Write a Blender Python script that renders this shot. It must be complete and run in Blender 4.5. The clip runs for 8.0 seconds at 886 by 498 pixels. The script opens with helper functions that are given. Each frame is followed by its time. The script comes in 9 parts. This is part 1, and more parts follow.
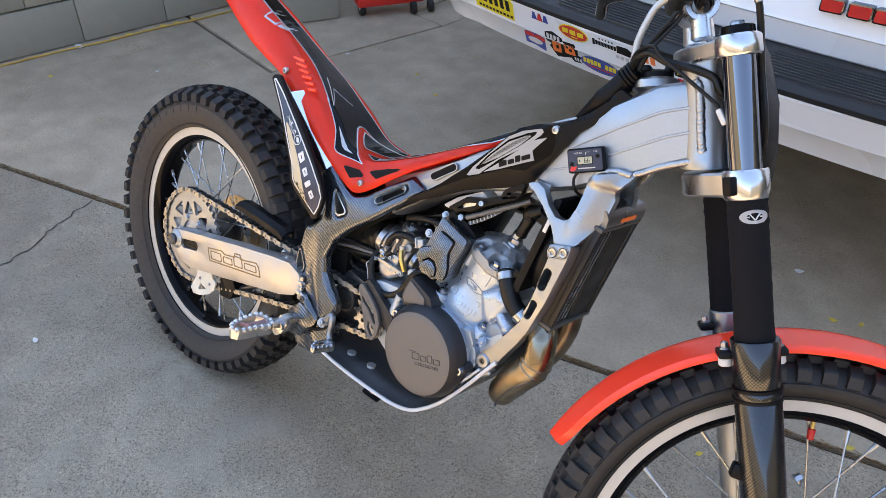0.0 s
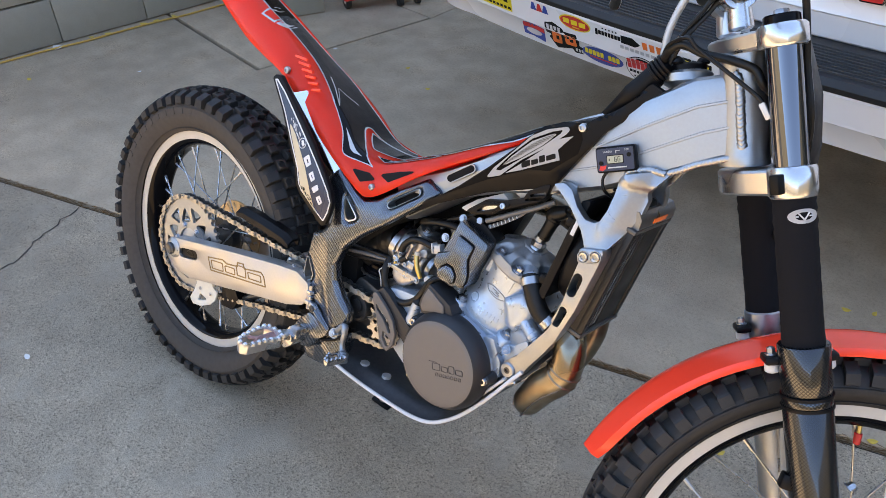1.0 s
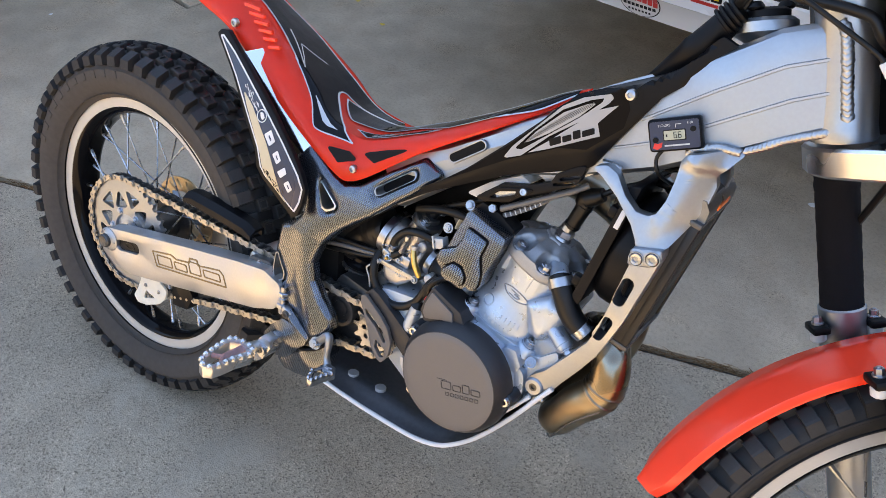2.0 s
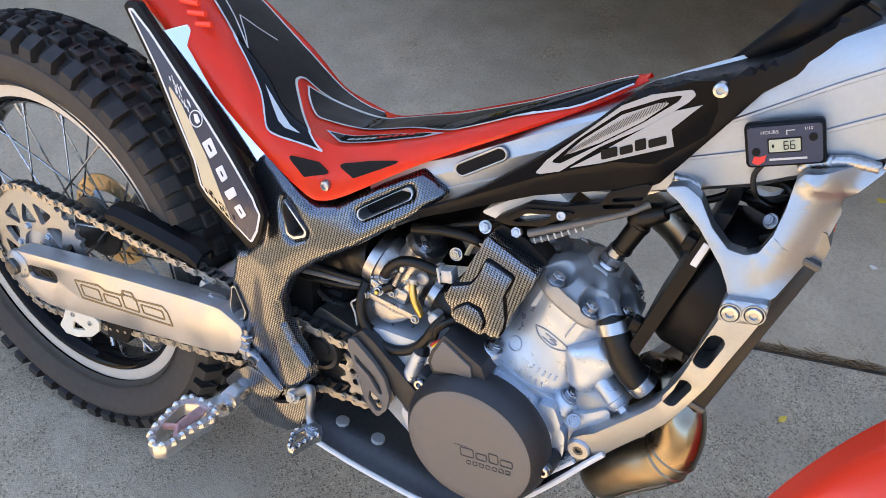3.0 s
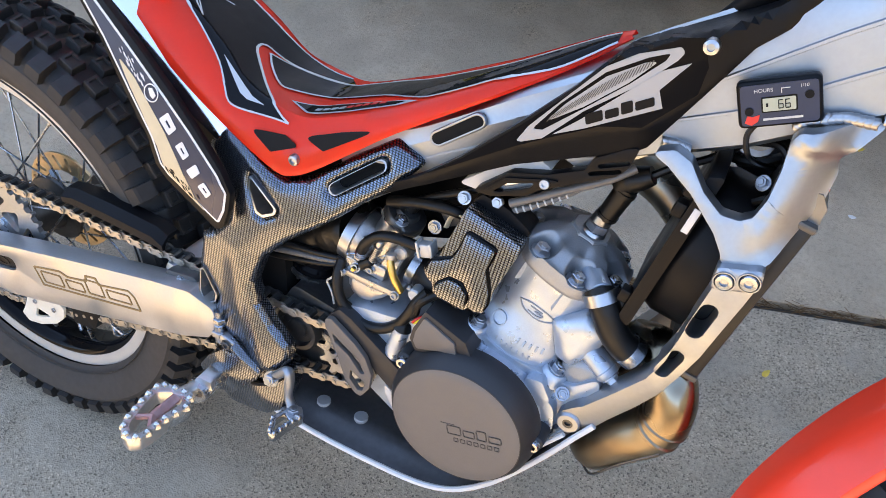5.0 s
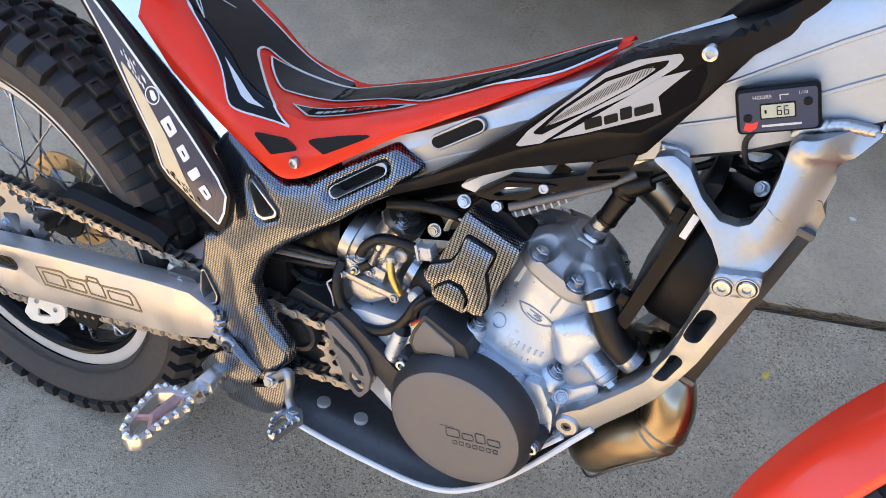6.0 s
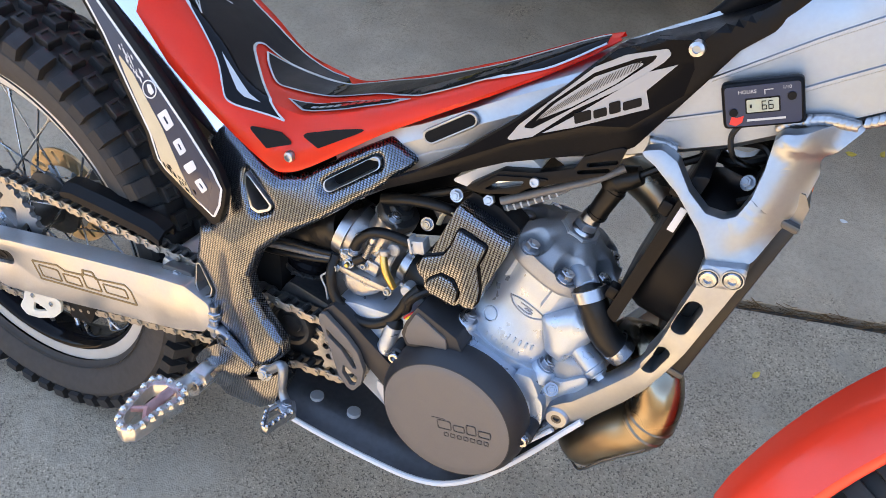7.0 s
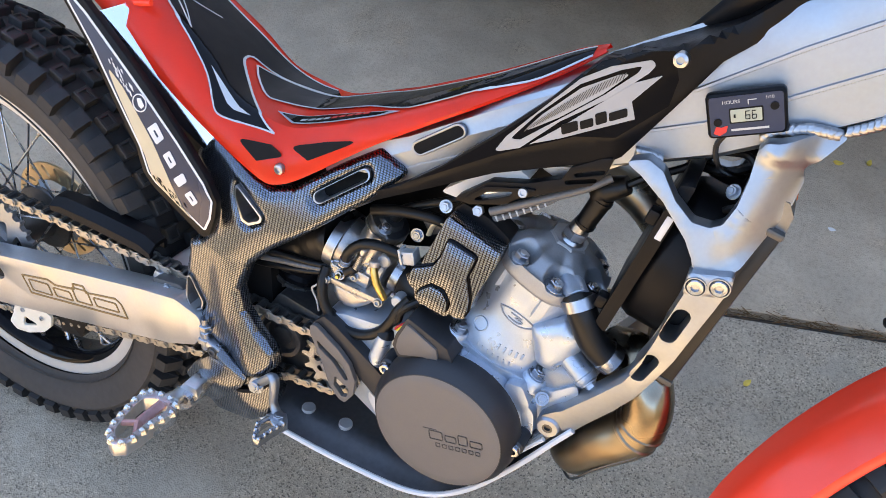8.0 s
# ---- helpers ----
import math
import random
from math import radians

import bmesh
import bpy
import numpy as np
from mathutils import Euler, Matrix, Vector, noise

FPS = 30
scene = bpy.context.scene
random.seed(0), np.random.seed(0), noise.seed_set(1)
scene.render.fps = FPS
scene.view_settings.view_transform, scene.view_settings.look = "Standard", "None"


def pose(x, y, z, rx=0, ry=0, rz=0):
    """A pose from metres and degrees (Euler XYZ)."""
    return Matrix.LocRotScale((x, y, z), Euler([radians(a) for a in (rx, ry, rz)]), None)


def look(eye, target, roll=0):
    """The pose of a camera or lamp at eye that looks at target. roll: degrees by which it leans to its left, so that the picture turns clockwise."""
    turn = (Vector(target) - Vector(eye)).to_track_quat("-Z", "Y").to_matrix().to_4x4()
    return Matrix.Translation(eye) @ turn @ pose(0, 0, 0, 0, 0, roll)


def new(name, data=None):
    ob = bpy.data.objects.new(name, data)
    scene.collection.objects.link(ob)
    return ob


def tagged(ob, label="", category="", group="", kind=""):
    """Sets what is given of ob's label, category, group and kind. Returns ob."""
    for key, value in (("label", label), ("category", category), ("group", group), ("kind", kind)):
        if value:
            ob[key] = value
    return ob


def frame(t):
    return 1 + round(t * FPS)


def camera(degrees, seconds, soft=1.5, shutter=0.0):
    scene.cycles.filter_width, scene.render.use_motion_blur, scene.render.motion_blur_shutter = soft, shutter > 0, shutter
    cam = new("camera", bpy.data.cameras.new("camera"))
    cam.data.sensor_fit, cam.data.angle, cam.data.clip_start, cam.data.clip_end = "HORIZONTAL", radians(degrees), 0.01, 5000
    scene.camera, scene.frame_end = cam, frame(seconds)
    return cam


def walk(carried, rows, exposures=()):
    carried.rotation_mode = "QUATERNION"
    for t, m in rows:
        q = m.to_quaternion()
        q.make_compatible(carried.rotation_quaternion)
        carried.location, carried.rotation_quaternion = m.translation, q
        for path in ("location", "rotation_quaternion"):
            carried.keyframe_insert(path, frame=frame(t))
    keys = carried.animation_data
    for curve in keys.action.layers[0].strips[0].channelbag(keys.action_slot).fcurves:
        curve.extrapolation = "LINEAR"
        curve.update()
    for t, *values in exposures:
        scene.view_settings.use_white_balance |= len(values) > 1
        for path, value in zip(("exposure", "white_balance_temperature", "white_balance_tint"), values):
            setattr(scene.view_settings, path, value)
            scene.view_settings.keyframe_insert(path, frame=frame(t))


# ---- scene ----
cam = camera(61.0, 8.0, soft=0.7)
# seconds, eye in metres, turn in degrees
PATH = [
    (0.0, 1.3473, -0.5779, 1.3205, 53.088, 0.028, 42.951),
    (0.5, 1.3191, -0.5813, 1.3137, 53.098, 0.036, 42.131),
    (1.0, 1.2660, -0.5734, 1.3048, 52.437, 0.534, 40.904),
    (1.5, 1.1724, -0.5385, 1.2779, 50.215, 0.455, 39.020),
    (1.7, 1.1267, -0.5078, 1.2631, 48.869, 0.276, 37.718),
    (2.8, 0.8972, -0.2857, 1.1810, 41.626, 0.232, 31.691),
    (3.0, 0.8662, -0.2673, 1.1694, 40.241, 0.301, 30.586),
    (3.5, 0.8448, -0.2605, 1.1468, 38.753, 0.258, 29.133),
    (4.0, 0.8476, -0.2479, 1.1466, 37.522, 0.212, 28.214),
    (4.5, 0.8463, -0.2432, 1.1484, 37.171, 0.198, 27.534),
    (6.0, 0.8470, -0.2374, 1.1568, 36.924, 0.174, 27.876),
    (6.5, 0.8496, -0.2414, 1.1539, 37.117, -0.162, 27.794),
    (7.0, 0.8573, -0.2488, 1.1579, 37.306, -0.266, 27.993),
    (7.5, 0.8580, -0.2570, 1.1569, 37.825, -0.318, 27.936),
    (8.0, 0.8612, -0.2500, 1.1604, 38.186, -0.411, 27.296),
]
walk(cam, [(t, pose(x, y, z, rx, ry, rz)) for t, x, y, z, rx, ry, rz in PATH],
     [(0.0, 2.86, 9800, 12), (1.5, 2.81, 9800, 12), (4.0, 3.02, 9550, 12), (8.0, 2.99, 9550, 12)])

# open shade of an unseen house, clear blue sky over it, the sun behind the house
SUN_UP, SUN_TURN = 56.0, 20.0  # degrees above the horizon, degrees from +y towards -x
world = bpy.data.worlds.new("world")
scene.world = world
world.use_nodes = True
sky = world.node_tree.nodes.new("ShaderNodeTexSky")
sky.sky_type, sky.sun_disc = "NISHITA", False
sky.sun_elevation, sky.sun_rotation = radians(SUN_UP), radians(-SUN_TURN)
sky.dust_density, sky.ozone_density, sky.altitude = 0.0, 5.0, 400
sky.air_density = 0.8
back = world.node_tree.nodes["Background"]
back.inputs["Strength"].default_value = 0.15
world.node_tree.links.new(sky.outputs[0], back.inputs["Color"])
sun = new("sun", bpy.data.lights.new("sun", "SUN"))
sun.data.energy, sun.data.angle, sun.data.color = 4.3, radians(0.5), (1.0, 0.95, 0.87)
sun.matrix_world = look((-math.sin(radians(SUN_TURN)), math.cos(radians(SUN_TURN)), math.tan(radians(SUN_UP))), (0, 0, 0))


# ---- materials ----
def material(name, color, rough=0.5, metal=0.0, grain=0.0, scale=60.0, vary=0.12, bump=0.0, coat=0.0, stain=0.0, spec=0.5, detail=6.0):
    """A surface with fine grain (scale per metre), a coarse mottling, and relief."""
    m = bpy.data.materials.new(name)
    m.use_nodes = True
    n, l = m.node_tree.nodes, m.node_tree.links
    b = n["Principled BSDF"]
    b.inputs["Metallic"].default_value = metal
    b.inputs["Coat Weight"].default_value = coat
    b.inputs["Coat Roughness"].default_value = 0.06
    b.inputs["Specular IOR Level"].default_value = spec
    where = n.new("ShaderNodeTexCoord")
    fine, coarse = n.new("ShaderNodeTexNoise"), n.new("ShaderNodeTexNoise")
    fine.inputs["Scale"].default_value, fine.inputs["Detail"].default_value = scale, detail
    coarse.inputs["Scale"].default_value, coarse.inputs["Detail"].default_value = scale / 12, 3.0
    for tex in (fine, coarse):
        l.new(where.outputs["Object"], tex.inputs["Vector"])
    mix = n.new("ShaderNodeMath")
    mix.operation = "ADD"
    l.new(fine.outputs["Fac"], mix.inputs[0])
    l.new(coarse.outputs["Fac"], mix.inputs[1])
    ramp = n.new("ShaderNodeMapRange")
    ramp.inputs["From Min"].default_value, ramp.inputs["From Max"].default_value = 0.6, 1.4
    ramp.inputs["To Min"].default_value, ramp.inputs["To Max"].default_value = 1 - vary, 1 + vary
    l.new(mix.outputs[0], ramp.inputs["Value"])
    tone = n.new("ShaderNodeVectorMath")
    tone.operation = "SCALE"
    tone.inputs[0].default_value = color
    l.new(ramp.outputs[0], tone.inputs["Scale"])
    l.new(tone.outputs[0], b.inputs["Base Color"])
    wear = n.new("ShaderNodeMapRange")
    wear.inputs["From Min"].default_value, wear.inputs["From Max"].default_value = 0.3, 0.7
    wear.inputs["To Min"].default_value, wear.inputs["To Max"].default_value = max(rough - 0.08 - stain, 0.02), min(rough + 0.08 + stain, 1)
    l.new(coarse.outputs["Fac"], wear.inputs["Value"])
    l.new(wear.outputs[0], b.inputs["Roughness"])
    if bump:
        relief = n.new("ShaderNodeBump")
        relief.inputs["Strength"].default_value, relief.inputs["Distance"].default_value = 1.0, bump
        l.new(fine.outputs["Fac"], relief.inputs["Height"])
        l.new(relief.outputs[0], b.inputs["Normal"])
    return m


def concrete(name, color, dark, smooth=0.0):
    """Broomed, worn concrete: pale sand, dark pinholes, blotches and tyre-grey stains."""
    m = material(name, color, 0.9, scale=240, vary=0.05, spec=0.25)
    n, l = m.node_tree.nodes, m.node_tree.links
    b = n["Principled BSDF"]
    where = n["Texture Coordinate"]
    grain = n.new("ShaderNodeTexVoronoi")
    grain.inputs["Scale"].default_value, grain.inputs["Randomness"].default_value = 420, 1.0
    speck, stain, cloud = (n.new("ShaderNodeTexNoise") for _ in range(3))
    speck.inputs["Scale"].default_value, speck.inputs["Detail"].default_value, speck.inputs["Roughness"].default_value = 110, 6, 0.75
    stain.inputs["Scale"].default_value, stain.inputs["Detail"].default_value = 9, 8
    cloud.inputs["Scale"].default_value, cloud.inputs["Detail"].default_value = 1.6, 5
    for tex in (grain, speck, stain, cloud):
        l.new(where.outputs["Object"], tex.inputs["Vector"])
    base = b.inputs["Base Color"].links[0].from_socket
    pick = n.new("ShaderNodeSeparateColor")
    l.new(grain.outputs["Color"], pick.inputs[0])
    ramp = n.new("ShaderNodeValToRGB")
    for i, (p, c) in enumerate(((0.0, 0.28), (0.10, 0.55), (0.26, 0.92), (0.72, 1.02), (0.90, 1.14), (1.0, 1.5))):
        e = ramp.color_ramp.elements[i] if i < 2 else ramp.color_ramp.elements.new(p)
        e.position, e.color = p, (c, c, c, 1)
    l.new(pick.outputs[0], ramp.inputs["Fac"])
    tint = n.new("ShaderNodeVectorMath")
    tint.operation = "MULTIPLY"
    l.new(base, tint.inputs[0])
    # worn patches show the stones, the others keep a smooth bluish skin
    patch = n.new("ShaderNodeTexNoise")
    patch.inputs["Scale"].default_value, patch.inputs["Detail"].default_value, patch.inputs["Roughness"].default_value = 5.0, 9, 0.68
    l.new(where.outputs["Object"], patch.inputs["Vector"])
    worn = n.new("ShaderNodeMapRange")
    worn.inputs["From Min"].default_value, worn.inputs["From Max"].default_value = 0.50 - smooth, 0.64 - smooth
    l.new(patch.outputs["Fac"], worn.inputs["Value"])
    skin = n.new("ShaderNodeMix")
    skin.data_type = "RGBA"
    l.new(worn.outputs[0], skin.inputs["Factor"])
    l.new(ramp.outputs["Color"], skin.inputs["A"])
    skin.inputs["B"].default_value = (0.96, 1.0, 1.05, 1)
    l.new(skin.outputs["Result"], tint.inputs[1])
    base = tint.outputs[0]
    for tex, lo, hi, amount in ((speck, 0.32, 0.52, 0.40), (stain, 0.35, 0.65, 0.25), (cloud, 0.3, 0.7, 0.35)):
        r = n.new("ShaderNodeMapRange")
        r.inputs["From Min"].default_value, r.inputs["From Max"].default_value = lo, hi
        r.inputs["To Min"].default_value, r.inputs["To Max"].default_value = amount, 0.0
        l.new(tex.outputs["Fac"], r.inputs["Value"])
        mx = n.new("ShaderNodeMix")
        mx.data_type = "RGBA"
        l.new(r.outputs[0], mx.inputs["Factor"])
        l.new(base, mx.inputs["A"])
        mx.inputs["B"].default_value = (*dark, 1)
        base = mx.outputs["Result"]
    l.new(base, b.inputs["Base Color"])
    relief = n.new("ShaderNodeBump")
    relief.inputs["Strength"].default_value, relief.inputs["Distance"].default_value = 0.7, 0.0012
    l.new(grain.outputs["Distance"], relief.inputs["Height"])
    l.new(relief.outputs[0], b.inputs["Normal"])
    return m


def weave(name, bright=0.42, cell=0.0034, sheet=False):
    """Carbon cloth under clear lacquer: small scales, light and dark by turns."""
    m = bpy.data.materials.new(name)
    m.use_nodes = True
    n, l = m.node_tree.nodes, m.node_tree.links
    b = n["Principled BSDF"]
    where = n.new("ShaderNodeTexCoord")
    turn = n.new("ShaderNodeMapping")
    turn.inputs["Rotation"].default_value = (0, 0 if sheet else radians(38), 0)
    turn.inputs["Scale"].default_value = (1 / cell, 1 / cell, 1.35 / cell)
    l.new(where.outputs["UV" if sheet else "Object"], turn.inputs["Vector"])
    sep = n.new("ShaderNodeSeparateXYZ")
    l.new(turn.outputs[0], sep.inputs[0])

    def wave(socket, shift):
        a = n.new("ShaderNodeMath")
        a.operation = "MULTIPLY_ADD"
        a.inputs[1].default_value, a.inputs[2].default_value = math.pi, shift
        l.new(socket, a.inputs[0])
        s = n.new("ShaderNodeMath")
        s.operation = "SINE"
        l.new(a.outputs[0], s.inputs[0])
        return s.outputs[0]
    mul = n.new("ShaderNodeMath")
    mul.operation = "MULTIPLY"
    run = n.new("ShaderNodeMath")
    run.operation = "ADD"
    l.new(sep.outputs[0], run.inputs[0])
    if not sheet:
        l.new(sep.outputs[1], run.inputs[1])
    rise = sep.outputs[1 if sheet else 2]
    for k, kind in enumerate(("ADD", "SUBTRACT")):
        slant = n.new("ShaderNodeMath")
        slant.operation = kind
        l.new(run.outputs[0], slant.inputs[0])
        l.new(rise, slant.inputs[1])
        l.new(wave(slant.outputs[0], 0.0), mul.inputs[k])
    scale = n.new("ShaderNodeMath")
    scale.operation = "ABSOLUTE"
    l.new(mul.outputs[0], scale.inputs[0])
    mul = scale
    r = n.new("ShaderNodeMapRange")
    r.inputs["From Min"].default_value, r.inputs["From Max"].default_value = 0.26, 0.66
    l.new(mul.outputs[0], r.inputs["Value"])
    mx = n.new("ShaderNodeMix")
    mx.data_type = "RGBA"
    # blue in the light scales paints a deeper sky reflection
    mx.inputs["A"].default_value, mx.inputs["B"].default_value = (0.005, 0.005, 0.006, 1), (bright * 0.86, bright, bright * 1.2, 1)
    l.new(r.outputs[0], mx.inputs["Factor"])
    l.new(mx.outputs["Result"], b.inputs["Base Color"])
    rough = n.new("ShaderNodeMapRange")
    rough.inputs["To Min"].default_value, rough.inputs["To Max"].default_value = 0.34, 0.14
    l.new(r.outputs[0], rough.inputs["Value"])
    l.new(rough.outputs[0], b.inputs["Roughness"])
    b.inputs["Metallic"].default_value = 0.9
    b.inputs["Coat Weight"].default_value, b.inputs["Coat Roughness"].default_value = 0.7, 0.05
    relief = n.new("ShaderNodeBump")
    relief.inputs["Strength"].default_value, relief.inputs["Distance"].default_value = 0.25, 0.0004
    l.new(mul.outputs[0], relief.inputs["Height"])
    l.new(relief.outputs[0], b.inputs["Normal"])
    return m


def tempered(name):
    """Titanium-brown pipe: straw, bronze and violet bands from heat."""
    m = material(name, (0.3, 0.2, 0.12), 0.28, 1.0, scale=90, vary=0.2, stain=0.06)
    n, l = m.node_tree.nodes, m.node_tree.links
    tex = n.new("ShaderNodeTexNoise")
    tex.inputs["Scale"].default_value, tex.inputs["Detail"].default_value = 14, 2
    l.new(n["Texture Coordinate"].outputs["Object"], tex.inputs["Vector"])
    ramp = n.new("ShaderNodeValToRGB")
    for i, (p, c) in enumerate(((0.3, (0.10, 0.075, 0.065)), (0.45, (0.22, 0.17, 0.115)), (0.55, (0.30, 0.27, 0.21)), (0.7, (0.19, 0.125, 0.085)))):
        e = ramp.color_ramp.elements[i] if i < 2 else ramp.color_ramp.elements.new(p)
        e.position, e.color = p, (*c, 1)
    l.new(tex.outputs["Fac"], ramp.inputs["Fac"])
    l.new(ramp.outputs["Color"], n["Principled BSDF"].inputs["Base Color"])
    return m


CONCRETE = concrete("concrete", (0.520, 0.398, 0.280), (0.13, 0.105, 0.08))
SMOOTHSLAB = concrete("smooth_concrete", (0.540, 0.400, 0.272), (0.15, 0.115, 0.084), 0.16)
ASPHALT = material("asphalt", (0.055, 0.053, 0.050), 0.9, scale=160, vary=0.25, bump=0.002)
JOINT = material("joint_dirt", (0.055, 0.045, 0.036), 1.0, scale=120, vary=0.4, bump=0.002)
BLOCK = material("painted_block", (0.265, 0.25, 0.205), 0.85, scale=260, vary=0.1, bump=0.0008)
MORTAR = material("mortar", (0.10, 0.093, 0.08), 0.95, scale=200, vary=0.2, bump=0.001)
STUCCO = material("stucco", (0.22, 0.192, 0.145), 0.95, scale=90, vary=0.08, bump=0.003)
HOUSEDARK = material("brown_stucco", (0.15, 0.115, 0.085), 0.95, scale=90, vary=0.08, bump=0.003)
ROOF = material("roof_tile", (0.25, 0.16, 0.11), 0.9, scale=40, vary=0.2, bump=0.004)
VANWHITE = material("van_white_paint", (0.79, 0.79, 0.79), 0.28, scale=30, vary=0.02, coat=0.6)
PAD = material("black_bumper_pad", (0.011, 0.011, 0.012), 0.5, scale=300, vary=0.2, bump=0.0003)
RED = material("red_plastic", (1.0, 0.056, 0.027), 0.17, scale=40, vary=0.03, spec=0.45)
GLOSSBLACK = material("gloss_black_graphic", (0.004, 0.004, 0.005), 0.06, scale=50, vary=0.1, stain=-0.06, spec=0.09)
FILM = material("gloss_black_film", (0.004, 0.004, 0.005), 0.05, scale=48, vary=0.1, bump=0.0007, stain=-0.05, spec=0.17, detail=1.5)
PLASTIC = material("black_plastic", (0.0045, 0.0045, 0.0052), 0.42, scale=400, vary=0.12, bump=0.00012, spec=0.15)
# near-black; some plates of it paint the shade inside openings
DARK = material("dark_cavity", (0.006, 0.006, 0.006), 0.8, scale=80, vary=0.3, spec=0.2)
RUBBER = material("tyre_rubber", (0.0135, 0.0128, 0.0128), 0.72, scale=180, vary=0.25, bump=0.0004, stain=0.06)
SIDEWALL = material("dusty_sidewall", (0.046, 0.040, 0.035), 0.85, scale=90, vary=0.25, bump=0.0004)
HOSE = material("black_hose", (0.006, 0.006, 0.006), 0.38, scale=300, vary=0.15, spec=0.28)
SOCK = material("neoprene_sock", (0.008, 0.008, 0.0095), 0.95, scale=900, vary=0.3, bump=0.0004, spec=0.15)
ALU = material("satin_aluminium", (0.36, 0.385, 0.41), 0.44, 1.0, scale=260, vary=0.05, stain=0.04)
WELD = material("weld_bead", (0.42, 0.42, 0.42), 0.36, 1.0, scale=300, vary=0.1)
CAST = material("cast_alloy", (0.405, 0.475, 0.55), 0.36, 0.65, scale=700, vary=0.08, bump=0.0002, stain=0.05)
HEADGREY = material("grey_cylinder_head", (0.29, 0.305, 0.32), 0.42, 0.6, scale=700, vary=0.1, bump=0.0002)
COVER = material("bronze_grey_cover", (0.128, 0.119, 0.113), 0.55, 0.25, scale=900, vary=0.06, bump=0.00008)
COVERRIM = material("dark_cover_rim", (0.022, 0.022, 0.024), 0.5, 0.2, scale=600, vary=0.1)
CHROME = material("hard_chrome", (0.15, 0.16, 0.185), 0.03, 1.0, scale=30, vary=0.03, stain=-0.07)
STEEL = material("zinc_steel", (0.40, 0.42, 0.45), 0.28, 1.0, scale=200, vary=0.1)
DARKSTEEL = material("dark_steel", (0.10, 0.10, 0.10), 0.4, 0.8, scale=200, vary=0.2)
CHAINGOLD = material("dusty_gold_chain", (0.40, 0.37, 0.325), 0.4, 0.9, scale=300, vary=0.2)
BRASS = material("brass", (0.62, 0.44, 0.16), 0.3, 1.0, scale=200, vary=0.1)
DISC = material("bronze_brake_disc", (0.58, 0.44, 0.27), 0.4, 0.8, scale=160, vary=0.12)
WHITE = material("white_plastic", (0.58, 0.57, 0.55), 0.4, scale=90, vary=0.04)
SKYPANEL = material("polished_alloy", (0.80, 0.84, 0.88), 0.12, 1.0, scale=40, vary=0.02)
CREAM = material("cream_nylon", (0.66, 0.64, 0.56), 0.5, scale=90, vary=0.08)
STICKERWHITE = material("white_sticker", (0.62, 0.61, 0.60), 0.35, scale=60, vary=0.03)
NAVY = material("navy_sticker", (0.011, 0.021, 0.050), 0.3, scale=60, vary=0.1)
SAND = material("worn_sand_sticker", (0.55, 0.44, 0.28), 0.4, scale=60, vary=0.12)
SILVERSTICK = material("silver_sticker", (0.45, 0.46, 0.46), 0.35, 0.4, scale=60, vary=0.06)
GREYLINE = material("grey_engraving", (0.05, 0.047, 0.045), 0.6, scale=100, vary=0.1)
GOLDLINE = material("brown_outline", (0.20, 0.13, 0.055), 0.5, scale=100, vary=0.1)
YELLOW = material("yellow_sticker", (0.80, 0.62, 0.03), 0.4, scale=60, vary=0.05)
STICKRED = material("red_sticker", (0.62, 0.025, 0.02), 0.4, scale=60, vary=0.05)
STICKBLUE = material("blue_sticker", (0.02, 0.06, 0.30), 0.4, scale=60, vary=0.05)
STICKORANGE = material("orange_sticker", (0.85, 0.17, 0.03), 0.4, scale=60, vary=0.05)
INK = material("black_ink", (0.006, 0.006, 0.0065), 0.35, scale=60, vary=0.1, spec=0.12)
LCD = material("lcd_grey_green", (0.36, 0.37, 0.28), 0.25, scale=60, vary=0.03)
NEEDLE = material("dry_needles", (0.16, 0.085, 0.035), 0.9, scale=60, vary=0.45)
CORD = material("yellow_cord", (0.52, 0.31, 0.07), 0.7, scale=200, vary=0.15)
LEAF = material("dry_yellow_leaf", (0.60, 0.40, 0.06), 0.7, scale=90, vary=0.3)
PALE = material("pale_chip", (0.62, 0.61, 0.58), 0.8, scale=90, vary=0.1)
BURN = tempered("heat_tinted_pipe")
CARBON = weave("carbon_weave", 0.25, 0.0046)
DARKCARBON = weave("dark_carbon_weave", 0.08, 0.0046, True)
CARB = material("carburettor_alloy", (0.42, 0.42, 0.42), 0.36, 0.85, scale=500, vary=0.15, bump=0.0002, stain=0.08)
SMOKE = material("smoky_hose", (0.10, 0.10, 0.10), 0.3, scale=300, vary=0.2)
PEGALLOY = material("bright_forged_alloy", (0.56, 0.56, 0.56), 0.30, 0.95, scale=200, vary=0.12, stain=0.05)
FINS = material("radiator_core", (0.013, 0.013, 0.013), 0.5, 0.3, scale=300, vary=0.2)
PANELSILVER = material("silver_print", (0.31, 0.31, 0.305), 0.35, scale=60, vary=0.05)
SKIDGREY = material("scuffed_skid_plate", (0.055, 0.057, 0.062), 0.42, 0.3, scale=140, vary=0.3, stain=0.1)
SWINGALLOY = material("brushed_swingarm", (0.50, 0.505, 0.51), 0.42, 0.9, scale=260, vary=0.06, stain=0.06)
POLISH = material("polished_forging", (0.58, 0.59, 0.61), 0.27, 1.0, scale=120, vary=0.05)
TANKGREY = material("satin_tank_alloy", (0.24, 0.24, 0.245), 0.34, 0.9, scale=200, vary=0.08)
GUARDGREY = material("satin_grey_guard", (0.085, 0.082, 0.078), 0.42, 0.4, scale=300, vary=0.1)
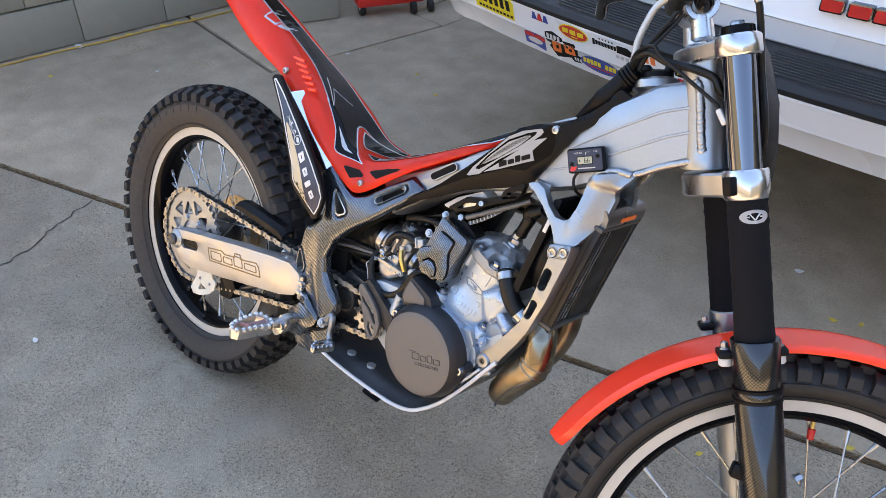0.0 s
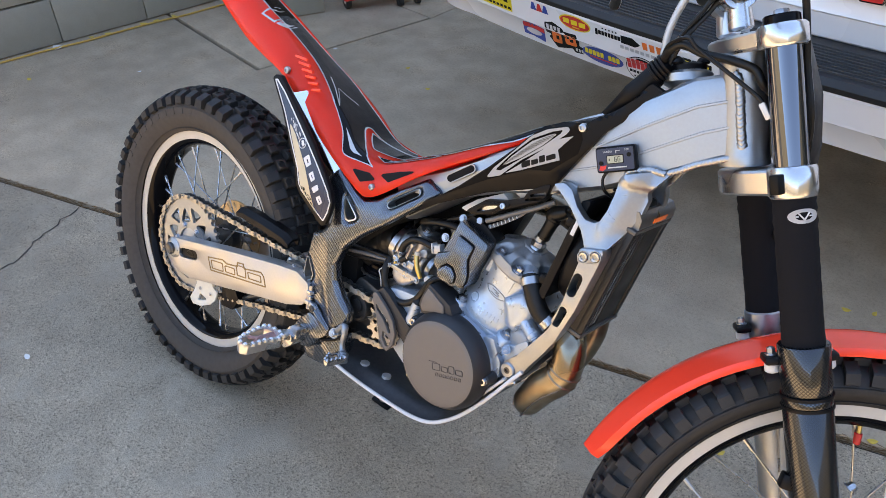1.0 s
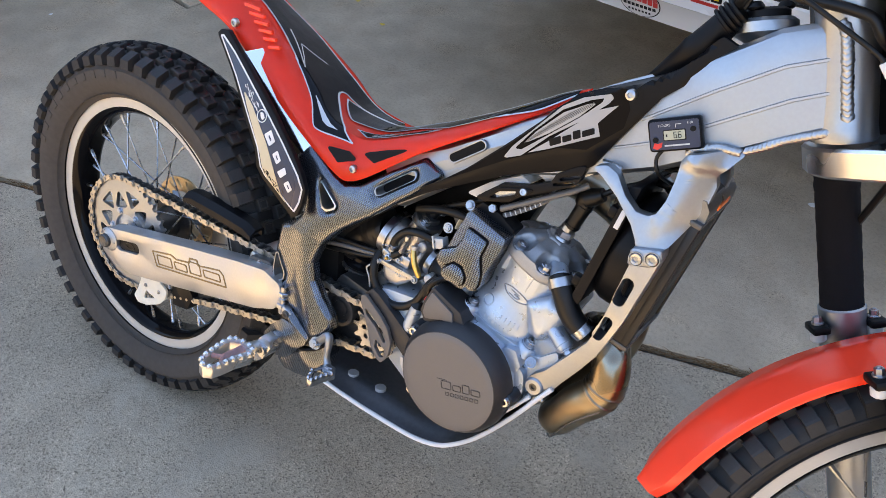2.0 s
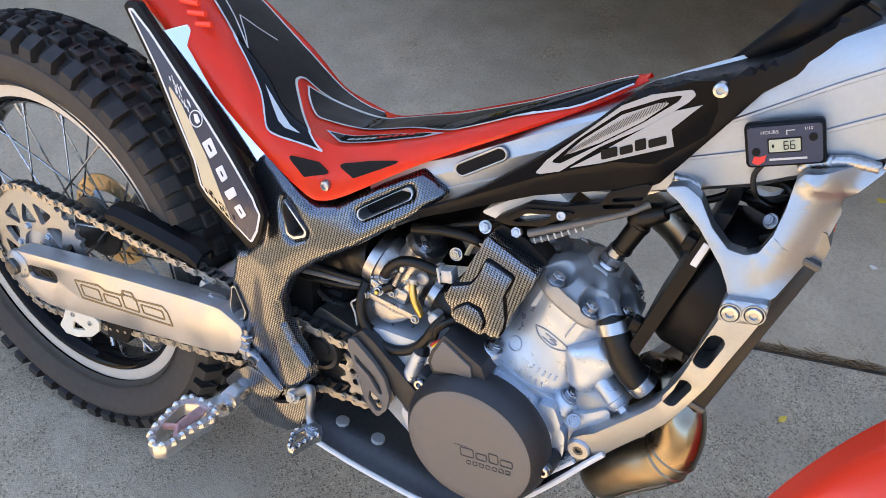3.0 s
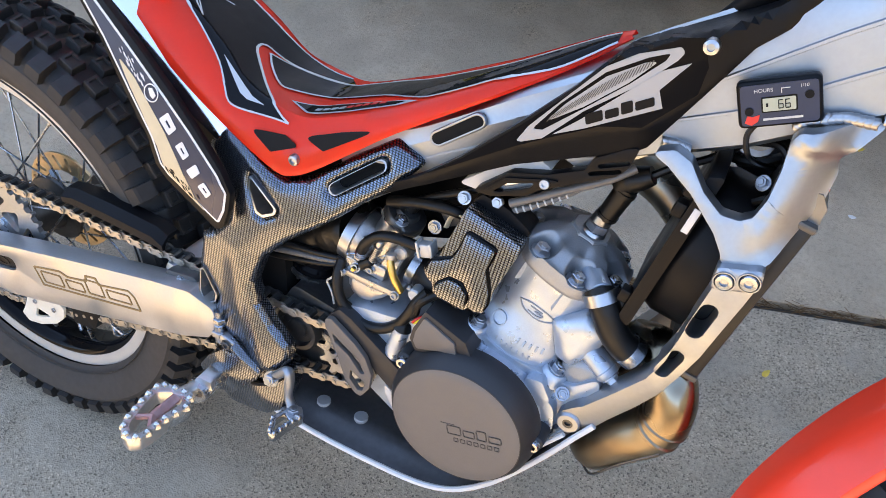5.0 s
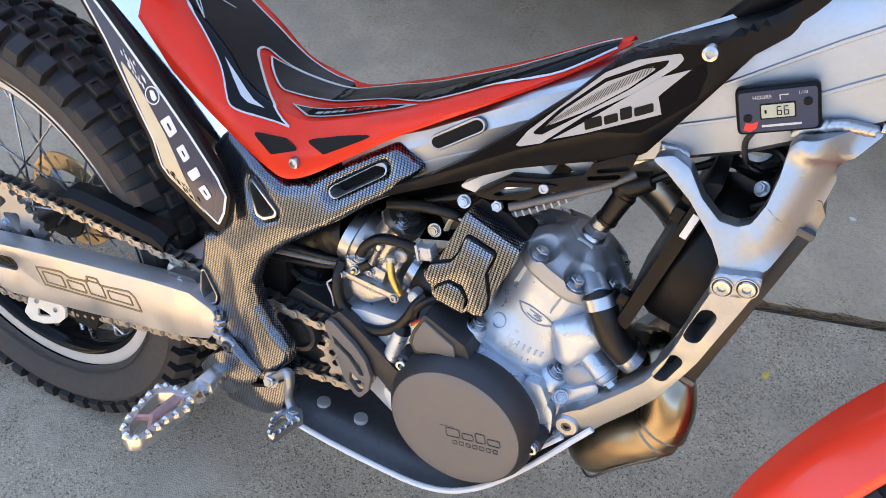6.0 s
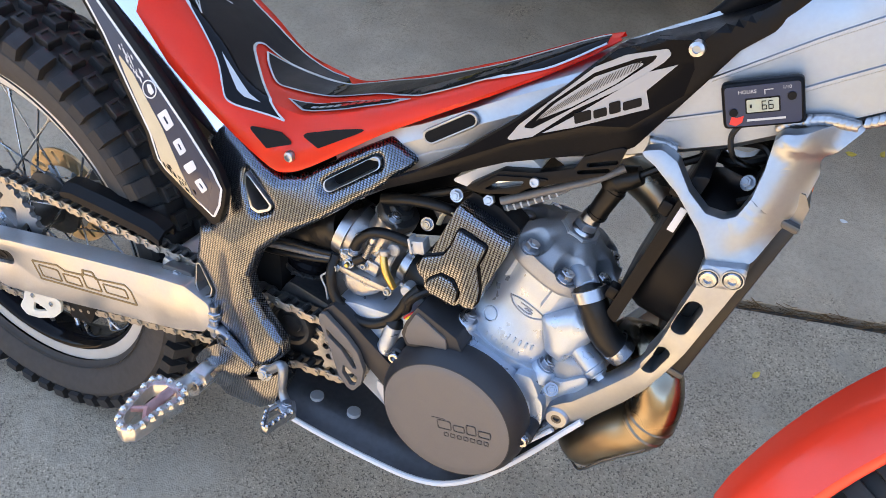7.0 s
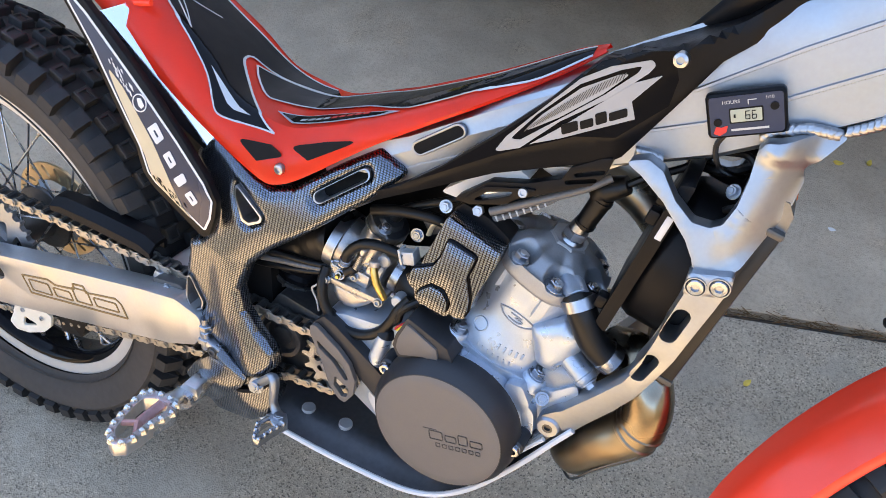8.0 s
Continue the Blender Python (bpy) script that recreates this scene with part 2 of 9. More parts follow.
BLACKWALL = material("black_sidewall", (0.012, 0.0115, 0.0115), 0.62, scale=120, vary=0.2, bump=0.0003)
RIMBAND = material("pale_rim_band", (0.50, 0.47, 0.42), 0.4, 0.1, scale=60, vary=0.06)


# ---- mesh tools ----
def V(*a):
    return Vector(a)


def part(name, bm, mat, parent=None, label="", m=None, smooth=38):
    """Links a bmesh as one mesh object, under a thing or a part."""
    if m is not None:
        bm.transform(m)
    bmesh.ops.recalc_face_normals(bm, faces=bm.faces)
    mesh = bpy.data.meshes.new(name)
    bm.to_mesh(mesh)
    bm.free()
    mesh.materials.append(mat)
    if smooth:
        mesh.shade_smooth()
        mesh.set_sharp_from_angle(angle=radians(smooth))
    ob = new(name, mesh)
    ob.parent = parent
    if label:
        tagged(ob, label)
    return ob


def same_mesh(name, ob, m, parent):
    """Another piece on the mesh of ob."""
    o = new(name, ob.data)
    o.parent, o.matrix_basis = parent, m
    return o


def axes(p0, p1):
    """A pose at p0 whose z points to p1."""
    d = Vector(p1) - Vector(p0)
    return Matrix.Translation(p0) @ d.to_track_quat("Z", "Y").to_matrix().to_4x4(), d.length


def revolve(bm, profile, m=None, n=48, closed=False):
    """Turns (radius, along) points round z, then poses it by m."""
    m = m or Matrix()
    rings = []
    for r, a in profile:
        if r < 1e-6:
            rings.append([bm.verts.new(m @ V(0, 0, a))] * n)
        else:
            rings.append([bm.verts.new(m @ V(r * math.cos(2 * math.pi * i / n), r * math.sin(2 * math.pi * i / n), a)) for i in range(n)])
    pairs = list(zip(rings, rings[1:])) + ([(rings[-1], rings[0])] if closed else [])
    for a, b in pairs:
        for i in range(n):
            j = (i + 1) % n
            vs = list(dict.fromkeys((a[i], a[j], b[j], b[i])))
            if len(vs) > 2:
                bm.faces.new(vs)
    return bm


def cyl(bm, p0, p1, r0, r1=None, n=20, edge=0.0):
    """A rod from p0 to p1 with a small rounded edge."""
    r1 = r0 if r1 is None else r1
    m, h = axes(p0, p1)
    e = min(edge, 0.45 * h, 0.45 * min(r0, r1))
    prof = [(0, 0), (r0 - e, 0)] + ([(r0, e)] if e else []) + ([(r1, h - e)] if e else [(r1, h)]) + ([(r1 - e, h)] if e else []) + [(0, h)]
    return revolve(bm, prof, m, n)


def spline(pts, per=6):
    """A smooth line through the points."""
    p = [Vector(q) for q in pts]
    if len(p) < 3:
        return p
    p = [2 * p[0] - p[1]] + p + [2 * p[-1] - p[-2]]
    out = []
    for i in range(1, len(p) - 2):
        for k in range(per):
            t = k / per
            a, b, c, d = p[i - 1:i + 3]
            out.append(0.5 * (2 * b + (c - a) * t + (2 * a - 5 * b + 4 * c - d) * t * t + (3 * b - a - 3 * c + d) * t ** 3))
    return out + [p[-2]]


def tube(bm, pts, r, n=10, per=6, flat=1.0):
    """A round (or flattened) tube along a smooth line; r may be a list over the points."""
    line = spline(pts, per)
    rs = r if isinstance(r, (list, tuple)) else [r] * len(pts)
    rad = [rs[min(i // per, len(rs) - 1)] * (1 - (i % per) / per) + rs[min(i // per + 1, len(rs) - 1)] * (i % per) / per for i in range(len(line))]
    side = None
    rings = []
    for i, p in enumerate(line):
        d = (line[min(i + 1, len(line) - 1)] - line[max(i - 1, 0)]).normalized()
        if side is None:
            side = d.orthogonal().normalized()
        side = (side - side.dot(d) * d).normalized()
        up = d.cross(side)
        rings.append([bm.verts.new(p + rad[i] * (math.cos(2 * math.pi * k / n) * side + flat * math.sin(2 * math.pi * k / n) * up)) for k in range(n)])
    for a, b in zip(rings, rings[1:]):
        for k in range(n):
            bm.faces.new((a[k], a[(k + 1) % n], b[(k + 1) % n], b[k]))
    bm.faces.new(rings[0][::-1])
    bm.faces.new(rings[-1])
    return bm


def loft(bm, rings, caps=True, closed=True):
    vs = [[bm.verts.new(p) for p in ring] for ring in rings]
    n = len(vs[0])
    for a, b in zip(vs, vs[1:]):
        for k in range(n if closed else n - 1):
            bm.faces.new((a[k], a[(k + 1) % n], b[(k + 1) % n], b[k]))
    if caps and closed:
        bm.faces.new(vs[0][::-1])
        bm.faces.new(vs[-1])
    return bm


def rounded(pts, r=0.006, seg=4):
    """A polygon with its corners rounded; r may be a list over the corners."""
    out, n = [], len(pts)
    rs = r if isinstance(r, (list, tuple)) else [r] * n
    for i in range(n):
        p, a, b = (Vector(pts[j][:2]) for j in (i, i - 1, (i + 1) % n))
        u, v = (a - p), (b - p)
        lu, lv = u.length, v.length
        u.normalize(), v.normalize()
        ang = u.angle(v, math.pi)
        if rs[i] <= 0 or ang > 3.05:
            out.append(p)
            continue
        d = min(rs[i] / max(math.tan(ang / 2), 1e-3), 0.48 * lu, 0.48 * lv)
        for k in range(seg + 1):
            t = k / seg
            out.append((1 - t) ** 2 * (p + d * u) + 2 * t * (1 - t) * p + t * t * (p + d * v))
    return out


def slot(a, b, w, seg=6):
    """The outline of a long hole from a to b, of half width w."""
    a, b = Vector(a), Vector(b)
    d = (b - a).normalized()
    s = Vector((-d.y, d.x))
    out = [b + w * (math.cos(t) * s + math.sin(t) * d) for t in (math.pi * k / seg for k in range(seg + 1))]
    return out + [a - w * (math.cos(t) * s + math.sin(t) * d) for t in (math.pi * k / seg for k in range(seg + 1))]


def disc(c, r, n=20):
    return [Vector((c[0] + r * math.cos(2 * math.pi * k / n), c[1] + r * math.sin(2 * math.pi * k / n))) for k in range(n)]


def plate(bm, outline, y0, y1, holes=(), edge=0.0, place=None):
    """A flat plate: a polygon in (x, z) with holes, from depth y0 to y1; edge rounds its rims. place maps each corner."""
    loops = [[bm.verts.new(V(p[0], y0, p[1])) for p in loop] for loop in (outline, *holes)]
    edges = [bm.edges.new((lp[i], lp[(i + 1) % len(lp)])) for lp in loops for i in range(len(lp))]
    faces = [f for f in bmesh.ops.triangle_fill(bm, use_beauty=True, use_dissolve=False, edges=edges)["geom"] if isinstance(f, bmesh.types.BMFace)]
    twin = {v: bm.verts.new(V(v.co.x, y1, v.co.z)) for lp in loops for v in lp}
    made = list(faces)
    for f in faces:
        made.append(bm.faces.new([twin[v] for v in f.verts][::-1]))
    for lp in loops:
        for i in range(len(lp)):
            a, b = lp[i], lp[(i + 1) % len(lp)]
            made.append(bm.faces.new((a, b, twin[b], twin[a])))
    every = [v for lp in loops for v in lp] + list(twin.values())
    bmesh.ops.recalc_face_normals(bm, faces=made)
    if edge:
        rim = {e for v in every for e in v.link_edges if len(e.link_faces) == 2 and e.calc_face_angle(0) > 1.2
               and abs(e.verts[0].co.y - e.verts[1].co.y) < 1e-7}
        out = bmesh.ops.bevel(bm, geom=list(rim), offset=edge, segments=2, profile=0.5, affect="EDGES", clamp_overlap=True)
    return bm


def bend(bm, rule):
    for v in bm.verts:
        v.co = rule(v.co)
    return bm


def box(bm, centre, size, turn=(0, 0, 0), edge=0.0, seg=2):
    made = bmesh.ops.create_cube(bm, size=1.0, matrix=pose(*centre, *turn) @ Matrix.Diagonal((*size, 1)))["verts"]
    if edge:
        es = {e for v in made for e in v.link_edges}
        bmesh.ops.bevel(bm, geom=list(es), offset=edge, segments=seg, profile=0.5, affect="EDGES", clamp_overlap=True)
    return bm


def hexbolt(bm, p, axis, r=0.006, h=0.005, washer=True, socket=False):
    """A bolt head at p that looks along axis: a hexagon on a washer, or a round socket head."""
    p, axis = Vector(p), Vector(axis).normalized()
    if washer:
        cyl(bm, p, p + axis * h * 0.25, r * 1.35, n=18, edge=r * 0.06)
    if socket:
        m, _ = axes(p, p + axis)
        revolve(bm, [(0, 0), (r, 0), (r, h * 0.8), (r * 0.88, h), (r * 0.5, h), (r * 0.5, h * 0.45), (0, h * 0.45)], m, 18)
    else:
        cyl(bm, p, p + axis * h, r, n=6, edge=r * 0.1)
        cyl(bm, p + axis * h * 0.9, p + axis * h * 1.15, r * 0.55, n=12, edge=r * 0.08)
    return bm


def fresh():
    return bmesh.new()


def subdivided(bm, longest):
    for _ in range(6):
        es = [e for e in bm.edges if e.calc_length() > longest]
        if not es:
            break
        bmesh.ops.subdivide_edges(bm, edges=es, cuts=1)
        bmesh.ops.triangulate(bm, faces=[f for f in bm.faces if len(f.verts) > 3])
    return bm


def smooth_step(a, b, x):
    t = min(max((x - a) / (b - a), 0.0), 1.0)
    return t * t * (3 - 2 * t)


def gridded(bm, step):
    """Cuts a plate that lies square to y into a regular grid, so that it bends evenly."""
    xs, zs = [v.co.x for v in bm.verts], [v.co.z for v in bm.verts]
    for lo, hi, way in ((min(xs), max(xs), V(1, 0, 0)), (min(zs), max(zs), V(0, 0, 1))):
        k = lo + step / 2
        while k < hi:
            bmesh.ops.bisect_plane(bm, geom=bm.verts[:] + bm.edges[:] + bm.faces[:], dist=1e-6, plane_co=way * k, plane_no=way)
            k += step
    return bm


def border_distance(loops):
    """How far a point (x, z) lies from the nearest of the closed outlines."""
    a = np.array([tuple(p[:2]) for lp in loops for p in lp])
    b = np.array([tuple(p[:2]) for lp in loops for p in list(lp[1:]) + [lp[0]]])
    ab = b - a
    size = np.maximum((ab ** 2).sum(1), 1e-12)

    def rule(x, z):
        p = np.array((x, z))
        t = np.clip(((p - a) * ab).sum(1) / size, 0, 1)
        return float(np.sqrt(((a + ab * t[:, None] - p) ** 2).sum(1).min()))
    return rule


def forged(outline, y0, y1, holes=(), step=0.004, radius=0.009, depth=0.006):
    """A plate from y0 (its face, towards -y) to y1 whose face rolls over to every border like a forging."""
    bm = gridded(plate(fresh(), outline, y0, y1, holes), step)
    rim = border_distance([outline, *holes])
    for v in bm.verts:
        if abs(v.co.y - y0) < 1e-6:
            u = 1 - min(rim(v.co.x, v.co.z) / radius, 1.0)
            v.co.y += depth * (1 - math.sqrt(max(0.0, 1 - u * u)))
    return bm


# ---- the setting ----
ground = tagged(part("ground", box(fresh(), (0, 0, -0.06), (900, 900, 0.08)), JOINT, smooth=0),
                "grey broomed concrete driveway in slabs with dirt-filled joints", "ground", kind="structure")


def slab(corners, mat, top=0.0, r=0.007):
    """One concrete slab with worn, rounded rims; its top lies at z = top."""
    bm = plate(fresh(), rounded(corners, 0.01, 2), 0.0, 0.05, edge=r)
    return part("slab", bm, mat, ground, m=Matrix(((1, 0, 0, 0), (0, 0, 1, 0), (0, 1, 0, top - 0.05), (0, 0, 0, 1))), smooth=50)


# joints: one runs past the tyres, one from the foot of the wall to the drain
def joint_a(x):
    return 0.395 + 0.287 * x


GAP = 0.011
STREET = -3.0
W, E, N, S = -60.0, 60.0, 60.0, -60.0
slab([(-10, STREET), (E, STREET), (E, joint_a(E) - GAP), (-10, joint_a(-10) - GAP)], CONCRETE)
slab([(W, joint_a(W) + GAP), (E, joint_a(E) + GAP), (E, N), (-1.07, N), (-1.07, 2.02), (-1.235, 1.12), (-2.02, 1.235), (W, 6.5)], SMOOTHSLAB)
slab([(-2.02, 1.235 + 2 * GAP), (-1.235 - GAP, 1.12 + 2 * GAP), (-1.07 - 1.4 * GAP, 2.02), (-1.33, 2.045), (-1.33, N), (W, N), (W, 6.5 + 2 * GAP)], SMOOTHSLAB)
slab([(-1.33 + GAP, 2.045 + GAP), (-1.07 - GAP, 2.02 + GAP), (-1.07 - GAP, N), (-1.33 + GAP, N)], SMOOTHSLAB, -0.003)


# unseen dark strip, added to cut warm bounce and brown panel reflections
tagged(part("road", box(fresh(), (0, (STREET + S) / 2 - 0.01, -0.03), (120, STREET - S - 0.02, 0.05)), ASPHALT, smooth=0), "unseen dark asphalt strip added to dim the warm bounce", "road", kind="structure")


# dry needles and dirt caught in the long joint
bm = fresh()
rnd = random.Random(17)
for _ in range(1500):
    x = rnd.uniform(-1.3, 2.0)
    p = V(x, joint_a(x) + rnd.gauss(0, 0.006), -0.004 + rnd.uniform(0, 0.008))
    a = 0.28 + rnd.gauss(0, 0.35)
    d, n_ = V(math.cos(a), math.sin(a), rnd.uniform(-0.08, 0.08)) * rnd.uniform(0.006, 0.022), V(-math.sin(a), math.cos(a), 0) * rnd.uniform(0.0005, 0.0010)
    v = [bm.verts.new(q) for q in (p - d - n_, p - d + n_, p + V(0, 0, 0.0012), p + d)]
    for i, j, k in ((0, 1, 2), (0, 2, 3), (1, 3, 2), (0, 3, 1)):
        bm.faces.new((v[i], v[j], v[k]))
tagged(part("needle_litter", bm, NEEDLE, smooth=0), "dry brown needles caught in the joint between the slabs", "litter", kind="stuff")


def crack(pts, w=0.004):
    """A hairline crack: a thin dark wedge that lies in the slab's top."""
    bm = fresh()
    rnd = random.Random(5)
    line = [Vector((*p, 0)) for p in pts]
    fine = []
    for a, b in zip(line, line[1:]):
        for k in range(6):
            fine.append(a.lerp(b, k / 6) + V(rnd.uniform(-0.008, 0.008), rnd.uniform(-0.008, 0.008), 0))
    fine.append(line[-1])
    vs = []
    for i, p in enumerate(fine):
        d = (fine[min(i + 1, len(fine) - 1)] - fine[max(i - 1, 0)]).normalized()
        s = V(-d.y, d.x, 0) * w * rnd.uniform(0.3, 0.8)
        vs.append([bm.verts.new(p + s + V(0, 0, 0.0015)), bm.verts.new(p + V(0, 0, 0.0022)), bm.verts.new(p - s + V(0, 0, 0.0015))])
    for a, b in zip(vs, vs[1:]):
        for k in range(2):
            bm.faces.new((a[k], a[k + 1], b[k + 1], b[k]))
    return part("crack", bm, JOINT, ground)


crack([(-0.852, 0.130), (-0.80, 0.0), (-0.73, -0.12), (-0.71, -0.25), (-0.74, -0.5)])


# ---- the block wall ----


def block_wall(name, label, origin, turn, length, courses, first=0.0):
    """Stacked 0.40 x 0.20 m blocks with raked joints on a mortar core; local x runs along the wall, -y faces out."""
    m = pose(*origin, 0, 0, turn)
    bm = box(fresh(), (length / 2, 0.085, courses * 0.1), (length, 0.15, courses * 0.2))
    wall = part(name, bm, MORTAR, smooth=0)
    wall.matrix_basis = m
    tagged(wall, label, "wall", kind="structure")
    whole = part("block", box(fresh(), (0, 0, 0), (0.397, 0.19, 0.192), edge=0.004), BLOCK, wall)
    whole.matrix_basis = pose(first + 0.2, 0.085, 0.1)
    for c in range(courses):
        x = first + (0.0 if c % 2 == 0 else -0.2)
        while x < length - 0.05:
            a, b = max(x, 0.0), min(x + 0.4, length)
            if b - a > 0.05 and not (c == 0 and abs(x - first) < 1e-6):
                same_mesh("block", whole, pose((a + b) / 2, 0.085, c * 0.2 + 0.1) @ Matrix.Diagonal(((b - a) / 0.4, 1, 1, 1)), wall)
            x += 0.4
    return wall


block_wall("wall_west", "olive-grey painted concrete block wall beside the driveway", (-2.362, -1.28, 0.0), 84.0, 6.4, 9, 0.04)
block_wall("wall_pier", "grey concrete block pier at the end of the wall", (-1.68, 1.43, 0.0), 64.0, 0.36, 9, -0.04)
# unseen wall and eaves, added to block the sun and darken gloss reflections
house = part("wall_house", box(fresh(), (0, 6.15, 5.05), (26, 0.3, 10.1)), HOUSEDARK, smooth=0)
tagged(house, "unseen brown stucco wall added to shade the driveway", "wall", kind="structure")
roof = part("roof", box(fresh(), (0, 6.5, 10.2), (27, 1.6, 0.25), (18, 0, 0), edge=0.03), ROOF)
tagged(roof, "unseen brown eaves added to set the shadow's edge", "roof", kind="structure")
# out of view: added for warm bounce and reflections on the bike's side
far = part("wall_street", box(fresh(), (0, -13, 1.9), (60, 0.2, 3.8)), STUCCO, smooth=0)
tagged(far, "unseen sunlit tan wall across the street, added for its bounce", "wall", kind="structure")

# added out of view; acts only on light and reflections
east = part("wall_east", box(fresh(), (11, -2, 2.6), (0.2, 17.6, 5.2)), STUCCO, smooth=0)
tagged(east, "unseen tan stucco wall added east of the driveway", "wall", kind="structure")
# cord along the foot of the wall
bm = fresh()
rnd = random.Random(3)
tube(bm, [(-2.137 + 0.14 * (y - 0.363) + rnd.uniform(-0.006, 0.006), y, 0.006) for y in [-0.3 + 0.16 * i for i in range(15)]], 0.0045, 8, 4)
tagged(part("cord", bm, CORD), "yellow-brown cord lying along the foot of the wall", "cord")


def leaf(x, y, turn, size, mat=LEAF, label="small dry yellow leaf on the concrete", group="fallen leaves", name="leaf"):
    bm = fresh()
    prof = [(-1, 0), (-0.5, 0.42), (0.1, 0.5), (0.6, 0.3), (1, 0), (0.6, -0.3), (0.1, -0.5), (-0.5, -0.42)]
    ring = [bm.verts.new(V(size * a, size * b, 0.2 * size * (a * a + b))) for a, b in prof]
    low = [bm.verts.new(v.co - V(0, 0, 0.0008)) for v in ring]
    top, bot = bm.verts.new(V(0, 0, -0.05 * size)), bm.verts.new(V(0, 0, -0.05 * size - 0.0008))
    for i in range(8):
        j = (i + 1) % 8
        bm.faces.new((ring[i], ring[j], top))
        bm.faces.new((low[j], low[i], bot))
        bm.faces.new((ring[i], low[i], low[j], ring[j]))
    ob = part(name, bm, mat)
    ob.matrix_basis = pose(x, y, 0.0015 + 0.12 * size, 0, 0, turn)
    return tagged(ob, label, name, group)


for x, y, a, s in ((-0.574, 1.44, 20, 0.011), (-0.768, 1.534, 70, 0.011), (-1.879, 0.468, 10, 0.014), (-2.06, 1.10, 40, 0.02), (-2.05, 1.16, 100, 0.018), (-2.04, 1.25, 10, 0.015),
                   (-2.08, 0.93, 60, 0.016), (-2.10, 0.86, 60, 0.012), (1.28, 0.78, 30, 0.012), (1.05, 0.545, 60, 0.010), (1.10, 1.17, 10, 0.012), (1.16, 1.20, 80, 0.011), (-2.0, 1.33, 30, 0.012)):
    leaf(x, y, a, s)
for x, y, a, s in ((-0.338, -0.271, 0, 0.012), (0.954, 1.31, 30, 0.014), (-1.6, 0.8, 60, 0.008), (-2.1, 0.70, 10, 0.03), (0.62, -0.11, 40, 0.006), (1.12, 0.97, 0, 0.008), (-1.15, 1.48, 50, 0.01)):
    leaf(x, y, a, s, PALE, "pale paper chip lying on the concrete", "litter", "chip")


# ---- the white van behind the motorcycle ----
van = new("van")
tagged(van, "white van with black ribbed bumper pad and sponsor stickers, parked", "van")
VX0, VX1, VXM = -0.36, 2.22, 0.93


def bow(x):
    """How far the tail curves away from its middle."""
    return 0.10 * (x - VXM) ** 2


def van_ring(z, y, corner, n=8):
    """The outline of the van's tail at one height, rounded at its corners, open to the front."""
    e = y + bow(VX0 + corner)
    pts = [V(VX0, 5.6, z), V(VX0, e + corner * 1.1, z)]
    pts += [V(VX0 + corner - corner * math.cos(a), e + corner * 0.55 - corner * 0.55 * math.sin(a), z) for a in (math.pi / 2 * k / n for k in range(1, n + 1))]
    for k in range(1, 24):
        x = VX0 + corner + (VX1 - VX0 - 2 * corner) * k / 24
        pts.append(V(x, y + bow(x), z))
    pts += [V(VX1 - corner + corner * math.sin(a), e + corner * 0.55 - corner * 0.55 * math.cos(a), z) for a in (math.pi / 2 * k / n for k in range(n + 1))]
    return pts + [V(VX1, e + corner * 1.1, z), V(VX1, 5.6, z)]


part("body", loft(fresh(), [van_ring(z, y, c) for z, y, c in ((0.48, 1.28, 0.12), (0.622, 1.255, 0.12), (0.636, 1.238, 0.12), (0.690, 1.228, 0.12), (0.695, 1.222, 0.12), (0.703, 1.226, 0.12),
                                                         (0.95, 1.24, 0.12), (1.3, 1.26, 0.12), (1.9, 1.33, 0.12), (2.05, 1.43, 0.2))]), VANWHITE, van)
bm = loft(fresh(), [van_ring(z, y, c) for z, y, c in ((0.450, 1.17, 0.14), (0.446, 1.125, 0.16), (0.455, 1.105, 0.17), (0.515, 1.078, 0.17), (0.520, 1.071, 0.17), (0.526, 1.070, 0.17),
                                                      (0.592, 1.046, 0.17), (0.602, 1.050, 0.17), (0.604, 1.07, 0.16))])
from mathutils.bvhtree import BVHTree
BUMPER_TREE = BVHTree.FromBMesh(bm)
part("bumper", bm, VANWHITE, van, "white rear bumper")
part("bumper_pad", loft(fresh(), [van_ring(z, y, c) for z, y, c in ((0.598, 1.06, 0.16), (0.600, 1.040, 0.17), (0.614, 1.034, 0.17), (0.628, 1.042, 0.17), (0.631, 1.06, 0.16), (0.631, 1.27, 0.14))]),
     PAD, van, "black rubber step pad with grooves")
for k in range(9):
    yy = 1.062 + k * 0.0165
    for x0, x1 in ((0.20 - 0.012 * k, 0.74), (0.77, 1.60)):
        bm = fresh()
        xs = [x0 + (x1 - x0) * i / 10 for i in range(11)]
        loft(bm, [[V(x, yy + bow(x) + a, b) for a, b in ((-0.0045, 0.630), (-0.0032, 0.6348), (0.0032, 0.6348), (0.0045, 0.630))] for x in xs])
        part("pad_rib", bm, PAD, van)
part("underbody", box(fresh(), (0.93, 3.9, 0.47), (2.2, 3.2, 0.12), edge=0.03), DARK, van)
part("hitch_bracket", box(fresh(), (0.30, 1.42, 0.385), (0.065, 0.05, 0.13), edge=0.012), DARK, van, "black bracket under the bumper")
for x in (-0.2, 2.06):
    bm = revolve(fresh(), [(0.19, -0.1), (0.33, -0.1), (0.355, -0.06), (0.355, 0.06), (0.33, 0.1), (0.19, 0.1)], pose(x, 3.4, 0.355, 0, 90, 0), 40, True)
    w = part("wheel", bm, RUBBER, van, "black tyre")
    part("rim", revolve(fresh(), [(0, -0.05), (0.1, -0.05), (0.19, -0.09), (0.19, 0.09), (0, 0.02)], pose(x, 3.4, 0.355, 0, 90, 0), 32), STEEL, w)


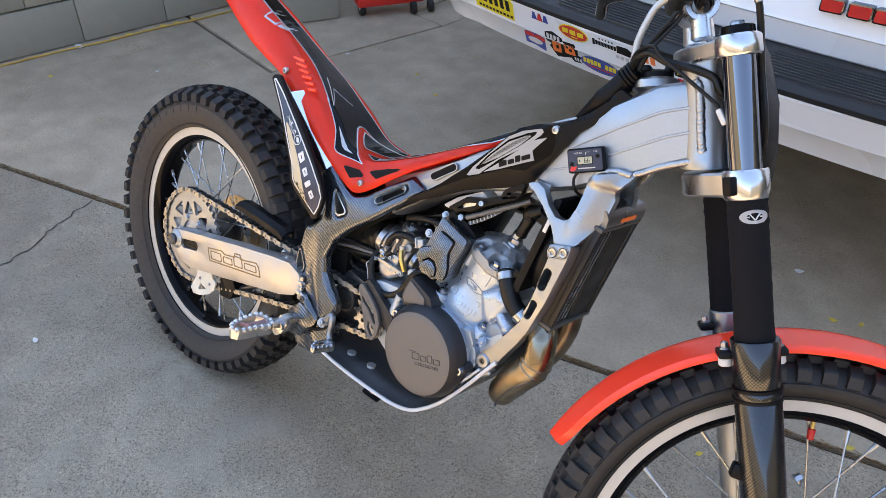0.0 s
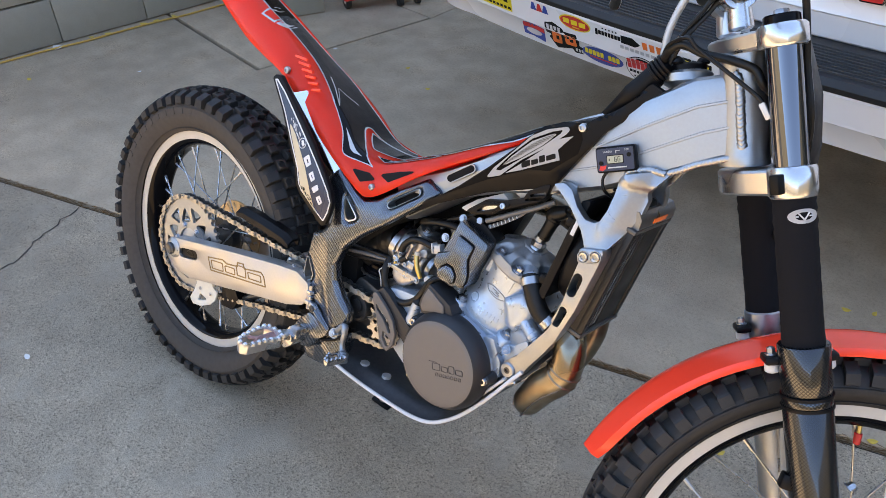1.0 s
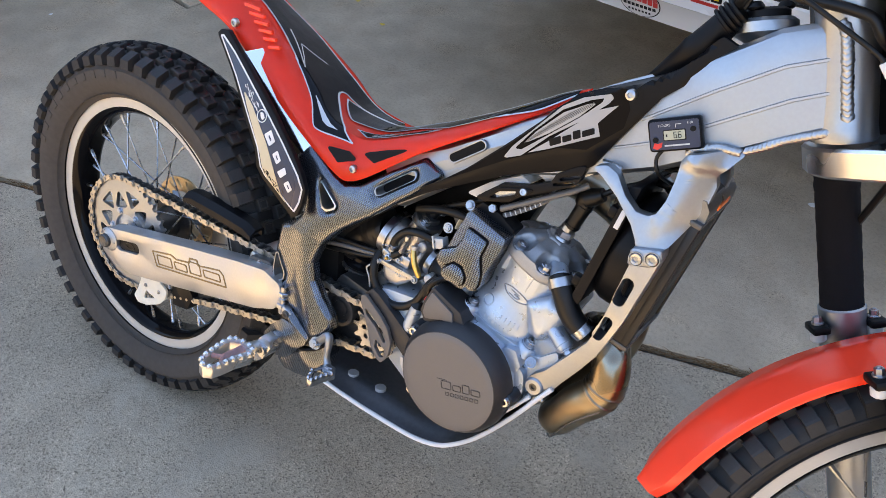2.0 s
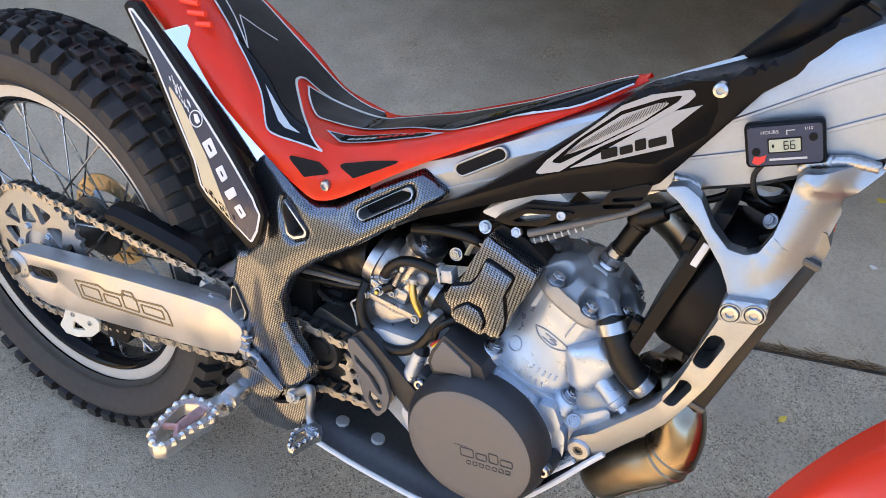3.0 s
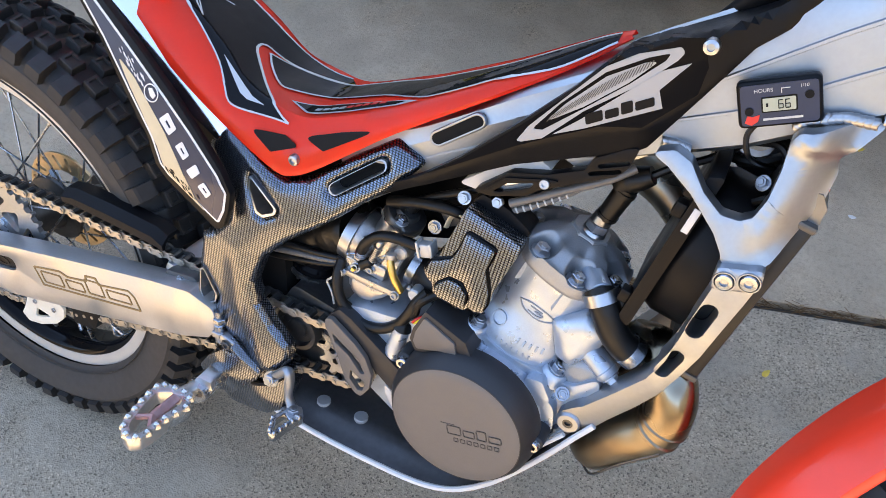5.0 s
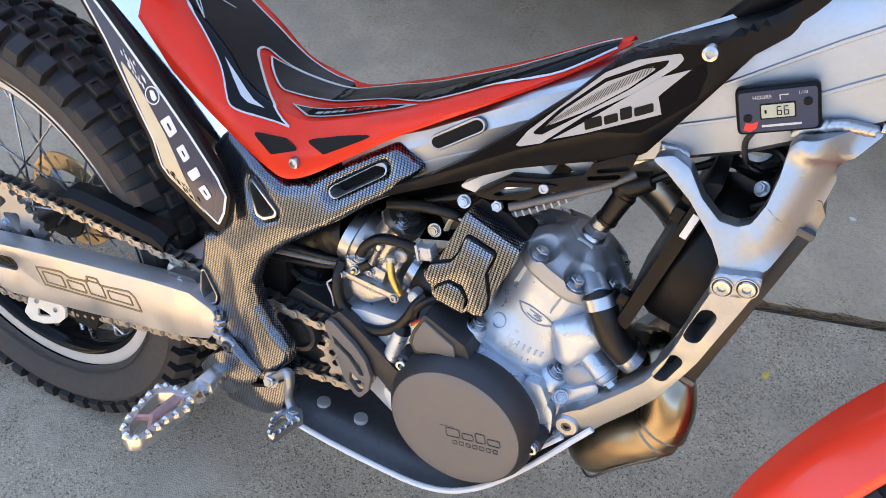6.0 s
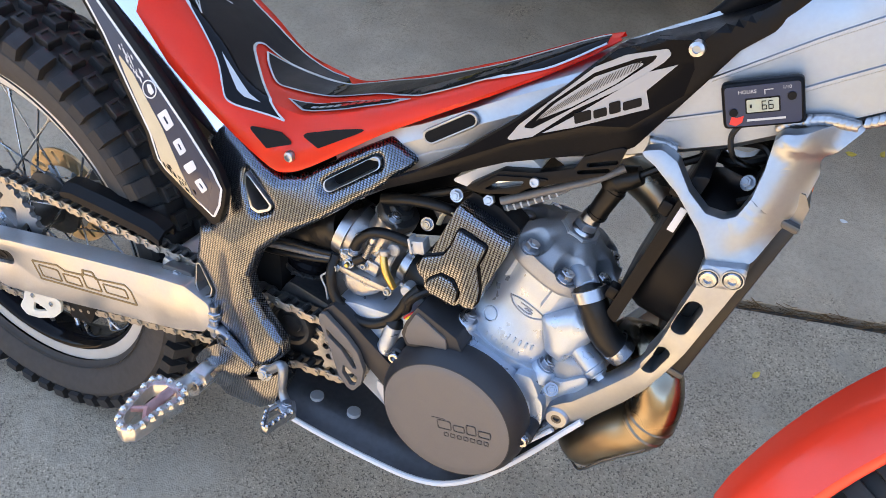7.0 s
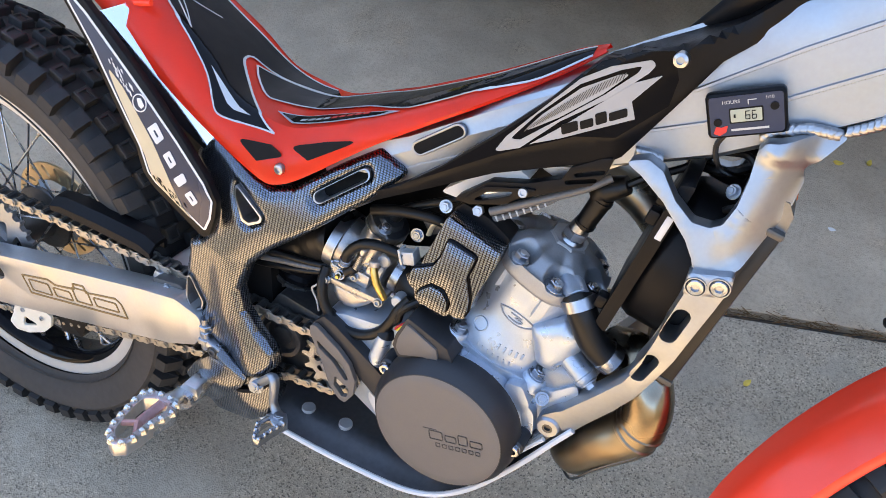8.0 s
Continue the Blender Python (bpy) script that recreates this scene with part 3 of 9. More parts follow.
def sticker(shape, mat, parent=None, lift=0.0, name="sticker", label=""):
    """A film on the bumper's face; the shape runs along x and up z."""
    bm = plate(fresh(), shape, 0, 0.0006)
    subdivided(bm, 0.02)
    gone = []
    for v in bm.verts:
        hit, normal, _, _ = BUMPER_TREE.ray_cast(V(v.co.x, 0, v.co.z), V(0, 1, 0))
        if hit is None:
            gone.append(v)
        else:
            v.co = V(hit.x, hit.y - 0.0010 - lift + v.co.y, hit.z)
    bmesh.ops.delete(bm, geom=gone, context="VERTS")
    return part(name, bm, mat, parent or van, label, smooth=0)


def rect(x, z, w, h, skew=0.0):
    return [(x - w / 2, z - h / 2), (x + w / 2, z - h / 2 + skew), (x + w / 2, z + h / 2 + skew), (x - w / 2, z + h / 2)]


def oval(x, z, w, h, n=20):
    return [(x + w / 2 * math.cos(2 * math.pi * k / n), z + h / 2 * math.sin(2 * math.pi * k / n)) for k in range(n)]


# sponsors' stickers: plain shapes in their colours
ys = sticker([(-0.150, 0.530), (0.026, 0.530), (0.032, 0.598), (-0.150, 0.598)], YELLOW, name="yellow_sticker", label="yellow sticker with black bars")
for k in range(6):
    sticker(rect(-0.125 + 0.026 * k, 0.573, 0.016, 0.034), INK, ys, 0.0007, "ink_bar")
for k in range(10):
    sticker(rect(-0.128 + 0.016 * k, 0.540, 0.011, 0.008), INK, ys, 0.0007, "ink_bar")
for k, mat in enumerate((STICKBLUE, STICKRED, STICKBLUE)):
    x = 0.117 + 0.022 * k
    sticker([(x - 0.011, 0.567), (x - 0.004, 0.590), (x + 0.004, 0.590), (x + 0.011, 0.567)], mat, name="letter_block")
sh = sticker(rounded([(0.059, 0.512), (0.100, 0.518), (0.143, 0.511), (0.140, 0.466), (0.095, 0.474), (0.058, 0.472)], 0.004), STICKBLUE, name="shield_sticker", label="red, white and blue sticker")
sticker(rounded([(0.060, 0.511), (0.100, 0.517), (0.142, 0.510), (0.142, 0.496), (0.100, 0.502), (0.060, 0.497)], 0.002), STICKRED, sh, 0.0007, "sticker_band")
sticker(oval(0.101, 0.490, 0.060, 0.020), STICKERWHITE, sh, 0.0009, "sticker_band")
fm = sticker(oval(0.264, 0.570, 0.106, 0.044), YELLOW, name="oval_sticker", label="red and yellow oval sticker")
sticker(oval(0.264, 0.570, 0.098, 0.037), STICKRED, fm, 0.0007, "sticker_band")
for k in range(3):
    sticker(rounded(rect(0.236 + 0.027 * k, 0.571, 0.021, 0.014, 0.001), 0.002), YELLOW, fm, 0.0012, "letter_block")
sticker(rect(0.268, 0.558, 0.024, 0.003), YELLOW, fm, 0.0012, "letter_block")
cu = sticker(rounded([(0.152, 0.540), (0.182, 0.549), (0.216, 0.538), (0.219, 0.530), (0.262, 0.534), (0.270, 0.515), (0.268, 0.498), (0.286, 0.496), (0.280, 0.476), (0.250, 0.472), (0.242, 0.482), (0.186, 0.466), (0.160, 0.496), (0.172, 0.506), (0.151, 0.508)], 0.003), INK, name="cut_sticker", label="black and orange cut-out sticker")
for x, z, w, h in ((0.190, 0.500, 0.034, 0.036), (0.240, 0.506, 0.040, 0.032)):
    sticker(rounded(rect(x, z, w, h, 0.003), 0.006), STICKORANGE, cu, 0.0007, "letter_block")
    sticker(rounded(rect(x + 0.003, z + 0.002, w * 0.3, h * 0.35), 0.002), INK, cu, 0.0012, "letter_gap")
for k in range(4):
    sticker(rect(0.163 + 0.0135 * k, 0.528, 0.009, 0.019), STICKERWHITE, cu, 0.0007, "letter_block")
for k in range(3):
    sticker(rect(0.257 + 0.010 * k, 0.484, 0.006, 0.010), STICKERWHITE, cu, 0.0007, "letter_block")
for k in range(8):
    sticker(rect(0.336 + 0.0100 * k, 0.570, 0.0078, 0.012 if k else 0.018), INK, name="letter_block")
for k in range(5):
    sticker(rect(0.356 + 0.0105 * k, 0.584, 0.004, 0.004), INK, name="letter_block")
cy = sticker(oval(0.345, 0.492, 0.134, 0.048, 28), STICKBLUE, name="oval_sticker", label="navy and yellow oval sticker")
for k in range(9):
    if k != 5:
        sticker(rounded(rect(0.293 + 0.0128 * k, 0.496, 0.0102, 0.016), 0.002), YELLOW, cy, 0.0008, "letter_block")
sticker(rect(0.346, 0.482, 0.088, 0.004), STICKRED, cy, 0.0008, "letter_block")
sticker([(0.412, 0.582), (0.446, 0.584), (0.470, 0.570), (0.454, 0.560), (0.412, 0.561)], INK, name="arrow_sticker", label="black arrow sticker")
for k in range(3):
    x = 0.478 + 0.020 * k
    sticker([(x, 0.562), (x + 0.013, 0.562), (x + 0.010, 0.582), (x - 0.004, 0.582)], STICKORANGE, name="letter_block")
for k in range(9):
    sticker(rect(0.414 + 0.0152 * k, 0.549, 0.0105, 0.009), SILVERSTICK, name="letter_block")
ro = sticker(oval(0.473, 0.495, 0.104, 0.082, 32), INK, name="round_sticker", label="white and red round sticker with black rim")
sticker(oval(0.473, 0.495, 0.099, 0.077, 32), STICKERWHITE, ro, 0.0007, "sticker_band")
for k in range(7):
    sticker(rounded(rect(0.433 + 0.0133 * k, 0.507 + 0.004 * math.sin(k * math.pi / 6), 0.0112, 0.030), 0.002), STICKRED, ro, 0.0012, "letter_block")
for k in range(8):
    sticker(rect(0.436 + 0.0105 * k, 0.484, 0.008, 0.008), INK, ro, 0.0012, "letter_block")
for k in range(7):
    sticker(rect(0.447 + 0.0085 * k, 0.470, 0.005, 0.005), INK, ro, 0.0012, "letter_block")
for k in range(4):
    sticker(rounded(rect(0.572 + 0.026 * k, 0.566, 0.024, 0.022), 0.003), INK, name="letter_block")
    sticker(rect(0.572 + 0.026 * k, 0.566, 0.010, 0.010), YELLOW, lift=0.0008, name="letter_block")
sticker(rect(0.625, 0.546, 0.06, 0.008), STICKRED, name="letter_block")
sticker(rect(0.705, 0.566, 0.05, 0.022), STICKERWHITE, lift=0.0002, name="letter_block")
for k in range(4):
    sticker(rect(0.688 + 0.011 * k, 0.566, 0.008, 0.014), STICKBLUE, lift=0.0008, name="letter_block")
# maker's badge on the tail: raised red blocks with bright rims
for k, x in enumerate((0.852, 0.912, 0.966)):
    y = 1.224 + bow(x)
    bm = plate(fresh(), rounded(rect(x, 0.752, 0.052, 0.032, 0.001), 0.006), y - 0.012, y + 0.02, edge=0.002)
    b = part("badge_block", bm, CHROME, van, "bright rimmed red badge block")
    part("badge_face", plate(fresh(), rounded(rect(x, 0.752, 0.045, 0.025, 0.001), 0.005), y - 0.0135, y - 0.011), STICKRED, b)

# small wheeled jack by the pier
jack = new("trolley_jack")
tagged(jack, "red trolley jack on small black and white wheels", "jack")
bm = revolve(fresh(), [(0.026, -0.012), (0.046, -0.012), (0.050, -0.008), (0.050, 0.008), (0.046, 0.012), (0.026, 0.012)], pose(-1.475, 1.86, 0.050, 0, 90, 62), 36, True)
w = part("wheel", bm, RUBBER, jack, "black tyre")
part("rim", revolve(fresh(), [(0, -0.013), (0.020, -0.014), (0.031, -0.010), (0.034, -0.012), (0.034, 0.012), (0, 0.012)], pose(-1.475, 1.86, 0.050, 0, 90, 62), 30), WHITE, w, "white wheel disc")
bm = box(fresh(), (-1.40, 1.98, 0.085), (0.10, 0.34, 0.07), (0, 0, 62 - 90), 0.012)
part("frame", bm, STICKRED, jack, "red steel jack frame")
part("arm", box(fresh(), (-1.36, 2.03, 0.14), (0.05, 0.30, 0.04), (8, 0, -28), 0.008), STICKRED, jack)
for x, y in ((-1.30, 2.05), (-1.26, 2.13)):
    part("caster", revolve(fresh(), [(0, -0.012), (0.028, -0.012), (0.030, 0), (0.028, 0.012), (0, 0.012)], pose(x, y, 0.030, 0, 90, 62), 24), RUBBER, jack)


import functools

# ---- the trials motorcycle: x forward, y to its left, z up, upright; then leant on its stand ----
LEAN_LEFT, TURN_LEFT = 18.9, 0.4
bike = new("motorcycle")
bike.matrix_basis = pose(0.004, 0, 0, -LEAN_LEFT, 0, TURN_LEFT)
tagged(bike, "red, white and black trials motorcycle leaning on its side stand", "motorcycle")

RAKE, STEER_LEFT = radians(24.3), radians(30.0)
REAR, FRONT = V(-0.009, 0, 0.322), V(1.313, 0, 0.338)
STEM_UP, STEM_FWD = V(-math.sin(RAKE), 0, math.cos(RAKE)), V(math.cos(RAKE), 0, math.sin(RAKE))
STEM = V(1.2281, 0, 0.3098)  # foot of the steering axis, level with the front axle
STEER = Matrix.Translation(STEM) @ Matrix.Rotation(STEER_LEFT, 4, STEM_UP) @ Matrix.Translation(-STEM)


def fork_at(side, up, ahead=0.0, out=0.088):
    """A place on a fork leg: side -1 right, +1 left; up along the leg; ahead of its centre."""
    return STEM + STEM_UP * up + STEM_FWD * (0.061 + ahead) + V(0, side * out, 0)


SIDE = Matrix.Rotation(radians(90), 4, "X")  # turns a lathe's z to -y: the right side


def tyre_mesh(radius, half, seat, pitches, knob, rows):
    """Carcass and moulded tread blocks of one tyre; axis y, centre at the origin."""
    bm = fresh()
    crown = radius - knob
    span = crown - 0.030 - seat
    prof = [(seat - 0.004, half * 0.62), (seat + 0.08 * span, half * 0.72), (seat + 0.37 * span, half * 0.90), (seat + 0.73 * span, half * 0.985), (seat + 0.95 * span, half * 0.975),
            (crown - 0.030, half * 0.93), (crown - 0.020, half * 0.86), (crown - 0.011, half * 0.70), (crown - 0.004, half * 0.42), (crown, 0)]
    prof = [(r, -a) for r, a in prof] + [(r, a) for r, a in prof[-2::-1]]
    revolve(bm, prof, SIDE, 120)
    def surface(a):
        """Radius and slope of the crown at the lateral place a in -1..1."""
        x = abs(a)
        return crown - 0.0005 - 0.022 * x ** 2.6

    def knob_mesh(bm, lat, wide, long, tall, th):
        """One block: square shoulders and a square dimple in its top; the outer rows run down the wall."""
        tilt = 1.0 * abs(lat) ** 1.6 * (1 if lat > 0 else -1)
        side = 1 if lat > 0 else -1

        def spot(r, y, u):
            ang = th + u * long * 0.5 / crown
            return bm.verts.new(V(r * math.cos(ang), y, r * math.sin(ang)))
        if abs(lat) > 0.8:
            prof = [(surface(0.62) - 0.004, 0.62 * half, 1.0), (radius - 0.0075, 0.67 * half, 0.92), (radius - 0.0085, 0.71 * half, 0.84), (radius - 0.0175, 0.985 * half, 0.84), (radius - 0.0200, 1.035 * half, 0.92), (radius - 0.0350, 1.05 * half, 1.0), (radius - 0.0375, 0.92 * half, 1.0)]
            a, b = ([spot(r, side * y, u * k) for r, y, k in prof] for u in (-1, 1))
            for i in range(len(prof)):
                j = (i + 1) % len(prof)
                bm.faces.new((a[i], a[j], b[j], b[i]))
            bm.faces.new(a[::-1])
            bm.faces.new(b)
            return bm
        rings = []
        for shrink, level in ((1.0, 0.0), (0.92, 0.90), (0.84, 1.0), (0.54, 1.0), (0.48, 0.84)):
            ring = []
            for u, v in ((-1, -1), (1, -1), (1, 1), (-1, 1)):
                a = lat + v * wide * shrink * 0.5
                rise = (tall + 0.003) * level
                ring.append(spot(surface(a) - 0.003 + rise * math.cos(tilt), a * half * 0.93 + rise * math.sin(tilt), u * shrink))
            rings.append(ring)
        for a, b in zip(rings, rings[1:]):
            for i in range(4):
                j = (i + 1) % 4
                bm.faces.new((a[i], a[j], b[j], b[i]))
        bm.faces.new(rings[-1])
        return bm

    knobs = []
    for lat, wide, long, shift, tall in rows:
        knobs.append((lat, [2 * math.pi * (k + shift) / pitches for k in range(pitches)], functools.partial(knob_mesh, lat=lat, wide=wide, long=long, tall=tall)))
    return bm, knobs


def stood(bm, at):
    """Poses a piece of tyre and presses it flat where it stands."""
    bm.transform(at)
    low, flat = bike.matrix_basis.inverted(), False
    for v in bm.verts:
        p = bike.matrix_basis @ v.co
        if p.z < 0.0005:
            v.co, flat = low @ V(p.x, p.y, 0.0005), True
    return flat


def wheel(name, label, centre, radius, half, flange, half_rim, stripe, pitches, rows, spokes, hub_half, m, knob=0.010, own=0.1, wall=SIDEWALL):
    at = m @ Matrix.Translation(centre)
    bm = fresh()
    revolve(bm, [(0.010, -hub_half - 0.012), (0.026, -hub_half - 0.012), (0.028, -hub_half - 0.004), (0.050, -hub_half - 0.003), (0.052, -hub_half + 0.001), (0.050, -hub_half + 0.004), (0.030, -hub_half + 0.010),
                 (0.024, 0), (0.030, hub_half - 0.010), (0.050, hub_half - 0.004), (0.052, hub_half - 0.001), (0.050, hub_half + 0.003), (0.028, hub_half + 0.004), (0.026, hub_half + 0.012), (0.010, hub_half + 0.012)], SIDE, 32)
    hub = part(name, bm, DARKSTEEL, bike, label, at)
    bm, knobs = tyre_mesh(radius, half, flange + 0.0025, pitches, knob, rows)
    stood(bm, at)
    tyre = part("tyre", bm, wall, hub, "black knobbly trials tyre with dusty walls", None, 30)
    crown = radius - knob
    bm = revolve(fresh(), [(crown - 0.0245, -half * 0.905), (crown - 0.0190, -half * 0.87), (crown - 0.0100, -half * 0.70), (crown - 0.0030, -half * 0.42), (crown + 0.0010, 0),
                           (crown - 0.0030, half * 0.42), (crown - 0.0100, half * 0.70), (crown - 0.0190, half * 0.87), (crown - 0.0245, half * 0.905)], SIDE, 120)
    stood(bm, at)
    part("crown", bm, RUBBER, tyre, "dark rubber between the knobs", None, 30)
    for r, a in ((flange + 0.006, half * 0.80), (radius - knob - 0.034, half * 0.955)):
        bm = revolve(fresh(), [(r - 0.001, a - 0.001), (r, a + 0.0012), (r + 0.0012, a - 0.001)], SIDE, 96)
        stood(bm, at)
        part("wall_line", bm, wall, tyre)
    rest = fresh()
    for lat, turns, make in knobs:
        one = None
        for th in turns:
            bm = make(fresh(), th=th)
            pressed = stood(bm, at)
            if lat > own:
                mesh = bpy.data.meshes.new("spare")
                bm.to_mesh(mesh)
                rest.from_mesh(mesh)
                bpy.data.meshes.remove(mesh)
                bm.free()
            elif pressed:
                part("knob", bm, RUBBER, tyre, smooth=0)
            else:
                if one is None:
                    one = part("knob", make(fresh(), th=0.0), RUBBER, tyre, smooth=0)
                    one.matrix_basis = at @ Matrix.Rotation(-th, 4, "Y")
                else:
                    same_mesh("knob", one, at @ Matrix.Rotation(-th, 4, "Y"), tyre)
                bm.free()
    tagged(part("tread", rest, RUBBER, tyre, smooth=0), kind="stuff")
    f, w = flange, half_rim
    prof = [(f, w), (f + 0.0015, w - 0.002), (f - 0.002, w - 0.006), (f - 0.014, w * 0.72), (f - 0.020, w * 0.4), (f - 0.020, -w * 0.4), (f - 0.014, -w * 0.72), (f - 0.002, -w + 0.006), (f + 0.0015, -w + 0.002), (f, -w),
            (f - stripe, -w + 0.0015), (f - stripe - 0.006, -w + 0.006), (f - stripe - 0.012, -w * 0.55), (f - 0.032, -w * 0.3), (f - 0.033, w * 0.3), (f - stripe - 0.012, w * 0.55), (f - stripe - 0.006, w - 0.006), (f - stripe, w - 0.0015)]
    rim = part("rim", revolve(fresh(), prof, SIDE, 120, True), GLOSSBLACK, hub, "black alloy rim", at)
    for s in (-1, 1):
        bm = revolve(fresh(), [(f - 0.0005, s * (w + 0.0007)), (f - stripe + 0.001, s * (w - 0.0003)), (f - stripe + 0.001, s * (w - 0.0015)), (f - 0.0005, s * (w - 0.0005))], SIDE, 120, True)
        part("rim_stripe", bm, RIMBAND, hub, "pale rim band", at)
    shared = None
    for k in range(spokes):
        side = 1 if k % 2 else -1
        lead = 1 if (k // 2) % 2 else -1
        a = 2 * math.pi * k / spokes
        b = a + lead * 0.95
        p0 = V(0.046 * math.cos(b), side * (hub_half + 0.001 * lead), 0.046 * math.sin(b))
        p1 = V((f - 0.031) * math.cos(a), side * 0.006, (f - 0.031) * math.sin(a))
        turn, h = axes(p0, p1)
        if shared is None:
            bm = cyl(fresh(), (0, 0, 0), (0, 0, h), 0.0015, n=8)
            cyl(bm, (0, 0, h - 0.020), (0, 0, h), 0.0028, 0.0034, 8, 0.0005)
            shared = part("spoke", bm, STEEL, hub)
            shared.matrix_basis = at @ turn
        else:
            same_mesh("spoke", shared, at @ turn, hub)
    return hub


ROWS_R = [(-0.92, 0.36, 0.0225, 0.0, 0.0115), (-0.40, 0.37, 0.0225, 0.5, 0.0115), (0.06, 0.36, 0.0225, 0.0, 0.0115), (0.46, 0.34, 0.0225, 0.5, 0.0115), (0.92, 0.36, 0.0225, 0.0, 0.0115)]
ROWS_F = [(-0.88, 0.52, 0.0195, 0.0, 0.010), (-0.36, 0.40, 0.0215, 0.5, 0.009), (0.10, 0.34, 0.0215, 0.0, 0.009), (0.50, 0.32, 0.0215, 0.5, 0.009), (0.92, 0.40, 0.0235, 0.0, 0.010)]
rear_wheel = wheel("rear_wheel", "spoked rear wheel with black rim, white stripe and knobbly tyre", REAR, 0.334, 0.057, 0.242, 0.031, 0.0195, 54, ROWS_R, 32, 0.034, Matrix(), 0.0105)
# raised lettering on the rear tyre's wall, worn past reading, as plain bars
rear_tyre = next(o for o in rear_wheel.children if o.name.startswith("tyre"))
for k in range(11):
    turn = radians(100 + 6.2 * k)
    bm = box(fresh(), (0, 0, 0), (0.0115, 0.0016, 0.014 if k % 4 else 0.012), edge=0.0005, seg=1)
    part("raised_bar", bm, SIDEWALL, rear_tyre, "", Matrix.Translation(REAR) @ Matrix.Rotation(math.pi / 2 - turn, 4, "Y") @ Matrix.Translation((0, -0.0562, 0.2835)), 20)
front_wheel = wheel("front_wheel", "spoked front wheel turned to its left, white striped rim", FRONT, 0.345, 0.040, 0.279, 0.025, 0.0165, 64, ROWS_F, 32, 0.030, STEER, 0.009, -0.2, BLACKWALL)
# valve with a red cap on the front rim
bm = fresh()
va = radians(100)
vd = V(-math.cos(va), 0, -math.sin(va))
vp = FRONT - vd * 0.246
cyl(bm, vp, vp + vd * 0.02, 0.003, n=12)
part("valve", bm, BRASS, front_wheel, "", STEER)
part("valve_cap", cyl(fresh(), vp + vd * 0.012, vp + vd * 0.028, 0.0052, 0.0046, 14, 0.001), STICKRED, front_wheel, "red valve cap", STEER)

# rear sprocket, disc and axle
SPR = -0.062
bm = fresh()
teeth = 42
out = []
for k in range(teeth):
    for d, r in ((-0.28, 0.100), (-0.10, 0.1075), (0.10, 0.1075), (0.28, 0.100)):
        a = 2 * math.pi * (k + d) / teeth
        out.append((r * math.cos(a), r * math.sin(a)))
holes = [disc((0, 0), 0.036, 24)]
for k in range(6):
    a = 2 * math.pi * (k + 0.35) / 6
    tri = [(0.084, -0.26), (0.084, 0.26), (0.050, 0.0)]
    holes.append(rounded([(r * math.cos(a + b), r * math.sin(a + b)) for r, b in tri], 0.005))
    a += math.pi / 6
    tri = [(0.082, 0.0), (0.052, -0.40), (0.052, 0.40)]
    holes.append(rounded([(r * math.cos(a + b), r * math.sin(a + b)) for r, b in tri], 0.006))
plate(bm, out, -0.0035, 0.0035, holes)
part("sprocket", bm, ALU, rear_wheel, "drilled alloy rear sprocket", Matrix.Translation(REAR + V(0, SPR, 0)))
bm = revolve(fresh(), [(0.012, 0.04), (0.034, 0.04), (0.040, 0.050), (0.040, 0.060), (0.012, 0.060)], SIDE, 32)
for k in range(6):
    a = 2 * math.pi * k / 6
    hexbolt(bm, (0.0435 * math.cos(a), SPR - 0.003, 0.0435 * math.sin(a)), (0, -1, 0), 0.0048, 0.005)
part("sprocket_carrier", bm, CAST, rear_wheel, "", Matrix.Translation(REAR))
bm = fresh()
plate(bm, disc((0, 0), 0.078, 60), 0.058, 0.062, [disc((0, 0), 0.050, 40)] + [slot((0.057 * math.cos(a), 0.057 * math.sin(a)), (0.071 * math.cos(a + 0.12), 0.071 * math.sin(a + 0.12)), 0.0028, 4) for a in (2 * math.pi * k / 18 for k in range(18))])
disc_ob = part("brake_disc", bm, DISC, rear_wheel, "bronze slotted brake disc", Matrix.Translation(REAR))
for k in range(6):
    a = 2 * math.pi * k / 6
    bm = tube(fresh(), [(0.03 * math.cos(a), 0.055, 0.03 * math.sin(a)), (0.052 * math.cos(a + 0.1), 0.06, 0.052 * math.sin(a + 0.1))], 0.006, 8, 1, 0.5)
    part("disc_carrier", bm, CAST, rear_wheel, "", Matrix.Translation(REAR))
bm = cyl(fresh(), REAR - V(0, 0.116, 0), REAR + V(0, 0.11, 0), 0.0085, n=24)
revolve(bm, [(0.0045, -0.004), (0.0045, 0.010), (0.0105, 0.0115), (0.0125, 0.009), (0.0125, -0.002), (0.0145, -0.004)], Matrix.Translation(REAR - V(0, 0.106, 0)) @ SIDE, 28)
part("axle", bm, DARKSTEEL, bike, "black hollow axle nut")


# ---- chain ----
CHAIN_Y = -0.062
F_SPR, F_R = V(0.553, 0, 0.404), 0.036


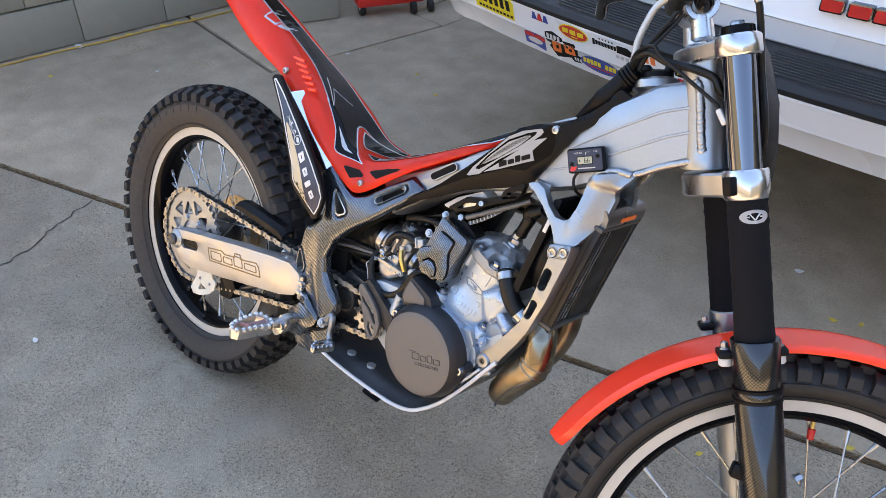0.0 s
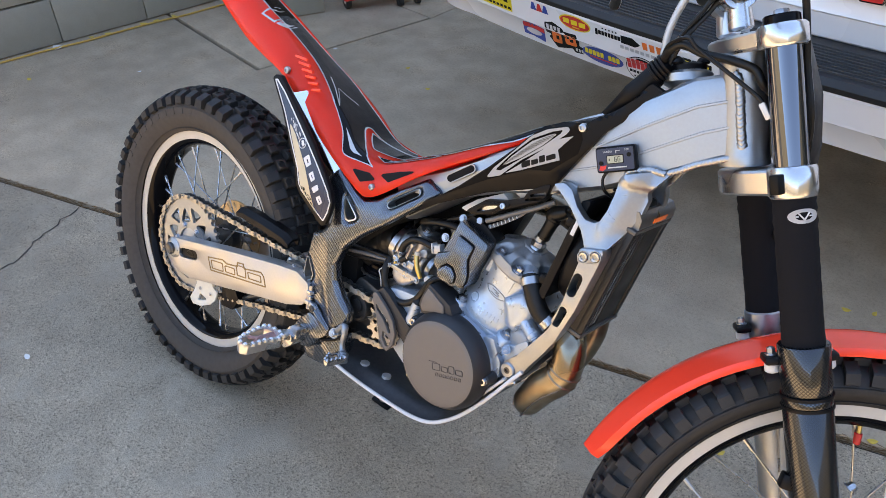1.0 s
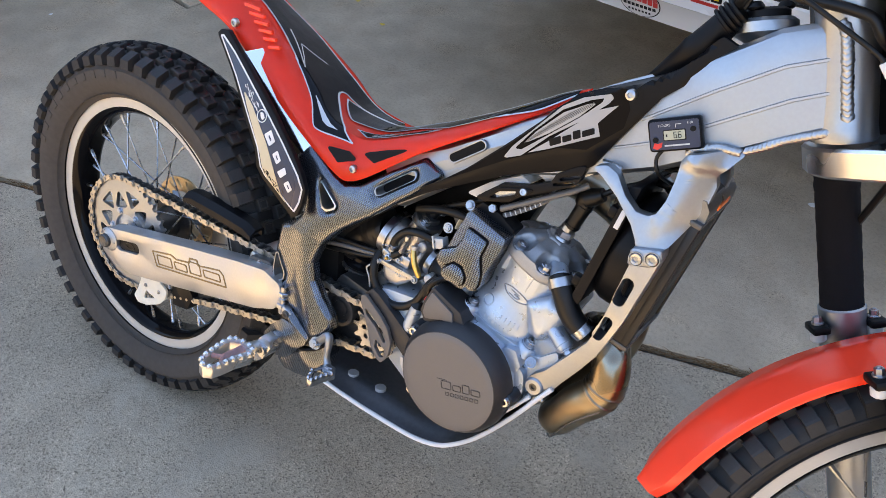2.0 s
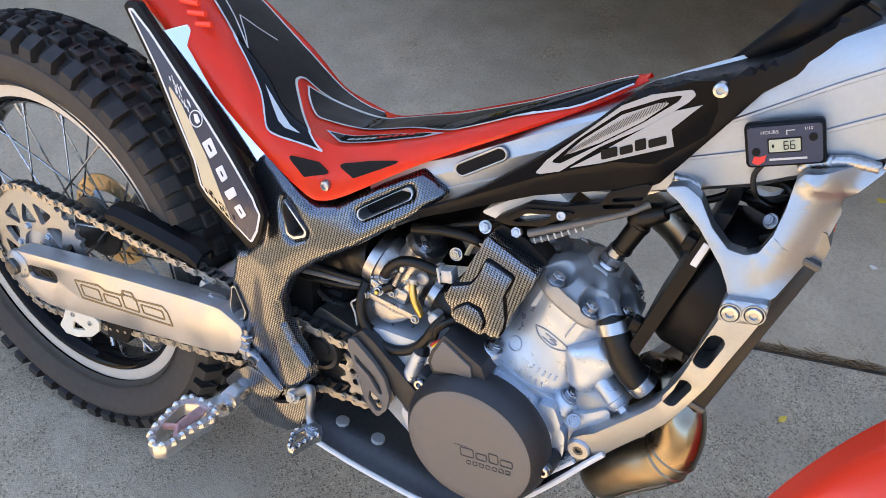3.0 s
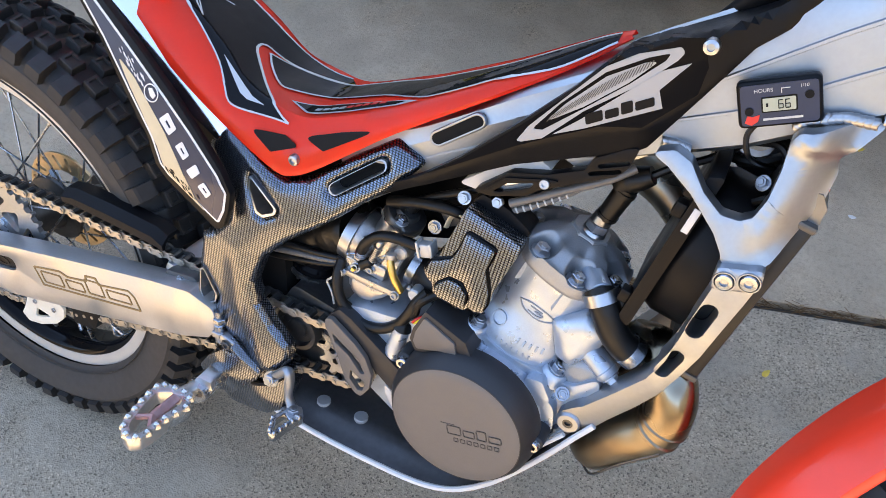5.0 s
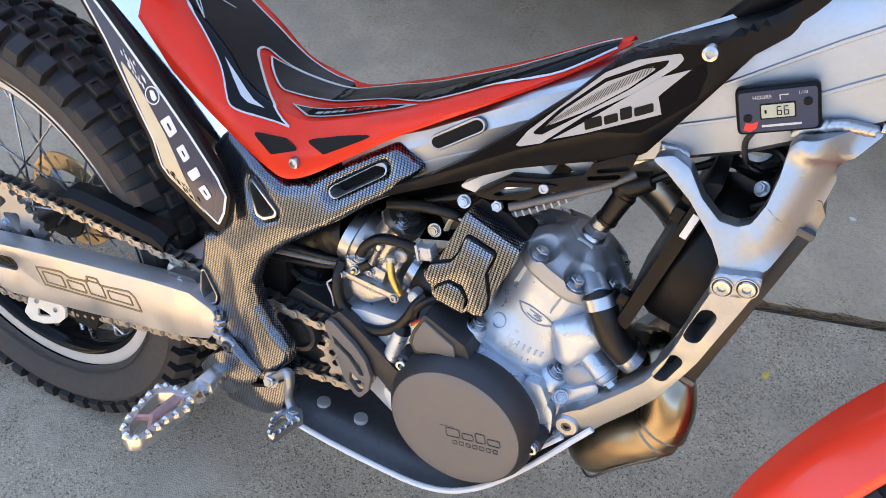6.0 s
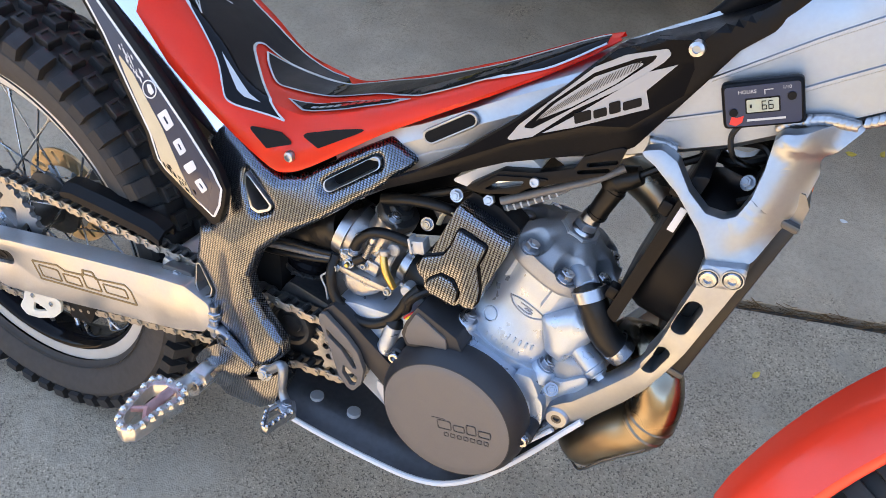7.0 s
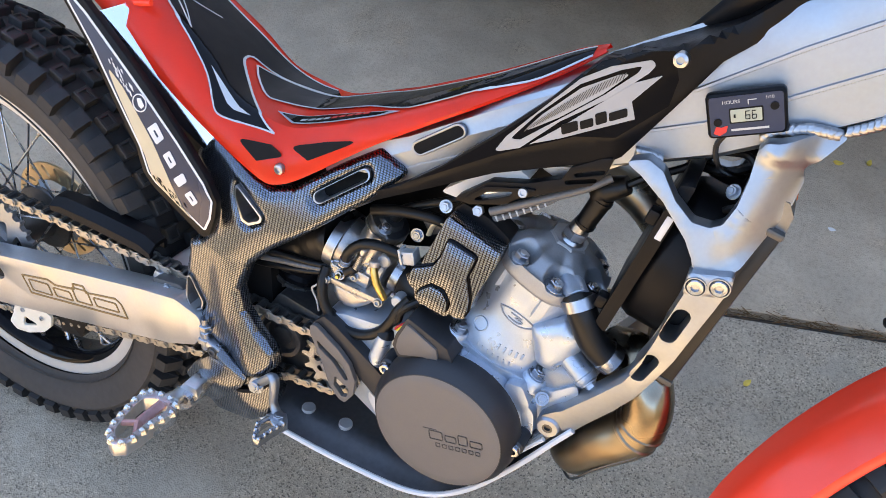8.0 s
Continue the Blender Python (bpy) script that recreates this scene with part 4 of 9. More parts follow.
def chain_line():
    """The closed path of the chain in (x, z), upper run first, over both sprockets and the tensioner."""
    pts = []
    for k in range(41):  # round the rear sprocket, from below to above, by the back
        a = radians(262 - k * 172 / 40)
        pts.append((REAR.x + 0.105 * math.cos(a), REAR.z + 0.105 * math.sin(a)))
    pts += [(0.10, 0.431), (0.22, 0.4335), (0.34, 0.4365), (0.46, 0.440)]
    for k in range(15):
        a = radians(95 - k * 165 / 14)
        pts.append((F_SPR.x + F_R * math.cos(a), F_SPR.z + F_R * math.sin(a)))
    pts += [(0.46, 0.350), (0.34, 0.318), (0.235, 0.289), (0.15, 0.262), (0.10, 0.244), (0.04, 0.226)]
    return [V(x, 0, z) for x, z in pts]


def along(line, step):
    out, left = [line[0]], step
    loop = line + [line[0]]
    for a, b in zip(loop, loop[1:]):
        d = (b - a).length
        pos = 0.0
        while d - pos > left:
            pos += left
            out.append(a.lerp(b, pos / d))
            left = step
        left -= d - pos
    return out


pins = along(chain_line(), 0.01587)
if len(pins) % 2:
    pins.pop()
bm2 = fresh()
LINK = [(-0.0120, 0), (-0.0104, 0.0042), (-0.0060, 0.0056), (0, 0.0040), (0.0060, 0.0056), (0.0104, 0.0042), (0.0120, 0), (0.0104, -0.0042), (0.0060, -0.0056), (0, -0.0040), (-0.0060, -0.0056), (-0.0104, -0.0042)]
links = []
for i, p in enumerate(pins):
    q = pins[(i + 1) % len(pins)]
    c, d = (p + q) / 2, q - p
    ang = math.atan2(d.z, d.x)
    shape = [(c.x + a * math.cos(ang) - b * math.sin(ang), c.z + a * math.sin(ang) + b * math.cos(ang)) for a, b in LINK]
    y = 0.0078 if i % 2 == 0 else 0.0052
    links.append(Matrix.Translation((c.x, CHAIN_Y - y, c.z)) @ Matrix.Rotation(-ang, 4, "Y"))
    plate(bm2, shape, CHAIN_Y + y, CHAIN_Y + y + 0.0016)
    cyl(bm2, (p.x, CHAIN_Y - 0.0052, p.z), (p.x, CHAIN_Y + 0.0098, p.z), 0.0048, n=8)
chain = part("chain", bm2, DARKSTEEL, bike, "drive chain with dusty gold outer plates", smooth=0)
bm = plate(fresh(), LINK, -0.0016, 0.0, edge=0.0004)
for x in (-0.0079, 0.0079):
    cyl(bm, (x, -0.0030, 0), (x, 0.0028, 0), 0.0027, n=8)
link = part("link", bm, CHAINGOLD, chain, "dusty steel-gold link plate", smooth=0)
link.matrix_basis = links[0]
for m in links[1:]:
    same_mesh("link", link, m, chain)


# front sprocket: drilled steel
bm = fresh()
out = []
for k in range(12):
    for d, r in ((-0.28, 0.030), (-0.1, 0.039), (0.1, 0.039), (0.28, 0.030)):
        a = 2 * math.pi * (k + d) / 12
        out.append((r * math.cos(a), r * math.sin(a)))
plate(bm, out, -0.003, 0.003, [disc((0.019 * math.cos(2 * math.pi * k / 8), 0.019 * math.sin(2 * math.pi * k / 8)), 0.0042, 12) for k in range(8)])
cyl(bm, (0, -0.010, 0), (0, 0.004, 0), 0.010, n=20, edge=0.001)
part("front_sprocket", bm, STEEL, bike, "drilled steel front sprocket", Matrix.Translation(F_SPR + V(0, CHAIN_Y, 0)))


# ---- fork, clamps, fender ----
def leg(side):
    cyl_ = lambda bm, a, b, r0, r1=None, e=0.0: cyl(bm, fork_at(side, a), fork_at(side, b), r0, r1, 36, e)
    part("fork_tube", cyl_(fresh(), 0.36, 0.744, 0.0195), CHROME, bike, "hard-chromed fork tube", STEER)
    bm = fresh()
    m, h = axes(fork_at(side, 0.378 - (0.011 if side < 0 else 0.024)), fork_at(side, 0.552))
    prof = [(0.0205, 0), (0.0238, 0.001)]
    for k in range(26):
        z = 0.004 + (h - 0.008) * k / 25
        prof.append((0.0236 + 0.0003 * math.sin(k * 2.1) + (0.0010 * (1 if k % 2 else -0.4) if k > 20 else 0) + 0.0006 * (k < 3), z))
    revolve(bm, prof + [(0.0232, h), (0.0205, h)], m, 40)
    part("fork_sock", bm, SOCK, bike, "black neoprene fork sock", STEER)
    bm = cyl_(fresh(), -0.03, 0.372, 0.0245, 0.0262, 0.002)
    cyl(bm, fork_at(side, 0.0, 0.0245, 0.062), fork_at(side, 0.0, 0.0245, 0.106), 0.021, n=28, edge=0.003)
    part("fork_leg", bm, ALU, bike, "silver alloy lower fork leg", STEER)


leg(-1)
leg(1)
# carbon guard on the right leg: two shells with a groove
bm = fresh()
for a, b, r0, r1 in ((0.308, 0.373, 0.0272, 0.0288), (0.295, 0.310, 0.0280, 0.0280), (0.02, 0.297, 0.0272, 0.0276)):
    m, h = axes(fork_at(-1, a), fork_at(-1, b))
    revolve(bm, [(0.0262, 0), (r0, 0.0005), (r0 + 0.001, 0.002), (r1 + 0.001, h - 0.002), (r1, h - 0.0005), (0.0240, h)], m, 44)
sheet = bm.loops.layers.uv.new("sheet")
for f in bm.faces:
    for c in f.loops:
        d = c.vert.co - fork_at(-1, 0.0)
        c[sheet].uv = (0.029 * math.atan2(d.dot(STEM_FWD), -d.y), d.dot(STEM_UP))
part("fork_guard", bm, DARKCARBON, bike, "glossy carbon fork guard", STEER)
for up in (0.3095, 0.296):
    m, h = axes(fork_at(-1, up - 0.0018), fork_at(-1, up + 0.0018))
    part("guard_strap", revolve(fresh(), [(0.028, 0), (0.0302, 0), (0.0302, h), (0.028, h)], m, 44, True), PLASTIC, bike, "", STEER)
# badge on the sock
bm = fresh()
rings = []
for r in (0.55, 1.0):
    ring = []
    for k in range(28):
        t = 2 * math.pi * k / 28
        az, up = 0.72 * r * math.cos(t), 0.5275 + 0.0085 * r * math.sin(t)
        d = V(0, -math.cos(az + 0.12), 0) + STEM_FWD * math.sin(az + 0.12)
        ring.append(fork_at(-1, up) + d * 0.0252)
    rings.append(ring)
loft(bm, rings, False)
bmesh.ops.solidify(bm, geom=bm.faces, thickness=0.0006)
part("badge", bm, STICKERWHITE, bike, "white oval badge", STEER)
bm = fresh()
for a0, a1, u in ((-0.25, 0.0, 1), (0.0, 0.25, -1), (-0.42, -0.25, 0), (0.25, 0.42, 0)):
    pts = []
    for t in (0, 0.5, 1):
        az = a0 + (a1 - a0) * t + 0.12
        up = 0.5275 + (0.004 * (1 - 2 * t) * u)
        pts.append(fork_at(-1, up) + (V(0, -math.cos(az), 0) + STEM_FWD * math.sin(az)) * 0.0254)
    tube(bm, pts, 0.0009, 6, 2)
part("badge_mark", bm, STICKERWHITE, bike, "", STEER)


def clamp(name, up, tall, label):
    """A triple clamp: two pinch rings and a bridge."""
    bm = fresh()
    for s in (-1, 1):
        m, h = axes(fork_at(s, up - tall / 2), fork_at(s, up + tall / 2))
        revolve(bm, [(0.0196, 0), (0.0255, 0), (0.0275, 0.003), (0.0275, h - 0.003), (0.0255, h), (0.0196, h)], m, 40, True)
    t = tall * 0.42
    ring = []
    for k, (lat, lo, hi) in enumerate(((-0.088, 0.040, 0.060), (-0.055, 0.020, 0.072), (-0.028, 0.005, 0.076), (0.0, 0.000, 0.076), (0.028, 0.005, 0.076), (0.055, 0.020, 0.072), (0.088, 0.040, 0.060))):
        f0, f1 = lo, hi
        base = STEM + V(0, lat, 0)
        ring.append([base + STEM_FWD * f + STEM_UP * (up + z) for f, z in ((f0, -t), (f0 - 0.003, -t + 0.003), (f0 - 0.003, t - 0.003), (f0, t), (f1, t), (f1 + 0.002, 0), (f1, -t))])
    loft(bm, ring)
    return part(name, bm, POLISH, bike, label, STEER)


clamp("lower_clamp", 0.566, 0.036, "polished alloy lower fork clamp")
clamp("upper_clamp", 0.731, 0.025, "polished alloy upper fork clamp")
for s in (-1, 1):
    bm = cyl(fresh(), fork_at(s, 0.742), fork_at(s, 0.754), 0.0205, 0.0200, 36, 0.0015)
    part("fork_cap", bm, GLOSSBLACK, bike, "black anodised fork cap", STEER)
    part("cap_nut", cyl(fresh(), fork_at(s, 0.753), fork_at(s, 0.760), 0.009, 0.0085, 6, 0.001), STEEL, bike, "", STEER)
# black rubber block on the lower clamp
bm = box(fresh(), (0, 0, 0), (0.020, 0.012, 0.023), edge=0.002)
part("clamp_stop", bm, PLASTIC, bike, "black square stop", STEER @ Matrix.Translation(fork_at(-1, 0.566, -0.020, 0.107)) @ Matrix.Rotation(-RAKE, 4, "Y") @ Matrix.Rotation(radians(38), 4, "Z"))


def fender_ring(a, w, drop, r):
    """One cross-section of the front fender at the wheel angle a (from the front, over the top)."""
    out = []
    prof = [(-1.0, -drop), (-0.97, -drop * 0.25), (-0.80, 0.0), (-0.45, 0.0035), (-0.20, 0.0075), (0.0, 0.0085), (0.20, 0.0075), (0.45, 0.0035), (0.80, 0.0), (0.97, -drop * 0.25), (1.0, -drop)]
    for lift in (0.0, -0.0028):
        row = [FRONT + V(math.cos(a) * (r + h + lift), w * u * (1 if lift == 0 else 0.985), math.sin(a) * (r + h + lift)) for u, h in prof]
        out += row if lift == 0 else row[::-1]
    return out


bm = fresh()
rings = []
A0, A1 = radians(24), radians(166)
for k in range(41):
    t = k / 40
    a = A0 + (A1 - A0) * t
    end = min(1.0, (1 - t) / 0.05, t / 0.05)
    w = 0.047 * (0.55 + 0.45 * math.sqrt(max(0.0, 1 - (1 - end) ** 2))) * (1.0 - 0.20 * max(0, (t - 0.55) / 0.45))
    rings.append(fender_ring(a, w, 0.011, 0.362 + 0.010 * max(0, t - 0.7) / 0.3))
loft(bm, rings)
part("front_fender", bm, RED, bike, "glossy red plastic front fender", STEER)
# fender bridge and its bolts
for s in (-1, 1):
    for ahead in (-0.034, 0.030):
        c = fork_at(s, 0.352, ahead, 0.074)
        bm = box(fresh(), (0, 0, 0), (0.020, 0.030, 0.010), edge=0.003)
        part("fender_bracket", bm, PLASTIC, bike, "black fender bracket", STEER @ Matrix.Translation(c) @ Matrix.Rotation(-RAKE, 4, "Y"))
        bm = hexbolt(fresh(), c + STEM_UP * 0.005, STEM_UP, 0.0052, 0.009)
        part("fender_bolt", bm, STEEL, bike, "", STEER)
        bm = cyl(fresh(), c - STEM_UP * 0.017, c - STEM_UP * 0.005, 0.009, n=16, edge=0.002)
        part("fender_spacer", bm, WHITE, bike, "white nylon spacer", STEER)


# ---- frame: alloy spar, head tube, gussets, down tubes ----
def table(x, xs, ys):
    return float(np.interp(x, xs, ys))


SPAR = [((0.55, 0.600), (0.505, 0.660), 0.052), ((0.63, 0.668), (0.598, 0.708), 0.047), ((0.70, 0.703), (0.668, 0.757), 0.043), ((0.79, 0.735), (0.746, 0.808), 0.036),
        ((0.86, 0.768), (0.810, 0.843), 0.032), ((0.93, 0.812), (0.868, 0.897), 0.029), ((0.980, 0.846), (0.925, 0.942), 0.027), ((1.016, 0.870), (0.972, 0.962), 0.0255)]
bm = fresh()
rings = []
for (bx, bz), (tx, tz), w in SPAR:
    half = []
    rib = smooth_step(0.74, 0.86, bx)
    for f, y in ((0.0, 0.55), (0.03, 0.85), (0.08, 1.0), (0.355, 1.0), (0.362, 1.0 + 0.05 * rib), (0.385, 0.995 + 0.055 * rib), (0.392, 0.985), (0.655, 0.985), (0.662, 0.98 + 0.06 * rib), (0.685, 0.975 + 0.065 * rib), (0.692, 0.97), (0.90, 0.93), (0.96, 0.82), (1.0, 0.55)):
        half.append((bx + (tx - bx) * f, y * w, bz + (tz - bz) * f))
    rings.append([V(x, -y, z) for x, y, z in half] + [V(x, y, z) for x, y, z in half[::-1]])
loft(bm, rings)
spar = part("frame_spar", bm, ALU, bike, "ribbed satin aluminium frame spar that holds the fuel", smooth=25)


def stem_at(up, ahead=0.0, lat=0.0):
    return STEM + STEM_UP * up + STEM_FWD * ahead + V(0, lat, 0)


m, h = axes(stem_at(0.586, 0.0300), stem_at(0.722, 0.0410))
bm = revolve(fresh(), [(0.016, 0), (0.0305, 0), (0.0315, 0.003), (0.0300, 0.014), (0.0290, 0.05), (0.0290, h - 0.02), (0.0310, h - 0.006), (0.0310, h), (0.016, h)], m, 48, True)
head = part("head_tube", bm, ALU, bike, "machined alloy steering head with punched numbers")
bm = fresh()
for r0, r1, a, b in ((0.029, 0.027, 0.722, 0.727), (0.0255, 0.0255, 0.7265, 0.731)):
    cyl(bm, stem_at(a, 0.041), stem_at(b, 0.0414), r0, r1, 36, 0.001)
part("head_bearing_cap", bm, STEEL, bike, "steel bearing cap")
# punched rows on the head tube, shown as small bars
bm = fresh()
for k in range(15):
    az = radians(-100)
    d = V(0, math.sin(az), 0) + STEM_FWD * (-math.cos(az) * 0.15)
    p = stem_at(0.612 + 0.0062 * k, 0.0322 + 0.0005 * k) + d.normalized() * 0.0292
    q = p + STEM_UP * 0.0035
    cyl(bm, p, q, 0.0011, n=6)
part("stamped_bar", bm, GREYLINE, head)


def weld(pts, r=0.0048, step=0.0046, seed=1, flat=0.8):
    """A bead of overlapping ripples along a line."""
    bm = fresh()
    rnd = random.Random(seed)
    line = along(spline(pts, 12), step)
    stop = next((i for i, p in enumerate(line) if i > 3 and (p - Vector(pts[-1])).length < step), len(line) - 1)
    line = line[:stop + 1]
    rings = []
    for i, (p, q) in enumerate(zip(line, line[1:])):
        d = (q - p).normalized()
        m, _ = axes(p, p + d)
        rr = r * rnd.uniform(0.92, 1.08)
        for f, k in ((0.0, 0.90), (0.18, 0.97), (0.45, 1.0), (0.72, 0.985), (0.92, 0.93)):
            lag = step * 1.1
            rings.append([m @ V(rr * k * math.cos(t), rr * k * math.sin(t), f * step - lag * abs(math.sin(t)) * 0.5) for t in (2 * math.pi * j / 14 for j in range(14))])
    loft(bm, rings)
    return part("weld_bead", bm, WELD, bike, "rippled weld bead", smooth=60)


weld([(0.974, -0.0255, 0.962), (0.981, -0.027, 0.954), (0.992, -0.0285, 0.930), (1.003, -0.0285, 0.902), (1.015, -0.027, 0.874)], 0.0060, 0.0052)
weld([(1.016, -0.0235, 0.871), (1.004, -0.025, 0.864), (0.988, -0.026, 0.855), (0.966, -0.028, 0.842), (0.948, -0.029, 0.828), (0.932, -0.031, 0.818)], 0.0046, seed=2)
weld([(0.932, -0.032, 0.818), (0.912, -0.036, 0.817), (0.898, -0.037, 0.811), (0.888, -0.037, 0.806), (0.884, -0.036, 0.798)], 0.0048, seed=3)
weld([(0.800, -0.036, 0.758), (0.812, -0.035, 0.7585), (0.825, -0.035, 0.7560)], 0.0046, seed=4)

GUSSET = [(0.795, 0.758), (0.811, 0.752), (0.834, 0.738), (0.860, 0.716), (0.870, 0.7035), (0.874, 0.6955), (0.9025, 0.704), (0.906, 0.708), (0.917, 0.735), (0.9235, 0.758), (0.9245, 0.777), (0.920, 0.7875), (0.928, 0.798),
          (0.940, 0.819), (0.930, 0.8205), (0.910, 0.813), (0.888, 0.804), (0.8845, 0.7965), (0.8865, 0.775), (0.886, 0.754), (0.8815, 0.737), (0.874, 0.731), (0.860, 0.7305), (0.8425, 0.742), (0.826, 0.760), (0.812, 0.765)]
DOWN = [(0.873, 0.695), (0.9035, 0.7045), (0.905, 0.693), (0.901, 0.670), (0.895, 0.639), (0.889, 0.606), (0.880, 0.5745), (0.871, 0.545), (0.8575, 0.516), (0.8385, 0.4805), (0.824, 0.450), (0.813, 0.4395), (0.8005, 0.4405),
        (0.794, 0.452), (0.797, 0.467), (0.805, 0.477), (0.814, 0.486), (0.8385, 0.5265), (0.8565, 0.5585), (0.8655, 0.589), (0.8685, 0.618), (0.871, 0.645), (0.875, 0.675)]
SLOTS = [((0.8805, 0.6535), (0.8765, 0.6300), 0.0060), ((0.8720, 0.5975), (0.8660, 0.5755), 0.0054)]


def gusset_y(z):
    return table(z, (0.68, 0.70, 0.75, 0.80, 0.83), (-0.079, -0.077, -0.065, -0.050, -0.038))


def gusset_fold(c):
    """The front leg is a pressed channel: a soft ridge climbs it, its front flank turns in, and a ledge lies under the spar."""
    y = gusset_y(c.z)
    mid = table(c.z, (0.69, 0.73, 0.77, 0.82), (0.889, 0.897, 0.902, 0.904))
    if c.x > mid:
        y += min(0.95 * (c.x - mid), 0.020) * smooth_step(0.700, 0.735, c.z)
    elif c.x > 0.878:
        y -= 0.0035 * math.sin(math.pi * min(1.0, (c.x - 0.878) / max(mid - 0.878, 1e-3))) * smooth_step(0.705, 0.73, c.z)
    y -= 0.009 * smooth_step(0.786, 0.800, c.z) * smooth_step(0.880, 0.900, c.x)
    return V(c.x, c.y + y, c.z)


def down_y(c):
    """The tube runs inwards to its foot."""
    return V(c.x, c.y + table(c.z, (0.44, 0.52, 0.58, 0.69), (0.025, 0.013, 0.004, 0.0)), c.z)


for side in (1, -1):
    mirror = Matrix.Diagonal((1, side, 1, 1))
    bm = bend(subdivided(plate(fresh(), rounded(GUSSET, 0.007), 0.0, 0.014, edge=0.0030), 0.009), gusset_fold)
    g = part("frame_gusset", bm, ALU, bike, "welded Y-shaped alloy gusset", mirror, 60)
    bm = subdivided(plate(fresh(), rounded(DOWN, 0.006), -0.084, -0.056, [slot(a, b, w + 0.0014) for a, b, w in SLOTS], edge=0.0030), 0.025)
    d = part("down_tube", bend(bm, down_y), ALU, bike, "slotted alloy down tube bolted to the gusset", mirror, 35)
    bm = bend(forged(rounded([(0.8715, 0.696), (0.9045, 0.7065), (0.9065, 0.692), (0.900, 0.684), (0.8725, 0.6755)], 0.004), -0.0868, -0.07, step=0.004, radius=0.003, depth=0.002), down_y)
    part("joint_lug", bm, ALU, d, "", mirror)
    for x, z in ((0.8808, 0.6876), (0.8974, 0.6940)):
        bm = revolve(fresh(), [(0.0, 0.0008), (0.0031, 0.0008), (0.0035, 0.0026), (0.0062, 0.0030), (0.0074, 0.0010), (0.0074, -0.002)], pose(x, -0.0864, z) @ SIDE, 28)
        part("bolt", bm, STEEL, d, "", mirror)
        bm = revolve(fresh(), [(0.0074, -0.001), (0.0077, 0.0014), (0.0086, 0.0014), (0.0089, -0.001)], pose(x, -0.0866, z) @ SIDE, 28, True)
        part("bolt_recess", bm, ALU, d, "", mirror)
    # eye at the foot with its dark bolt, and the lug that holds the skid plate
    bm = revolve(fresh(), [(0.0055, 0.006), (0.0105, 0.006), (0.0125, 0.004), (0.0132, 0.0), (0.0132, -0.014), (0.0055, -0.014)], pose(0.8058, -0.060, 0.4556) @ SIDE, 36, True)
    part("eye", bm, ALU, d, "", mirror)
    part("eye_bolt", hexbolt(fresh(), (0.8058, -0.0615, 0.4556), (0, -1, 0), 0.0066, 0.004, False, True), DARKSTEEL, d, "", mirror)
    bm = forged(rounded([(0.795, 0.434), (0.815, 0.443), (0.824, 0.437), (0.812, 0.424), (0.797, 0.421), (0.790, 0.427)], 0.004), -0.058, -0.040, [slot((0.801, 0.4325), (0.8035, 0.4260), 0.0022, 5)], 0.004, 0.004, 0.003)
    part("skid_lug", bm, ALU, d, "", mirror, 60)

# rim of the slot in the spar, and a dark plate that paints its shaded hollow
a, b = (0.6145, 0.6985), (0.6475, 0.7260)
for w, hole, y, mat, nm in ((0.0078, 0.0052, -0.0470, ALU, "slot_rim"), (0.0054, None, -0.0464, DARK, "slot_hole")):
    bm = plate(fresh(), slot(a, b, w, 8), -0.002, 0.002, [slot(a, b, hole, 8)] if hole else [], edge=0.0012 if hole else 0)
    bend(bm, lambda c: V(c.x, c.y + y + 0.09 * (c.x - 0.631), c.z))
    part(nm, bm, mat, spar)
# filler cap
m, h = axes((0.905, 0.018, 0.930), (0.893, 0.022, 0.962))
part("filler_neck", revolve(fresh(), [(0.018, -0.01), (0.032, 0), (0.032, 0.010), (0.027, 0.014), (0.018, 0.014)], m, 36), ALU, bike, "alloy filler neck")
bm = revolve(fresh(), [(0, 0.024), (0.020, 0.024), (0.024, 0.021), (0.024, 0.012), (0.015, 0.012)], m, 36)
for k in range(3):
    a = 2 * math.pi * k / 3
    c = m @ V(0.019 * math.cos(a), 0.019 * math.sin(a), 0.022)
    cyl(bm, c, c + (m.to_3x3() @ V(0, 0, 0.008)), 0.009, 0.007, 16, 0.002)
part("filler_cap", bm, PLASTIC, bike, "black three-lobed filler cap")


# ---- carbon frame cover ----
def carbon_y(c):
    return table(c.z, (0.36, 0.42, 0.50, 0.575, 0.600, 0.630, 0.660, 0.685, 0.70), (-0.094, -0.091, -0.088, -0.083, -0.0785, -0.0700, -0.0585, -0.0475, -0.040))


CARBON_OUT = [(0.3780, 0.6200), (0.4000, 0.6440), (0.4220, 0.6340), (0.4500, 0.6170), (0.4720, 0.6100), (0.4970, 0.6200), (0.5350, 0.6530), (0.5750, 0.6840), (0.6100, 0.6710), (0.5800, 0.6390), (0.5290, 0.5880), (0.4808, 0.5448), (0.4563, 0.5143), (0.4478, 0.4828), (0.4549, 0.4559), (0.4720, 0.4320), (0.4950, 0.4110), (0.4990, 0.3930), (0.4860, 0.3740), (0.4660, 0.3630), (0.4510, 0.3640), (0.4320, 0.3840), (0.4120, 0.3930), (0.3930, 0.4010), (0.3810, 0.4100), (0.3710, 0.4250), (0.3700, 0.4490), (0.3755, 0.4875), (0.3772, 0.5162), (0.3935, 0.5235), (0.4127, 0.5467), (0.4144, 0.5704), (0.4030, 0.5950), (0.3900, 0.6070)]
